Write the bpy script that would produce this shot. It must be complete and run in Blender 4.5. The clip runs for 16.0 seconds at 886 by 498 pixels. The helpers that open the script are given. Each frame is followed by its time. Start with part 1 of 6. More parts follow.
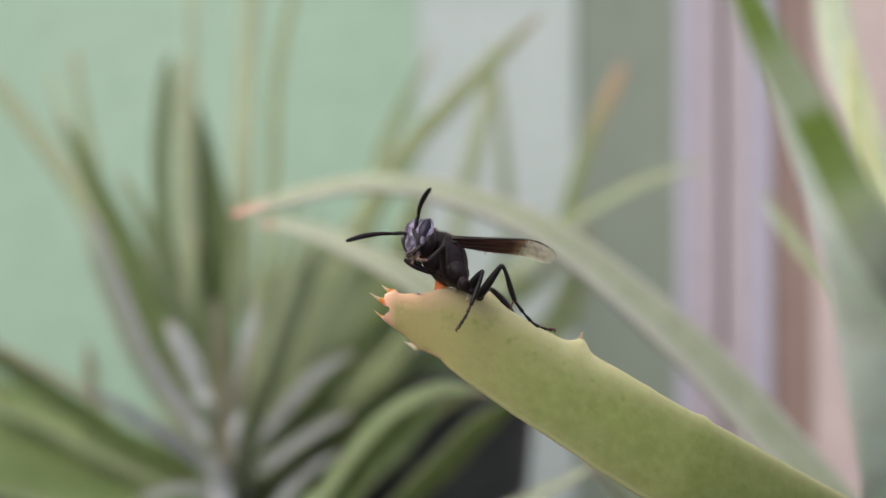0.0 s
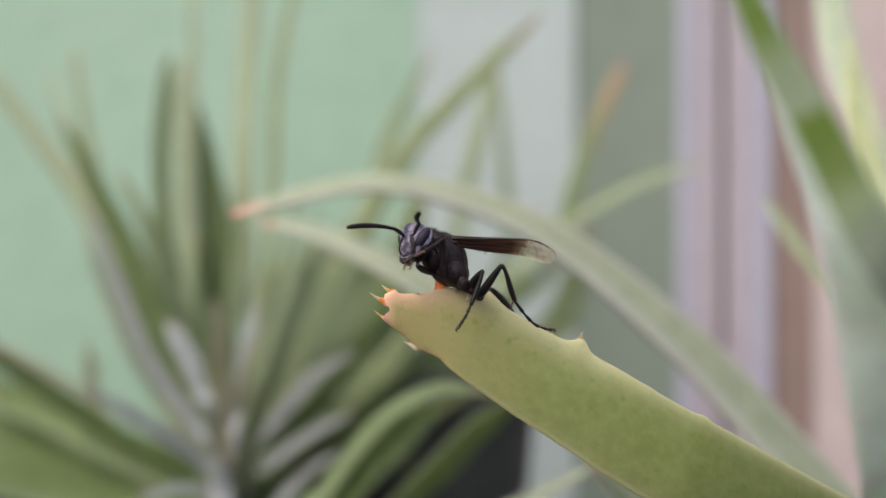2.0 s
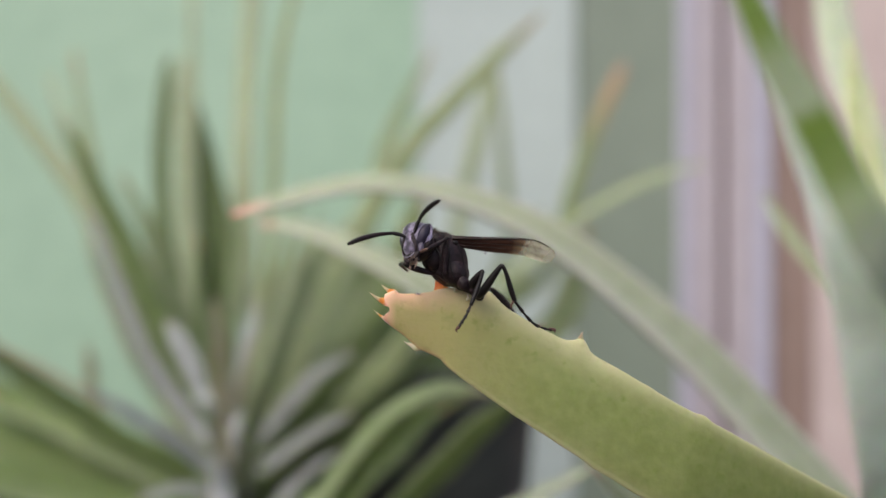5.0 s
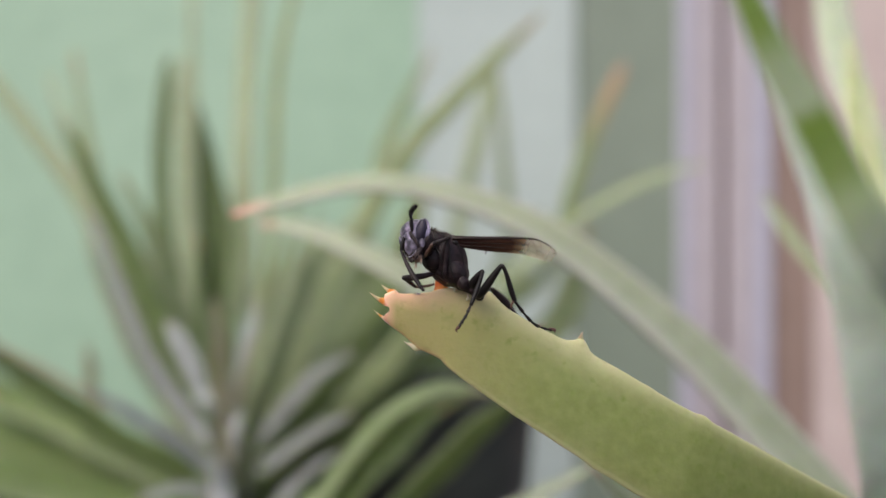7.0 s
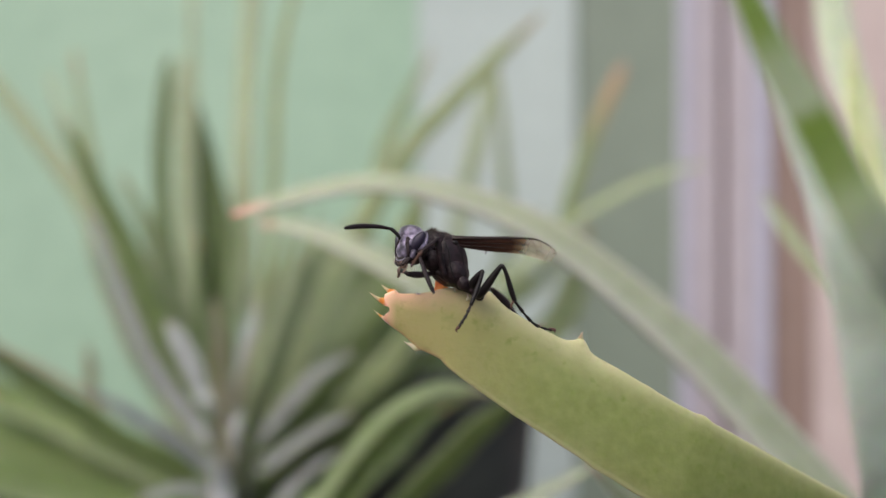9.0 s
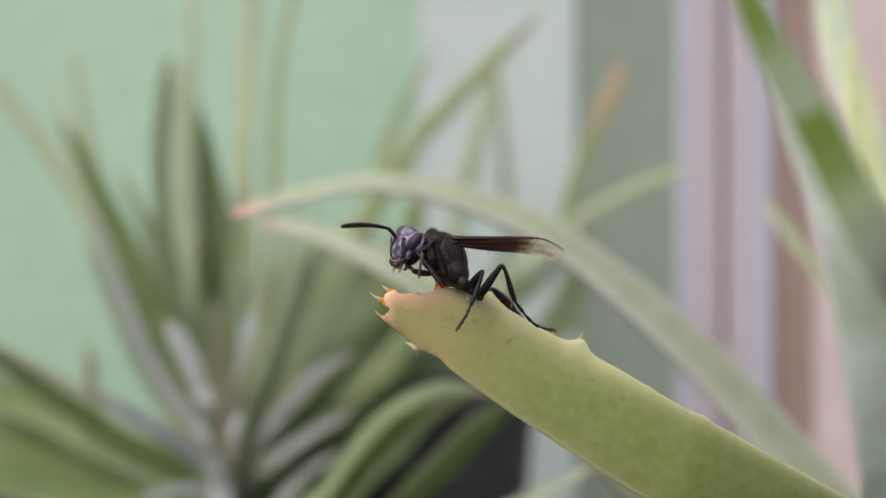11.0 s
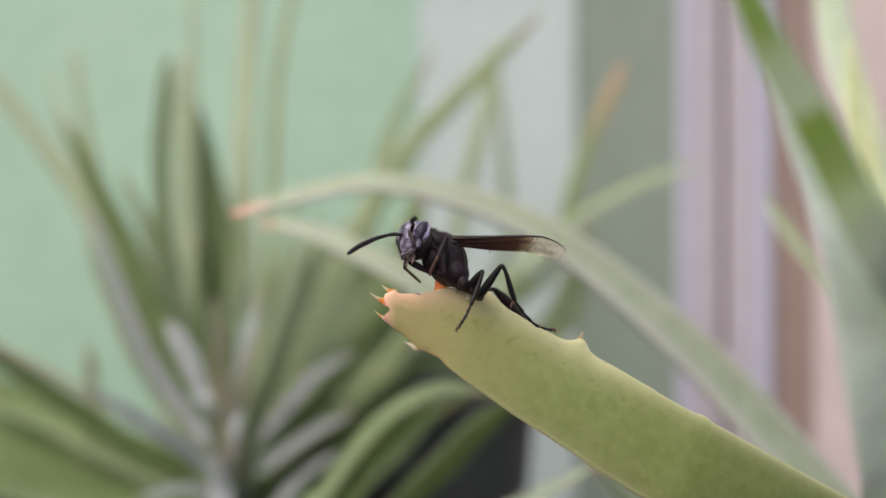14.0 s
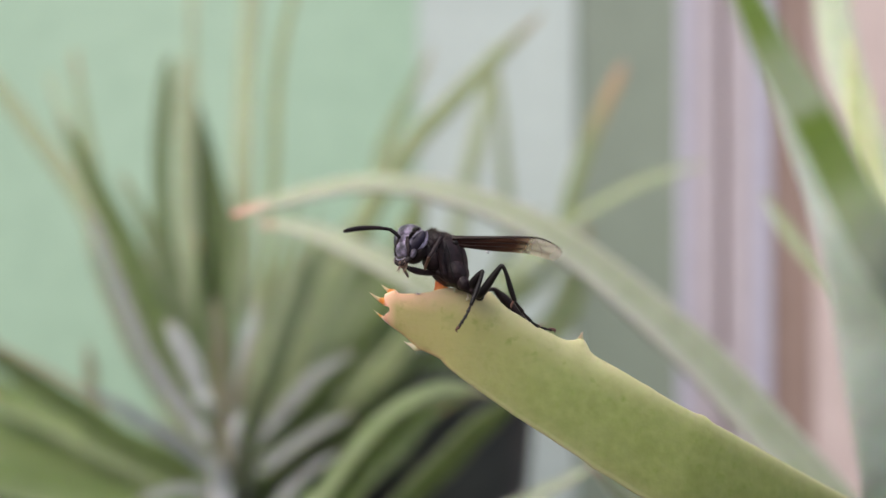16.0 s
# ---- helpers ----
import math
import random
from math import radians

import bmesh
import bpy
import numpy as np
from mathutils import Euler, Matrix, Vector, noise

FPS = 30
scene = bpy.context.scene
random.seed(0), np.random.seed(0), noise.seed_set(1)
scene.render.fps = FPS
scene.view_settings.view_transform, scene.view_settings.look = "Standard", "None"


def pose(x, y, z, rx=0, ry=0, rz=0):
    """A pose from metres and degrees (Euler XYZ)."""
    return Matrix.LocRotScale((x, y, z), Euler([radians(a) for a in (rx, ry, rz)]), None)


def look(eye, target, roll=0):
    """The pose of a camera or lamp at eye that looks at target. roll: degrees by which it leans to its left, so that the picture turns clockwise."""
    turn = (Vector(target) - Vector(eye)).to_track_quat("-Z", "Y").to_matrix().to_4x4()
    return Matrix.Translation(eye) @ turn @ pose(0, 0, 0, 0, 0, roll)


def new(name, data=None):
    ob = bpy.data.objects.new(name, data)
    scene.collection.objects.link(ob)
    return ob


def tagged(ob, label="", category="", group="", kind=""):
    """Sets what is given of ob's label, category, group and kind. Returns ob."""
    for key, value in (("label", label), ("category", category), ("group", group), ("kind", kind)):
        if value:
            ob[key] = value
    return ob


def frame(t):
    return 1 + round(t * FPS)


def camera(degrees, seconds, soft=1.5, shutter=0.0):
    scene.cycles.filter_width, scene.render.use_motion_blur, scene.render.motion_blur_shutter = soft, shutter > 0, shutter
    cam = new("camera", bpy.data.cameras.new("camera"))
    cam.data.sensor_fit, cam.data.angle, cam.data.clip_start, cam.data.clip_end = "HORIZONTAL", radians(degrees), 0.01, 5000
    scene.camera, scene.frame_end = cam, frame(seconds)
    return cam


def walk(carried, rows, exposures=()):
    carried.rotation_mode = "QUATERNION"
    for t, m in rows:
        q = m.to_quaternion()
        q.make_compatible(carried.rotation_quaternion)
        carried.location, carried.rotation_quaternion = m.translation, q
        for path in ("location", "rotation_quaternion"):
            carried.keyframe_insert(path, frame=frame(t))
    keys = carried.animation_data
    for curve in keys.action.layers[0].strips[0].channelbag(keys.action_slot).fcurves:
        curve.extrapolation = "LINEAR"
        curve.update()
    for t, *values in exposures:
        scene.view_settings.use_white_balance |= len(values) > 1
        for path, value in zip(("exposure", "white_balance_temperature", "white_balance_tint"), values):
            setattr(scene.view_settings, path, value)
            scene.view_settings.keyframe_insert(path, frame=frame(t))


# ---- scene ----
# A black wasp grooms itself on the tip of an aloe leaf, before other aloes and a painted wall.
cam = camera(50, 16.0, soft=1.5, shutter=0.5)
cam.data.dof.use_dof = True
cam.data.dof.focus_distance = 0.0985
cam.data.dof.aperture_fstop = 11.5
EYE = (0.0, 0.0, 0.2)
walk(cam, [(0.0, look(EYE, (0, 1, 0.2))), (16.0, look(EYE, (0, 1, 0.2)))], exposures=[(0.0, 0.52), (4.2, 0.53), (9.2, 0.55), (13.0, 0.57), (14.0, 0.60), (14.5, 0.62), (15.0, 0.64), (15.5, 0.655), (16.0, 0.675)])

# ---- light: an overcast sky, brighter from the upper left ----
world = bpy.data.worlds.new("sky")
scene.world = world
world.use_nodes = True
wn = world.node_tree.nodes
sky = wn.new("ShaderNodeTexSky")
sky.sky_type, sky.sun_disc = "NISHITA", False
sky.sun_elevation, sky.sun_rotation = radians(52), radians(215)
sky.dust_density, sky.air_density = 4.0, 1.2
wn["Background"].inputs["Strength"].default_value = 0.12
world.node_tree.links.new(sky.outputs["Color"], wn["Background"].inputs["Color"])
sun = new("sun", bpy.data.lights.new("sun", "SUN"))
sun.data.energy, sun.data.angle, sun.data.color = 1.2, radians(65), (1.0, 0.95, 0.88)
sun.matrix_world = look((-0.65, -0.45, 1.2), (0, 0, 0))


# ---- materials ----
def mat(name):
    m = bpy.data.materials.new(name)
    m.use_nodes = True
    return m, m.node_tree.nodes, m.node_tree.links, m.node_tree.nodes["Principled BSDF"]


def tex(n, l, kind, scale, detail=4.0, coord="Object", stretch=(1, 1, 1)):
    c = n.new("ShaderNodeTexCoord")
    mp = n.new("ShaderNodeMapping")
    mp.inputs["Scale"].default_value = stretch
    l.new(c.outputs[coord], mp.inputs["Vector"])
    t = n.new(kind)
    t.inputs["Scale"].default_value = scale
    if "Detail" in t.inputs:
        t.inputs["Detail"].default_value = detail
    l.new(mp.outputs["Vector"], t.inputs["Vector"])
    return t


def ramp(n, l, src, stops):
    r = n.new("ShaderNodeValToRGB")
    e = r.color_ramp.elements
    while len(e) < len(stops):
        e.new(0.5)
    for el, (p, c) in zip(e, stops):
        el.position, el.color = p, (*c, 1) if len(c) == 3 else c
    l.new(src, r.inputs["Fac"])
    return r


def mixc(n, l, fac, a, b, kind="MIX"):
    m = n.new("ShaderNodeMix")
    m.data_type, m.blend_type = "RGBA", kind
    for sock, v in ((m.inputs["Factor"], fac), (m.inputs["A"], a), (m.inputs["B"], b)):
        if isinstance(v, (int, float)):
            sock.default_value = v
        elif isinstance(v, tuple):
            sock.default_value = (*v, 1)
        else:
            l.new(v, sock)
    return m.outputs["Result"]


def bump(n, l, p, src, strength, dist):
    b = n.new("ShaderNodeBump")
    b.inputs["Strength"].default_value, b.inputs["Distance"].default_value = strength, dist
    l.new(src, b.inputs["Height"])
    l.new(b.outputs["Normal"], p.inputs["Normal"])


def plain(name, a, b, scale, rough=0.6, metal=0.0, relief=0.0, fine=None, gloss=0.5):
    """Two tones blended by a noise at two scales, with relief."""
    m, n, l, p = mat(name)
    t1 = tex(n, l, "ShaderNodeTexNoise", scale)
    t2 = tex(n, l, "ShaderNodeTexNoise", fine or scale * 9, 6)
    r = ramp(n, l, t1.outputs["Fac"], [(0.3, a), (0.7, b)])
    l.new(mixc(n, l, t2.outputs["Fac"], r.outputs["Color"], tuple(0.86 * v for v in a), "MIX"), p.inputs["Base Color"])
    p.inputs["Roughness"].default_value, p.inputs["Metallic"].default_value, p.inputs["Specular IOR Level"].default_value = rough, metal, gloss
    if relief:
        bump(n, l, p, t2.outputs["Fac"], 0.5, relief)
    return m


def leaf_mat(name, dark, light, margin, tip, tip_from=0.97, rough=0.45, fleck=0.0, edge=0.05, ripe=None, tip_len=0.08, rims=None, bands=None, gloss=0.28):
    """Aloe skin: mottled green, a paler horny margin, a coloured dry tip; u runs along the leaf, v across it."""
    m, n, l, p = mat(name)
    t1 = tex(n, l, "ShaderNodeTexNoise", 190, 4)
    t2 = tex(n, l, "ShaderNodeTexNoise", 900, 6)
    c = ramp(n, l, t1.outputs["Fac"], [(0.35, dark), (0.68, light)]).outputs["Color"]
    c = mixc(n, l, ramp(n, l, t2.outputs["Fac"], [(0.38, (0, 0, 0)), (0.72, (0.5, 0.5, 0.5))]).outputs["Color"], c, tuple(v * 1.25 for v in light))
    uv = n.new("ShaderNodeTexCoord")
    s = n.new("ShaderNodeSeparateXYZ")
    l.new(uv.outputs["UV"], s.inputs[0])
    r = ramp(n, l, s.outputs["Y"], [(k, (v, v, v)) for k, v in rims] if rims else [(0.0, (1, 1, 1)), (edge, (0.75, 0.75, 0.75)), (edge * 3, (0, 0, 0)), (1 - edge * 3, (0, 0, 0)), (1 - edge, (0.75, 0.75, 0.75)), (1.0, (1, 1, 1))])
    c = mixc(n, l, r.outputs["Color"], c, margin)
    if bands:
        # pale cross bands with an uneven edge
        wob = n.new("ShaderNodeMath")
        wob.operation = "MULTIPLY_ADD"
        wob.inputs[1].default_value = 0.05
        l.new(t1.outputs["Fac"], wob.inputs[0])
        l.new(s.outputs["X"], wob.inputs[2])
        c = mixc(n, l, ramp(n, l, wob.outputs[0], [(k, (v, v, v)) for k, v in bands]).outputs["Color"], c, margin)
    if ripe:
        rr = ramp(n, l, s.outputs["X"], [(0.46, (0, 0, 0)), (0.63, (0.33, 0.33, 0.33)), (0.74, (0.72, 0.72, 0.72)), (0.86, (1, 1, 1))])
        c = mixc(n, l, rr.outputs["Color"], c, ripe)
    if rims:
        # blush on both margins towards the tip
        side = ramp(n, l, s.outputs["Y"], [(0.0, (0.6, 0.6, 0.6)), (0.03, (0.35, 0.35, 0.35)), (0.09, (0, 0, 0)), (0.62, (0, 0, 0)), (0.86, (0.6, 0.6, 0.6)), (1.0, (0.95, 0.95, 0.95))])
        near_tip = ramp(n, l, s.outputs["X"], [(0.66, (0, 0, 0)), (0.78, (0.55, 0.55, 0.55)), (0.93, (1, 1, 1))])
        # a broad cream band below the toothed margin
        band = ramp(n, l, s.outputs["Y"], [(0.66, (0, 0, 0)), (0.82, (0.26, 0.26, 0.26)), (0.93, (0.62, 0.62, 0.62)), (1.0, (0.95, 0.95, 0.95))])
        toothed = ramp(n, l, s.outputs["X"], [(0.36, (0, 0, 0)), (0.46, (1, 1, 1))])
        c = mixc(n, l, mixc(n, l, 1.0, band.outputs["Color"], toothed.outputs["Color"], "MULTIPLY"), c, margin)
        c = mixc(n, l, mixc(n, l, 1.0, side.outputs["Color"], near_tip.outputs["Color"], "MULTIPLY"), c, mixc(n, l, t2.outputs["Fac"], tip, (tip[0], tip[1] * 0.8, tip[2] * 0.72)))
    if fleck:
        f = tex(n, l, "ShaderNodeTexNoise", 1300, 10)
        c = mixc(n, l, ramp(n, l, f.outputs["Fac"], [(0.56, (0, 0, 0)), (0.78, (fleck * 0.6, fleck * 0.6, fleck * 0.6))]).outputs["Color"], c, (dark[0] * 0.95, dark[1] * 1.15, dark[2] * 0.6))
    if fleck:
        # sparse darker green bruises
        f = tex(n, l, "ShaderNodeTexNoise", 800, 7)
        zone = ramp(n, l, s.outputs["Y"], [(0.10, (0.25, 0.25, 0.25)), (0.55, (0.5, 0.5, 0.5)), (0.74, (1, 1, 1)), (0.86, (0.2, 0.2, 0.2))]).outputs["Color"]
        c = mixc(n, l, mixc(n, l, 1.0, ramp(n, l, f.outputs["Fac"], [(0.57, (0, 0, 0)), (0.70, (0.46, 0.46, 0.46))]).outputs["Color"], zone, "MULTIPLY"), c, (dark[0] * 0.62, dark[1] * 0.80, dark[2] * 0.15))
        f = tex(n, l, "ShaderNodeTexNoise", 430, 4, stretch=(0.7, 1, 1))
        c = mixc(n, l, ramp(n, l, f.outputs["Fac"], [(0.64, (0, 0, 0)), (0.72, (0.16, 0.16, 0.16))]).outputs["Color"], c, (dark[0] * 0.68, dark[1] * 0.84, dark[2] * 0.25))
    rt = ramp(n, l, s.outputs["X"], [(tip_from - tip_len, (0, 0, 0)), (min(tip_from, 0.999), (1, 1, 1))])
    c = mixc(n, l, rt.outputs["Color"], c, tip)
    l.new(c, p.inputs["Base Color"])
    p.inputs["Roughness"].default_value = rough
    p.inputs["Specular IOR Level"].default_value = gloss
    p.inputs["Subsurface Weight"].default_value = 0.25
    p.inputs["Subsurface Radius"].default_value = (0.6, 1.0, 0.3)
    p.inputs["Subsurface Scale"].default_value = 0.0015
    bump(n, l, p, t2.outputs["Fac"], 0.35, 0.0003)
    return m


GREEN_WALL = plain("green_wall_paint", (0.395, 0.58, 0.43), (0.47, 0.65, 0.50), 3.0, 0.45, 0, 0.001, 45)
PALE_PAINT = plain("pale_paint", (0.56, 0.64, 0.62), (0.63, 0.70, 0.69), 4.0, 0.4, 0, 0.0006, 40)
# grey-green with the recess's shade mixed into the tone
SHADED_GREY_GREEN = plain("shaded_grey_green_paint", (0.27, 0.32, 0.255), (0.315, 0.36, 0.30), 4.0, 0.5, 0, 0.0008, 40)
LILAC = plain("lilac_white_paint", (0.55, 0.485, 0.53), (0.60, 0.535, 0.59), 6.0, 0.35, 0, 0.0004, 50)
LILAC_BLUE = plain("bluish_white_paint", (0.56, 0.54, 0.66), (0.61, 0.59, 0.72), 6.0, 0.35, 0, 0.0004, 50)
PINK = plain("pink_plaster", (0.66, 0.53, 0.51), (0.74, 0.61, 0.585), 5.0, 0.7, 0, 0.001, 45)
WOOD = plain("brown_wood", (0.26, 0.17, 0.14), (0.34, 0.23, 0.19), 8.0, 0.55, 0, 0.0008, 60)
WOOD_PALE = plain("pale_brown_wood", (0.34, 0.235, 0.20), (0.42, 0.30, 0.26), 8.0, 0.55, 0, 0.0008, 60)
SOIL = plain("dark_soil", (0.035, 0.03, 0.025), (0.07, 0.06, 0.045), 25.0, 0.95, 0, 0.006, 160)
# near-black of the added pot that stands in for shade
POT = plain("shade_pot_black", (0.042, 0.046, 0.042), (0.065, 0.070, 0.064), 30.0, 0.5, 0, 0.0004, 200)
STEM = plain("aloe_stem_skin", (0.10, 0.085, 0.055), (0.17, 0.15, 0.10), 90.0, 0.85, 0, 0.001, 500)
LEAF_NEAR = leaf_mat("aloe_leaf_near", (0.180, 0.214, 0.064), (0.208, 0.242, 0.086), (0.51, 0.48, 0.28), (0.82, 0.47, 0.35), 0.998, 0.5, 0.3, 0.008, (0.39, 0.333, 0.142), 0.11,
                     [(0.0, 1.0), (0.015, 0.75), (0.06, 0.22), (0.16, 0.06), (0.45, 0.0), (0.80, 0.03), (0.90, 0.22), (0.965, 0.55), (1.0, 0.95)])
LEAF_PALE = leaf_mat("aloe_leaf_pale", (0.215, 0.26, 0.14), (0.285, 0.325, 0.20), (0.35, 0.39, 0.27), (0.30, 0.32, 0.20), 0.99)
LEAF_CREAM = leaf_mat("aloe_leaf_cream", (0.265, 0.300, 0.195), (0.335, 0.365, 0.258), (0.49, 0.485, 0.43), (0.72, 0.34, 0.30), 0.995, 0.45, 0, 0.08, None, 0.08)
LEAF_TAN = leaf_mat("aloe_leaf_tan", (0.25, 0.23, 0.145), (0.33, 0.30, 0.20), (0.36, 0.34, 0.25), (0.42, 0.30, 0.22), 0.99)
# three greys: waxy bloom plus the sky's reflection on upper faces, as base colour
LEAF_LIT_DIM = leaf_mat("aloe_leaf_lit_dim", (0.145, 0.152, 0.145), (0.20, 0.207, 0.205), (0.225, 0.23, 0.215), (0.22, 0.2, 0.17), 0.99)
LEAF_LIT_ASH = leaf_mat("aloe_leaf_lit_ash", (0.225, 0.24, 0.24), (0.295, 0.31, 0.31), (0.30, 0.31, 0.29), (0.28, 0.25, 0.2), 0.99)
LEAF_LIT_GREY = leaf_mat("aloe_leaf_lit_grey", (0.48, 0.50, 0.51), (0.58, 0.60, 0.61), (0.47, 0.48, 0.46), (0.42, 0.38, 0.32), 0.99)
LEAF_OLIVE = leaf_mat("aloe_leaf_olive", (0.17, 0.22, 0.10), (0.25, 0.29, 0.15), (0.36, 0.38, 0.26), (0.30, 0.24, 0.14), 0.99)
LEAF_MID = leaf_mat("aloe_leaf_mid", (0.15, 0.195, 0.09), (0.205, 0.25, 0.13), (0.30, 0.34, 0.21), (0.28, 0.24, 0.14), 0.99)
# these two darker greens carry the shade of leaf undersides and inner gaps
LEAF_SHADE_DEEP = leaf_mat("aloe_leaf_shade_deep", (0.060, 0.092, 0.023), (0.096, 0.136, 0.042), (0.17, 0.20, 0.11), (0.15, 0.14, 0.06), 0.99)
LEAF_SHADE_DARK = leaf_mat("aloe_leaf_shade_dark", (0.100, 0.142, 0.042), (0.150, 0.198, 0.072), (0.22, 0.25, 0.15), (0.30, 0.20, 0.10), 0.99)
LEAF_YELLOW = leaf_mat("aloe_leaf_yellow", (0.37, 0.41, 0.17), (0.48, 0.51, 0.31), (0.56, 0.58, 0.44), (0.55, 0.57, 0.3), 0.98)
LEAF_BROAD = leaf_mat("aloe_leaf_broad", (0.10, 0.165, 0.014), (0.15, 0.215, 0.035), (0.40, 0.44, 0.35), (0.4, 0.35, 0.2), 0.99, 0.45, 0, 0.03, bands=[(0.34, 0.95), (0.44, 0.6), (0.53, 0.12), (0.62, 0.0), (0.645, 0.6), (0.72, 0.5), (0.79, 0.05)])
LEAF_LIME = leaf_mat("aloe_leaf_lime", (0.36, 0.42, 0.28), (0.45, 0.50, 0.37), (0.52, 0.54, 0.45), (0.5, 0.45, 0.3), 0.99)
LEAF_BLOOM = leaf_mat("aloe_leaf_bloom", (0.63, 0.71, 0.62), (0.70, 0.77, 0.69), (0.78, 0.82, 0.77), (0.5, 0.45, 0.3), 0.99)
LEAF_RUST = leaf_mat("aloe_leaf_rust", (0.20, 0.26, 0.11), (0.26, 0.31, 0.16), (0.32, 0.32, 0.19), (0.52, 0.29, 0.19), 0.97, 0.45, 0, 0.05, None, 0.3)


def thorn_mat(name, foot, middle, point, stops=(0.28, 0.40, 0.53, 0.62)):
    m, n, l, p = mat(name)
    c = n.new("ShaderNodeTexCoord")
    s = n.new("ShaderNodeSeparateXYZ")
    l.new(c.outputs["UV"], s.inputs[0])
    r = ramp(n, l, s.outputs["X"], list(zip(stops, (foot, middle, middle, point))))
    g = tex(n, l, "ShaderNodeTexNoise", 2500, 4)
    g2 = ramp(n, l, g.outputs["Fac"], [(0.4, (0, 0, 0)), (0.8, (0.3, 0.3, 0.3))])
    l.new(mixc(n, l, g2.outputs["Color"], r.outputs["Color"], tuple(0.8 * v for v in middle)), p.inputs["Base Color"])
    p.inputs["Roughness"].default_value = 0.4
    p.inputs["Subsurface Weight"].default_value = 0.3
    p.inputs["Subsurface Scale"].default_value = 0.0008
    bump(n, l, p, g.outputs["Fac"], 0.2, 0.0001)
    return m


THORN = thorn_mat("orange_thorn", (0.80, 0.55, 0.42), (0.84, 0.31, 0.06), (0.74, 0.62, 0.40))
THORN_PALE = thorn_mat("cream_thorn", (0.54, 0.49, 0.30), (0.66, 0.57, 0.42), (0.70, 0.56, 0.44))
THORN_TOOTH = thorn_mat("pale_green_thorn", (0.33, 0.31, 0.12), (0.55, 0.49, 0.32), (0.70, 0.56, 0.46), (0.36, 0.60, 0.85, 0.98))
THORN_LOW = thorn_mat("cream_orange_thorn", (0.80, 0.62, 0.50), (0.84, 0.40, 0.10), (0.74, 0.64, 0.42), (0.60, 0.68, 0.76, 0.84))
THORN_RED = thorn_mat("red_orange_thorn", (0.74, 0.52, 0.38), (0.88, 0.30, 0.08), (0.86, 0.22, 0.06))
CHITIN = plain("black_chitin", (0.010, 0.006, 0.008), (0.048, 0.026, 0.031), 1500.0, 0.42, 0, 0.00030, 3600, 0.26)
LEG_CHITIN = plain("brown_black_leg", (0.008, 0.006, 0.007), (0.018, 0.013, 0.013), 900.0, 0.4, 0, 0.00004, 12000, 0.3)
FACE, fn, fl, fp = mat("silvery_face_hair")
f1, f2 = tex(fn, fl, "ShaderNodeTexNoise", 750, 6), tex(fn, fl, "ShaderNodeTexNoise", 7000, 4, stretch=(1, 1, 0.35))
fc = ramp(fn, fl, f1.outputs["Fac"], [(0.40, (0.028, 0.021, 0.038)), (0.64, (0.46, 0.39, 0.57))]).outputs["Color"]
fl.new(mixc(fn, fl, ramp(fn, fl, f2.outputs["Fac"], [(0.45, (0, 0, 0)), (0.75, (0.75, 0.75, 0.75))]).outputs["Color"], fc, (0.07, 0.06, 0.09)), fp.inputs["Base Color"])
fp.inputs["Roughness"].default_value, fp.inputs["Specular IOR Level"].default_value = 0.52, 0.5
fp.inputs["Sheen Weight"].default_value, fp.inputs["Sheen Roughness"].default_value = 0.5, 0.35
bump(fn, fl, fp, f2.outputs["Fac"], 0.5, 0.00008)
EYE_MAT = plain("compound_eye", (0.014, 0.010, 0.022), (0.050, 0.038, 0.076), 900.0, 0.45, 0, 0.00002, 20000, 0.35)
RIM = plain("pale_eye_rim", (0.15, 0.13, 0.19), (0.46, 0.42, 0.53), 900.0, 0.5)
FOOT = plain("reddish_claw", (0.10, 0.04, 0.03), (0.16, 0.07, 0.05), 900.0, 0.5)
MOUTH = plain("straw_mouthpart", (0.25, 0.15, 0.12), (0.40, 0.27, 0.22), 900.0, 0.5)


# ---- mesh helpers ----
def part(name, bm, material, parent=None, label="", smooth=True):
    me = bpy.data.meshes.new(name)
    bm.normal_update()
    bm.to_mesh(me)
    bm.free()
    me.materials.append(material)
    if smooth:
        me.polygons.foreach_set("use_smooth", [True] * len(me.polygons))
    ob = new(name, me)
    ob.parent = parent
    if label:
        tagged(ob, label)
    return ob


def spline(pts, steps):
    """Points on a smooth curve through pts; each may carry extra values (a width) that glide along."""
    p = [np.array(v, float) for v in pts]
    p = [2 * p[0] - p[1], *p, 2 * p[-1] - p[-2]]
    out = []
    for i in range(1, len(p) - 2):
        a, b, c, d = p[i - 1:i + 3]
        for k in range(steps):
            t = k / steps
            out.append(0.5 * (2 * b + (c - a) * t + (2 * a - 5 * b + 4 * c - d) * t * t + (3 * b - a - 3 * c + d) * t ** 3))
    out.append(p[-2])
    return out


def tube(bm, pts, sides=10, steps=4, flat=1.0, up=(0, -1, 0)):
    """A closed round limb along pts (x, y, z, radius); flat squashes it along up."""
    rows = spline(pts, steps)
    rings = []
    for i, r in enumerate(rows):
        a, b = rows[max(i - 1, 0)][:3], rows[min(i + 1, len(rows) - 1)][:3]
        t = Vector(b - a).normalized()
        n = (Vector(up) - t * Vector(up).dot(t)).normalized()
        w = t.cross(n)
        rings.append([bm.verts.new(Vector(r[:3]) + (math.cos(q) * w + math.sin(q) * n * flat) * max(r[3], 1e-6)) for q in (2 * math.pi * k / sides for k in range(sides))])
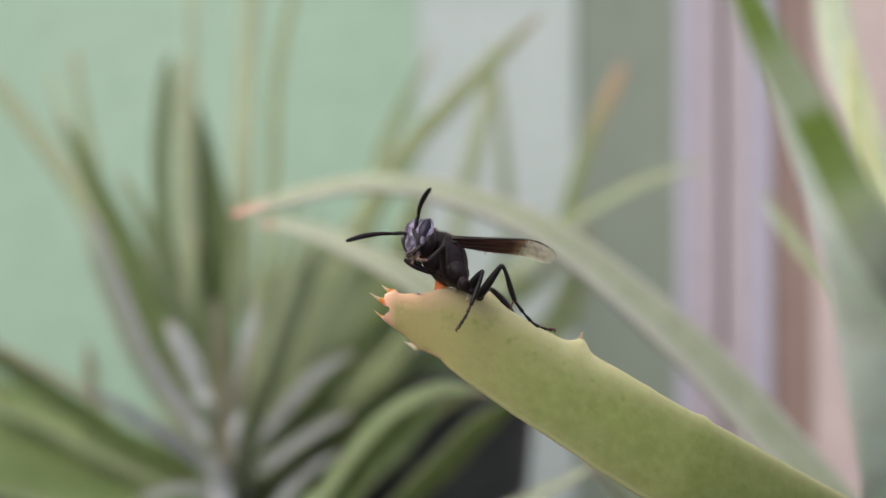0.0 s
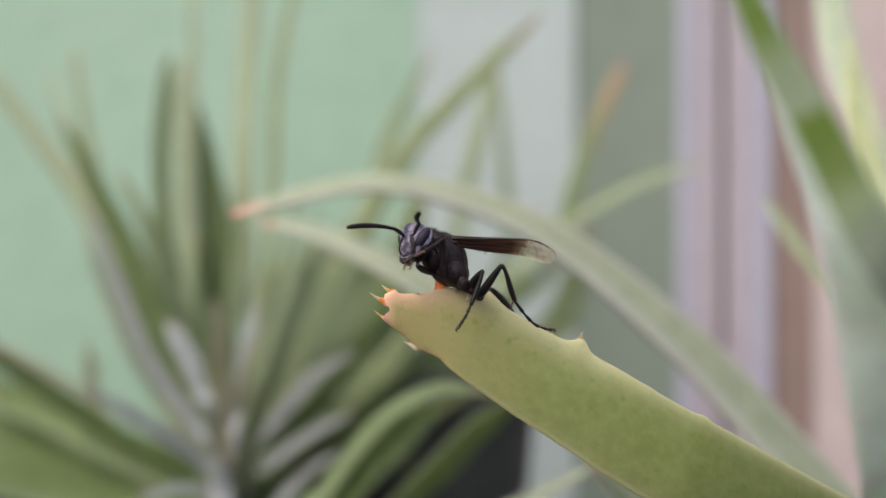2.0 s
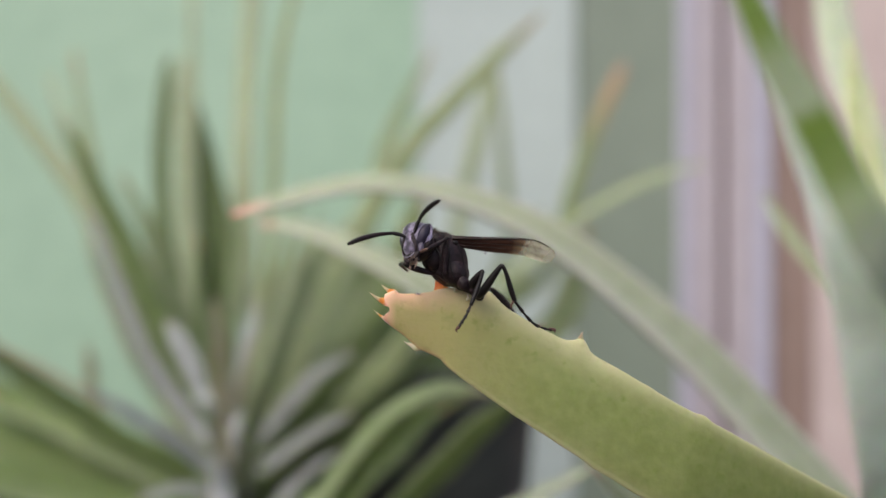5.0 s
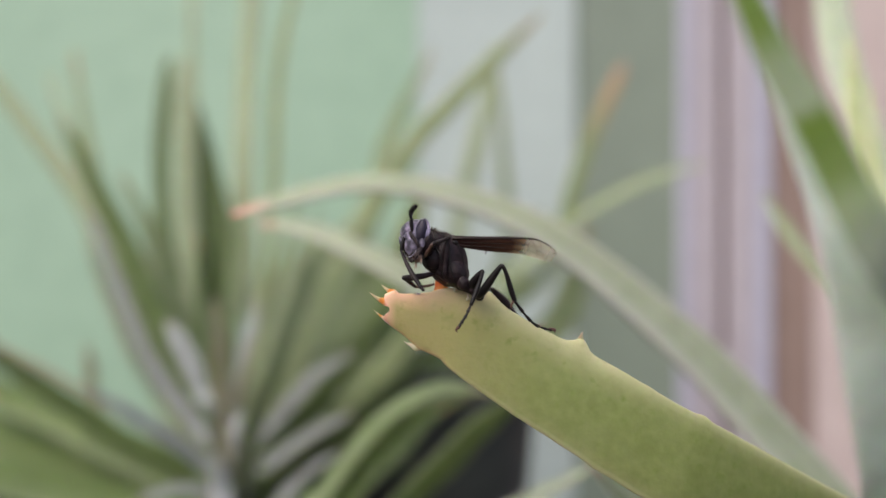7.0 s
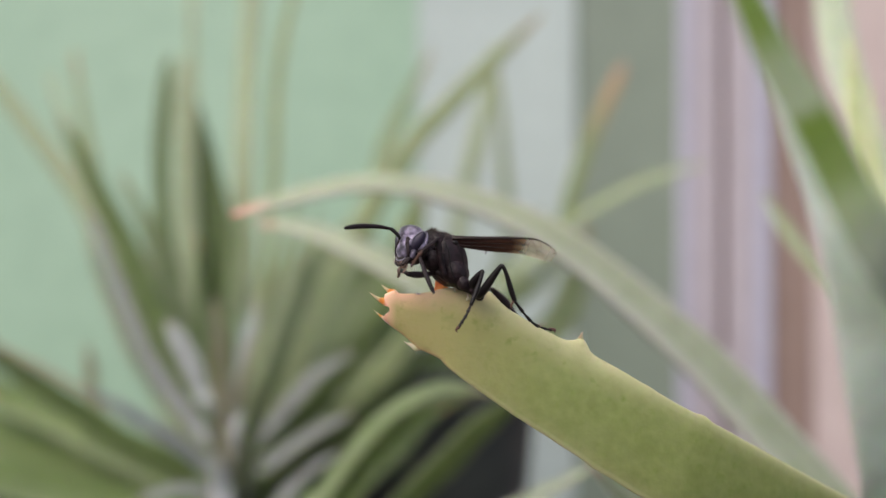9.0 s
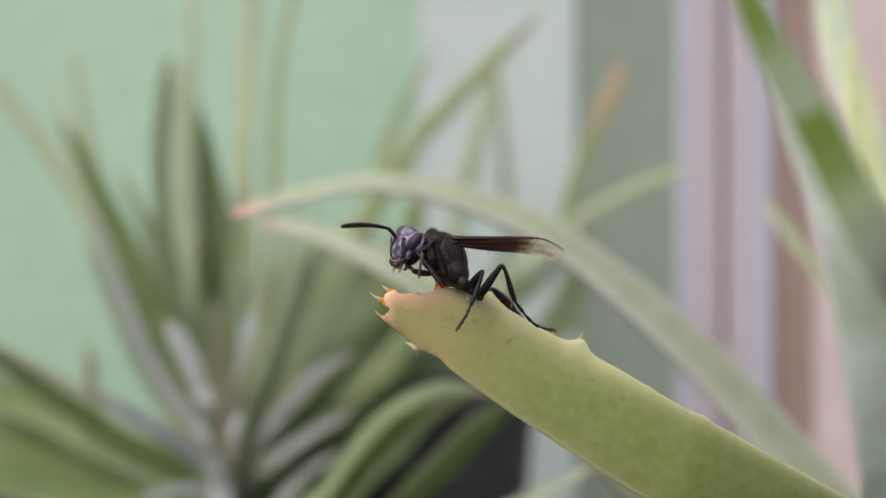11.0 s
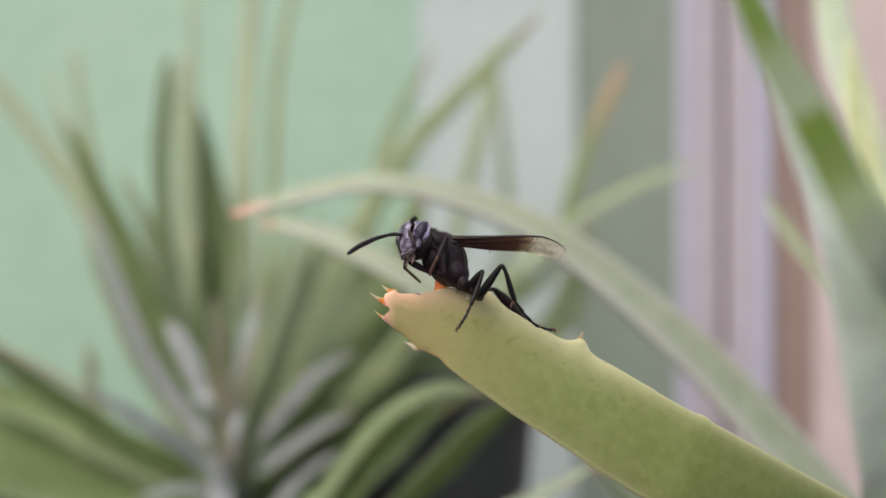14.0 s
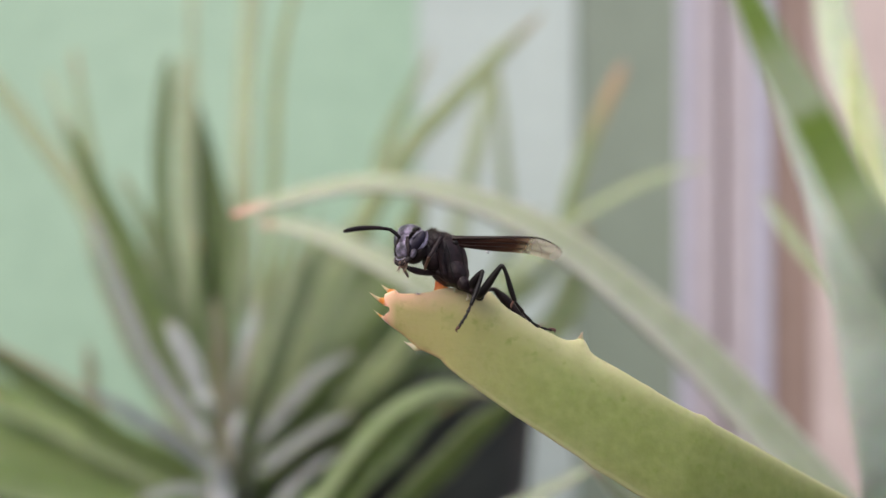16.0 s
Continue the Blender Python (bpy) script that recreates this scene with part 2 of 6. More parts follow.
    for r0, r1 in zip(rings, rings[1:]):
        for k in range(sides):
            bm.faces.new((r0[k], r0[(k + 1) % sides], r1[(k + 1) % sides], r1[k]))
    bm.faces.new(rings[0][::-1])
    bm.faces.new(rings[-1])
    return bm


def ball(bm, at, size, turn=(0, 0, 0), seg=20, rough=0.0, pinch=0.0):
    """A rounded body with three half-axes; pinch narrows its lower end."""
    made = bmesh.ops.create_uvsphere(bm, u_segments=seg, v_segments=seg * 2 // 3, radius=1)["verts"]
    m = pose(0, 0, 0, *turn)
    for v in made:
        k = 1 - pinch * max(0, -v.co.z)
        q = Vector((v.co.x * size[0] * k, v.co.y * size[1] * (1 - pinch * 0.4 * max(0, -v.co.z)), v.co.z * size[2]))
        if rough:
            q *= 1 + rough * noise.noise(v.co * 2.3 + Vector(at) * 900)
        v.co = m @ q + Vector(at)
    return bm


def box(bm, lo, hi, bevel=0.0):
    made = bmesh.ops.create_cube(bm, size=1)["verts"]
    for v in made:
        v.co = [lo[i] + (v.co[i] + 0.5) * (hi[i] - lo[i]) for i in range(3)]
    if bevel:
        edges = {e for v in made for e in v.link_edges}
        bmesh.ops.bevel(bm, geom=list(edges), offset=bevel, segments=3, affect="EDGES", profile=0.5)
    return bm


def leaf_mesh(pts, thick=0.35, face=(0, -1, 0.25), steps=8, wave=0.0, teeth=0.0, seed=0):
    """A fleshy leaf: pts are (x, y, z, width) from its base to its tip. The inner face is flatter, the outer one
    round, and small teeth stand on both margins."""
    rnd = random.Random(seed)
    rows = spline(pts, steps)
    bm = bmesh.new()
    uv = bm.loops.layers.uv.new("UVMap")
    n_s = 9
    cols = [-math.cos(math.pi * k / (n_s - 1)) for k in range(n_s)]
    rings, coords = [], {}
    for i, r in enumerate(rows):
        u = i / (len(rows) - 1)
        a, b = rows[max(i - 1, 0)][:3], rows[min(i + 1, len(rows) - 1)][:3]
        t = Vector(b - a).normalized()
        w = t.cross(Vector(face)).normalized()
        n = w.cross(t)
        half = max(r[3], 1e-5) / 2
        ring = []
        c = Vector(r[:3])
        wob = wave * half * (noise.noise(Vector((seed * 3.1, u * 7, 0))))
        for s in cols:
            e = max(0.0, 1 - s * s) ** 0.6
            v = bm.verts.new(c + w * (s * half + wob) + n * half * thick * 0.35 * e)
            coords[v] = (u, 0.5 + 0.5 * s)
            ring.append(v)
        for s in cols[-2:0:-1]:
            e = max(0.0, 1 - s * s) ** 0.55
            v = bm.verts.new(c + w * (s * half + wob) - n * half * thick * 1.1 * e)
            coords[v] = (u, 0.5 + 0.5 * s)
            ring.append(v)
        rings.append(ring)
    m = len(rings[0])
    for r0, r1 in zip(rings, rings[1:]):
        for k in range(m):
            bm.faces.new((r0[k], r0[(k + 1) % m], r1[(k + 1) % m], r1[k]))
    bm.faces.new(rings[0][::-1])
    bm.faces.new(rings[-1])
    if teeth:
        step = 0.0
        for i in range(3, len(rows) - 2):
            step += (Vector(rows[i][:3]) - Vector(rows[i - 1][:3])).length
            if step > teeth * rnd.uniform(3, 5):
                step = 0.0
                for k in (0, n_s - 1):
                    p, q = rings[i][k].co, rings[i + 1][k].co
                    out = (p - rings[i][n_s // 2].co).normalized()
                    along = q - p
                    along.normalize()
                    tip = bm.verts.new(p + out * teeth + along * teeth * 0.6)
                    base = [bm.verts.new(p + d) for d in (-along * teeth * 0.45, Vector((0, teeth * 0.25, 0)), along * teeth * 0.45, Vector((0, -teeth * 0.25, 0)))]
                    for v in (tip, *base):
                        coords[v] = (i / len(rows), 0.0)
                    for j in range(4):
                        bm.faces.new((base[j], base[(j + 1) % 4], tip))
    bmesh.ops.recalc_face_normals(bm, faces=bm.faces)
    for f in bm.faces:
        for lo in f.loops:
            lo[uv].uv = coords[lo.vert]
    return bm


# ---- the setting ----
def slab(name, lo, hi, material, label, category, bevel=0.003):
    return tagged(part(name, box(bmesh.new(), lo, hi, bevel), material, None, "", False), label, category, "", "structure")


def setting():
    bm = bmesh.new()
    bmesh.ops.create_grid(bm, x_segments=2, y_segments=2, size=400)
    tagged(part("ground", bm, SOIL), "dark bare soil under the aloe plants", "ground", "", "structure")
    slab("wall_green", (-2.6, 0.60, -0.05), (-0.0157, 0.75, 2.6), GREEN_WALL, "pale green painted wall behind the plants", "wall", 0.001)
    slab("wall_pale", (-0.0156, 0.6004, -0.05), (0.084, 0.78, 2.6), PALE_PAINT, "pale grey-green painted pier beside the green wall", "wall", 0.0004)
    # nearly flush with the pier; the darker paint carries the recess's shade
    slab("wall_recess", (0.0841, 0.6035, -0.05), (0.175, 0.80, 2.6), SHADED_GREY_GREEN, "recess next to the pier, its shade put into grey-green paint", "wall")
    slab("wall_pink", (0.2378, 0.612, -0.05), (2.6, 0.76, 2.6), PINK, "pale pink plastered wall beside the door frame", "wall")
    frame_ob = tagged(new("door_frame"), "lilac-white painted door frame with grooved mouldings", "door frame", "", "structure")
    for x0, x1, y0, m, nm in ((0.1490, 0.1565, 0.598, LILAC_BLUE, "jamb_edge"), (0.1567, 0.1745, 0.600, LILAC, "jamb"), (0.1747, 0.1802, 0.607, WOOD, "groove"), (0.1804, 0.197, 0.601, LILAC, "moulding"), (0.1972, 0.2084, 0.602, LILAC_BLUE, "moulding"), (0.2086, 0.2376, 0.609, WOOD_PALE, "inner_jamb")):
        part(nm, box(bmesh.new(), (x0, y0, 0.0), (x1, 0.70, 2.2), 0.0015), m, frame_ob, "", False)


setting()


# ---- aloes ----
def stem(plant, base, foot, r):
    bm = bmesh.new()
    b, f = Vector(base), Vector(foot)
    pts = [(*(f + (b - f) * k + Vector((0.004 * math.sin(5 * k), 0, 0))), r * (1.25 - 0.3 * k)) for k in (0, 0.25, 0.5, 0.75, 1.0)]
    part("stem", tube(bm, pts, 14, 5), STEM, plant, "short brown woody aloe stem")


def aloe(label, base, foot, r, leaves, teeth=0.0011):
    """leaves: (points, material, thickness, facing, label)"""
    plant = tagged(new("aloe_plant"), label, "aloe", "aloe plants")
    for i, (pts, m, thick, face, text) in enumerate(leaves):
        if (Vector(pts[0][:3]) - Vector(base)).length > 0.010:
            # every leaf grows out of the stem's top
            pts = [(*(Vector(base) + Vector((0, 0.2 * r * math.sin(i), -0.004))), 0.8 * pts[0][3]), *pts]
        part("leaf", leaf_mesh(pts, thick, face, 8, 0.12, teeth, i + int(abs(base[0]) * 1000)), m, plant, text)
    stem(plant, base, foot, r)
    return plant


FRONT = (0, -1, 0.25)
UP = (0, -0.6, 0.8)
DOWN = (0.1, -0.85, -0.5)
LEFT = (-0.6, -0.7, 0.3)
RIGHT = (0.6, -0.7, 0.3)
# lit and shaded faces of one leaf stand as separate grey and dark leaves
aloe("grey-green aloe rosette with narrow toothed leaves", (-0.07439, 0.33000, 0.10893), (-0.07, 0.335, 0.0), 0.013, [
    ([(-0.0823, 0.3800, 0.0985, 0.0136), (-0.0710, 0.3925, 0.1302, 0.0187), (-0.0588, 0.4050, 0.1665, 0.0183), (-0.0507, 0.4175, 0.1903, 0.0124), (-0.0445, 0.4300, 0.2105, 0.0020)], LEAF_MID, 0.45, FRONT, ""),
    ([(-0.0800, 0.3800, 0.0985, 0.0136), (-0.0517, 0.3880, 0.1333, 0.0194), (-0.0339, 0.3960, 0.1626, 0.0179), (-0.0226, 0.4040, 0.1858, 0.0154), (-0.0145, 0.4120, 0.2076, 0.0123), (-0.0085, 0.4200, 0.2277, 0.0025)], LEAF_SHADE_DARK, 0.45, FRONT, ""),
    ([(-0.0800, 0.3800, 0.0963, 0.0136), (-0.0387, 0.3967, 0.1177, 0.0198), (-0.0108, 0.4133, 0.1437, 0.0172), (0.0118, 0.4300, 0.1747, 0.0031)], LEAF_SHADE_DEEP, 0.45, FRONT, ""),
    ([(-0.0798, 0.3900, 0.0982, 0.0116), (-0.0577, 0.3975, 0.1340, 0.0151), (-0.0443, 0.4050, 0.1617, 0.0154), (-0.0353, 0.4125, 0.1855, 0.0108), (-0.0310, 0.4200, 0.2027, 0.0020)], LEAF_SHADE_DARK, 0.45, FRONT, ""),
    ([(-0.0798, 0.3900, 0.0982, 0.0116), (-0.0482, 0.3975, 0.1293, 0.0151), (-0.0226, 0.4050, 0.1569, 0.0145), (-0.0059, 0.4125, 0.1757, 0.0098), (0.0040, 0.4200, 0.1903, 0.0020)], LEAF_SHADE_DARK, 0.45, FRONT, ""),
    ([(-0.0798, 0.3900, 0.0982, 0.0102), (-0.0584, 0.4025, 0.1476, 0.0124), (-0.0467, 0.4150, 0.1854, 0.0118), (-0.0366, 0.4275, 0.2130, 0.0102), (-0.0285, 0.4400, 0.2343, 0.0021)], LEAF_MID, 0.45, FRONT, ""),
    ([(-0.0818, 0.4000, 0.0956, 0.0119), (-0.0639, 0.4067, 0.1519, 0.0145), (-0.0563, 0.4133, 0.1904, 0.0108), (-0.0530, 0.4200, 0.2102, 0.0020)], LEAF_MID, 0.45, FRONT, ""),
    ([(-0.0823, 0.3700, 0.0990, 0.0132), (-0.0762, 0.3833, 0.1364, 0.0160), (-0.0670, 0.3967, 0.1719, 0.0142), (-0.0595, 0.4100, 0.2027, 0.0024)], LEAF_MID, 0.45, FRONT, ""),
    ([(-0.0845, 0.3700, 0.0990, 0.0132), (-0.0990, 0.3833, 0.1364, 0.0146), (-0.1142, 0.3967, 0.1672, 0.0132), (-0.1273, 0.4100, 0.2002, 0.0024)], LEAF_MID, 0.45, FRONT, ""),
    ([(-0.0834, 0.3700, 0.0990, 0.0132), (-0.0895, 0.3867, 0.1404, 0.0161), (-0.0957, 0.4033, 0.1715, 0.0144), (-0.1022, 0.4200, 0.2027, 0.0025)], LEAF_MID, 0.45, FRONT, ""),
    ([(-0.0844, 0.3600, 0.1006, 0.0128), (-0.1252, 0.3800, 0.1189, 0.0181), (-0.1722, 0.4000, 0.1336, 0.0181), (-0.2183, 0.4200, 0.1478, 0.0075)], LEAF_SHADE_DEEP, 0.4, UP, ""),
    ([(-0.0844, 0.3600, 0.0996, 0.0128), (-0.1343, 0.3867, 0.1082, 0.0193), (-0.1903, 0.4133, 0.1191, 0.0207), (-0.2340, 0.4400, 0.1270, 0.0105)], LEAF_SHADE_DARK, 0.4, UP, ""),
    ([(-0.0820, 0.3500, 0.1003, 0.0125), (-0.1341, 0.3733, 0.1025, 0.0200), (-0.1920, 0.3967, 0.1082, 0.0198), (-0.2258, 0.4200, 0.1078, 0.0125)], LEAF_SHADE_DEEP, 0.4, UP, ""),
    ([(-0.0820, 0.3500, 0.0972, 0.0125), (-0.1319, 0.3733, 0.0914, 0.0213), (-0.1850, 0.3967, 0.0905, 0.0212), (-0.2258, 0.4200, 0.0878, 0.0150)], LEAF_SHADE_DEEP, 0.4, UP, ""),
    ([(-0.0737, 0.3500, 0.0982, 0.0125), (-0.0489, 0.3667, 0.1032, 0.0153), (-0.0237, 0.3833, 0.1159, 0.0123), (-0.0057, 0.4000, 0.1289, 0.0029)], LEAF_SHADE_DEEP, 0.4, UP, ""),
    ([(-0.0822, 0.3600, 0.1060, 0.0086), (-0.1249, 0.3933, 0.1581, 0.0080), (-0.1558, 0.4267, 0.2282, 0.0066), (-0.1789, 0.4600, 0.2960, 0.0027)], LEAF_MID, 0.45, FRONT, ""),
    ([(-0.0822, 0.3600, 0.1060, 0.0086), (-0.1226, 0.3933, 0.1534, 0.0080), (-0.1609, 0.4267, 0.2282, 0.0051), (-0.1912, 0.4600, 0.2851, 0.0022)], LEAF_PALE, 0.45, FRONT, ""),
    ([(-0.0822, 0.3600, 0.1081, 0.0077), (-0.0975, 0.3867, 0.1864, 0.0051), (-0.1084, 0.4133, 0.2470, 0.0039), (-0.1162, 0.4400, 0.3259, 0.0037)], LEAF_PALE, 0.45, FRONT, ""),
    ([(-0.0758, 0.3600, 0.1081, 0.0094), (-0.0513, 0.3850, 0.1590, 0.0101), (-0.0327, 0.4100, 0.2100, 0.0088), (-0.0243, 0.4350, 0.2520, 0.0072), (-0.0052, 0.4600, 0.2960, 0.0016)], LEAF_MID, 0.45, FRONT, ""),
    ([(-0.0955, 0.3700, 0.1078, 0.0053), (-0.1199, 0.3775, 0.1160, 0.0076), (-0.1452, 0.3850, 0.1235, 0.0082), (-0.1690, 0.3925, 0.1314, 0.0079), (-0.1984, 0.4000, 0.1389, 0.0048)], LEAF_SHADE_DARK, 0.45, UP, ""),
    ([(-0.0726, 0.3100, 0.1218, 0.0048), (-0.0816, 0.3091, 0.1270, 0.0066), (-0.0896, 0.3082, 0.1314, 0.0081), (-0.0976, 0.3073, 0.1353, 0.0084), (-0.1064, 0.3064, 0.1400, 0.0080), (-0.1152, 0.3056, 0.1466, 0.0073), (-0.1239, 0.3047, 0.1527, 0.0065), (-0.1326, 0.3038, 0.1590, 0.0058), (-0.1412, 0.3029, 0.1645, 0.0050), (-0.1489, 0.3020, 0.1696, 0.0032)], LEAF_SHADE_DEEP, 0.45, FRONT, ""),
    ([(-0.0706, 0.3050, 0.1258, 0.0044), (-0.0772, 0.2990, 0.1340, 0.0060), (-0.0843, 0.2930, 0.1423, 0.0063), (-0.0912, 0.2870, 0.1486, 0.0058), (-0.0984, 0.2810, 0.1550, 0.0043), (-0.1037, 0.2750, 0.1596, 0.0013)], LEAF_LIT_ASH, 0.45, UP, ""),
    ([(-0.0991, 0.3120, 0.1436, 0.0015), (-0.1092, 0.3090, 0.1502, 0.0029), (-0.1172, 0.3060, 0.1550, 0.0027), (-0.1269, 0.3030, 0.1613, 0.0025), (-0.1399, 0.3000, 0.1691, 0.0023), (-0.1464, 0.2970, 0.1754, 0.0018)], LEAF_TAN, 0.45, UP, ""),
    ([(-0.0964, 0.3350, 0.1484, 0.0048), (-0.1048, 0.3394, 0.1614, 0.0061), (-0.1123, 0.3439, 0.1753, 0.0065), (-0.1200, 0.3483, 0.1898, 0.0066), (-0.1278, 0.3528, 0.2044, 0.0067), (-0.1351, 0.3572, 0.2168, 0.0072), (-0.1461, 0.3617, 0.2314, 0.0069), (-0.1587, 0.3661, 0.2459, 0.0065), (-0.1728, 0.3706, 0.2624, 0.0057), (-0.1838, 0.3750, 0.2749, 0.0031)], LEAF_PALE, 0.45, FRONT, ""),
    ([(-0.0747, 0.3050, 0.1349, 0.0036), (-0.0804, 0.3079, 0.1431, 0.0051), (-0.0898, 0.3107, 0.1536, 0.0055), (-0.0981, 0.3136, 0.1648, 0.0052), (-0.1050, 0.3164, 0.1785, 0.0051), (-0.1115, 0.3193, 0.1926, 0.0046), (-0.1173, 0.3221, 0.2059, 0.0038), (-0.1222, 0.3250, 0.2137, 0.0010)], LEAF_LIT_ASH, 0.45, (-0.6, -0.6, 0.5), ""),
    ([(-0.0964, 0.3350, 0.1434, 0.0024), (-0.1012, 0.3310, 0.1529, 0.0035), (-0.1068, 0.3270, 0.1636, 0.0035), (-0.1122, 0.3230, 0.1791, 0.0031), (-0.1161, 0.3190, 0.1926, 0.0025), (-0.1188, 0.3150, 0.2039, 0.0007)], LEAF_LIME, 0.45, FRONT, ""),
    ([(-0.0764, 0.3180, 0.1340, 0.0038), (-0.0817, 0.3188, 0.1467, 0.0064), (-0.0886, 0.3196, 0.1603, 0.0087), (-0.0949, 0.3203, 0.1726, 0.0099), (-0.1008, 0.3211, 0.1859, 0.0099), (-0.1076, 0.3219, 0.2002, 0.0088), (-0.1144, 0.3227, 0.2136, 0.0073), (-0.1210, 0.3234, 0.2271, 0.0058), (-0.1265, 0.3242, 0.2372, 0.0039), (-0.1316, 0.3250, 0.2456, 0.0008)], LEAF_SHADE_DARK, 0.45, (0.4, -0.8, 0.0), ""),
    ([(-0.0800, 0.3370, 0.1361, 0.0040), (-0.0874, 0.3386, 0.1579, 0.0064), (-0.0939, 0.3402, 0.1759, 0.0073), (-0.1014, 0.3418, 0.1941, 0.0065), (-0.1080, 0.3434, 0.2104, 0.0049), (-0.1168, 0.3450, 0.2269, 0.0016)], LEAF_MID, 0.45, FRONT, ""),
    ([(-0.0718, 0.2950, 0.1467, 0.0035), (-0.0759, 0.2975, 0.1559, 0.0053), (-0.0801, 0.3000, 0.1645, 0.0068), (-0.0849, 0.3025, 0.1718, 0.0058), (-0.0885, 0.3050, 0.1770, 0.0015)], LEAF_LIT_ASH, 0.45, (-0.4, -0.6, 0.7), ""),
    ([(-0.0682, 0.3000, 0.1324, 0.0036), (-0.0681, 0.2950, 0.1475, 0.0042), (-0.0680, 0.2900, 0.1622, 0.0045), (-0.0671, 0.2850, 0.1747, 0.0037), (-0.0673, 0.2800, 0.1852, 0.0010)], LEAF_TAN, 0.45, FRONT, ""),
    ([(-0.0660, 0.3050, 0.1349, 0.0029), (-0.0646, 0.2983, 0.1469, 0.0035), (-0.0619, 0.2917, 0.1585, 0.0031), (-0.0570, 0.2850, 0.1730, 0.0008)], LEAF_TAN, 0.45, FRONT, ""),
    ([(-0.0769, 0.3300, 0.1452, 0.0047), (-0.0821, 0.3350, 0.1663, 0.0068), (-0.0888, 0.3400, 0.1860, 0.0077), (-0.0928, 0.3450, 0.2043, 0.0078), (-0.0953, 0.3500, 0.2294, 0.0075), (-0.0969, 0.3550, 0.2509, 0.0068), (-0.0976, 0.3600, 0.2719, 0.0030)], LEAF_PALE, 0.45, FRONT, ""),
    ([(-0.0914, 0.3500, 0.1669, 0.0042), (-0.0993, 0.3558, 0.1854, 0.0063), (-0.1058, 0.3617, 0.2045, 0.0069), (-0.1091, 0.3675, 0.2243, 0.0066), (-0.1104, 0.3733, 0.2469, 0.0067), (-0.1101, 0.3792, 0.2679, 0.0054), (-0.1106, 0.3850, 0.2792, 0.0014)], LEAF_SHADE_DEEP, 0.45, FRONT, ""),
    ([(-0.0788, 0.3450, 0.1592, 0.0082), (-0.0814, 0.3490, 0.1836, 0.0133), (-0.0840, 0.3530, 0.2044, 0.0134), (-0.0875, 0.3570, 0.2236, 0.0102), (-0.0910, 0.3610, 0.2410, 0.0056), (-0.0942, 0.3650, 0.2556, 0.0009)], LEAF_SHADE_DEEP, 0.45, FRONT, ""),
    ([(-0.0726, 0.3600, 0.1574, 0.0056), (-0.0771, 0.3767, 0.1823, 0.0076), (-0.0823, 0.3933, 0.2096, 0.0089), (-0.0863, 0.4100, 0.2393, 0.0088), (-0.0891, 0.4267, 0.2662, 0.0086), (-0.0907, 0.4433, 0.2952, 0.0084), (-0.0919, 0.4600, 0.3330, 0.0077)], LEAF_PALE, 0.45, FRONT, ""),
    ([(-0.0669, 0.3350, 0.1603, 0.0040), (-0.0656, 0.3381, 0.1761, 0.0052), (-0.0637, 0.3412, 0.1921, 0.0057), (-0.0623, 0.3444, 0.2125, 0.0061), (-0.0618, 0.3475, 0.2333, 0.0058), (-0.0617, 0.3506, 0.2544, 0.0058), (-0.0604, 0.3538, 0.2739, 0.0059), (-0.0577, 0.3569, 0.2894, 0.0055), (-0.0550, 0.3600, 0.3019, 0.0034)], LEAF_OLIVE, 0.45, LEFT, ""),
    ([(-0.0653, 0.2950, 0.1370, 0.0035), (-0.0644, 0.2975, 0.1506, 0.0050), (-0.0632, 0.3000, 0.1627, 0.0057), (-0.0615, 0.3025, 0.1732, 0.0050), (-0.0595, 0.3050, 0.1848, 0.0011)], LEAF_LIT_ASH, 0.45, (-0.3, -0.7, 0.6), ""),
    ([(-0.0636, 0.3350, 0.1335, 0.0048), (-0.0561, 0.3378, 0.1500, 0.0064), (-0.0484, 0.3406, 0.1698, 0.0073), (-0.0406, 0.3433, 0.1880, 0.0078), (-0.0296, 0.3461, 0.2074, 0.0078), (-0.0174, 0.3489, 0.2293, 0.0083), (-0.0082, 0.3517, 0.2425, 0.0079), (0.0034, 0.3544, 0.2550, 0.0072), (0.0204, 0.3572, 0.2725, 0.0059), (0.0377, 0.3600, 0.2891, 0.0013)], LEAF_OLIVE, 0.45, FRONT, ""),
    ([(-0.0587, 0.3000, 0.1377, 0.0036), (-0.0520, 0.3025, 0.1471, 0.0054), (-0.0461, 0.3050, 0.1545, 0.0058), (-0.0388, 0.3075, 0.1609, 0.0048), (-0.0284, 0.3100, 0.1661, 0.0011)], LEAF_LIT_DIM, 0.45, UP, ""),
    ([(-0.0555, 0.3120, 0.1325, 0.0022), (-0.0474, 0.3140, 0.1415, 0.0045), (-0.0402, 0.3160, 0.1487, 0.0049), (-0.0306, 0.3180, 0.1595, 0.0015)], LEAF_SHADE_DEEP, 0.45, DOWN, ""),
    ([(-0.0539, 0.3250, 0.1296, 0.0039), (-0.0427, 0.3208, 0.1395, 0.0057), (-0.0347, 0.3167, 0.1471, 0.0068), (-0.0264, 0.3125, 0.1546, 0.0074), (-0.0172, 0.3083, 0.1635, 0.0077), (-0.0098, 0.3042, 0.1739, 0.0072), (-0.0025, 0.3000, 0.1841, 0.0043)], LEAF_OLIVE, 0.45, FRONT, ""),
    ([(-0.0567, 0.2900, 0.1312, 0.0038), (-0.0496, 0.2887, 0.1370, 0.0052), (-0.0426, 0.2875, 0.1424, 0.0055), (-0.0347, 0.2863, 0.1471, 0.0044), (-0.0270, 0.2850, 0.1505, 0.0010)], LEAF_LIT_DIM, 0.45, UP, ""),
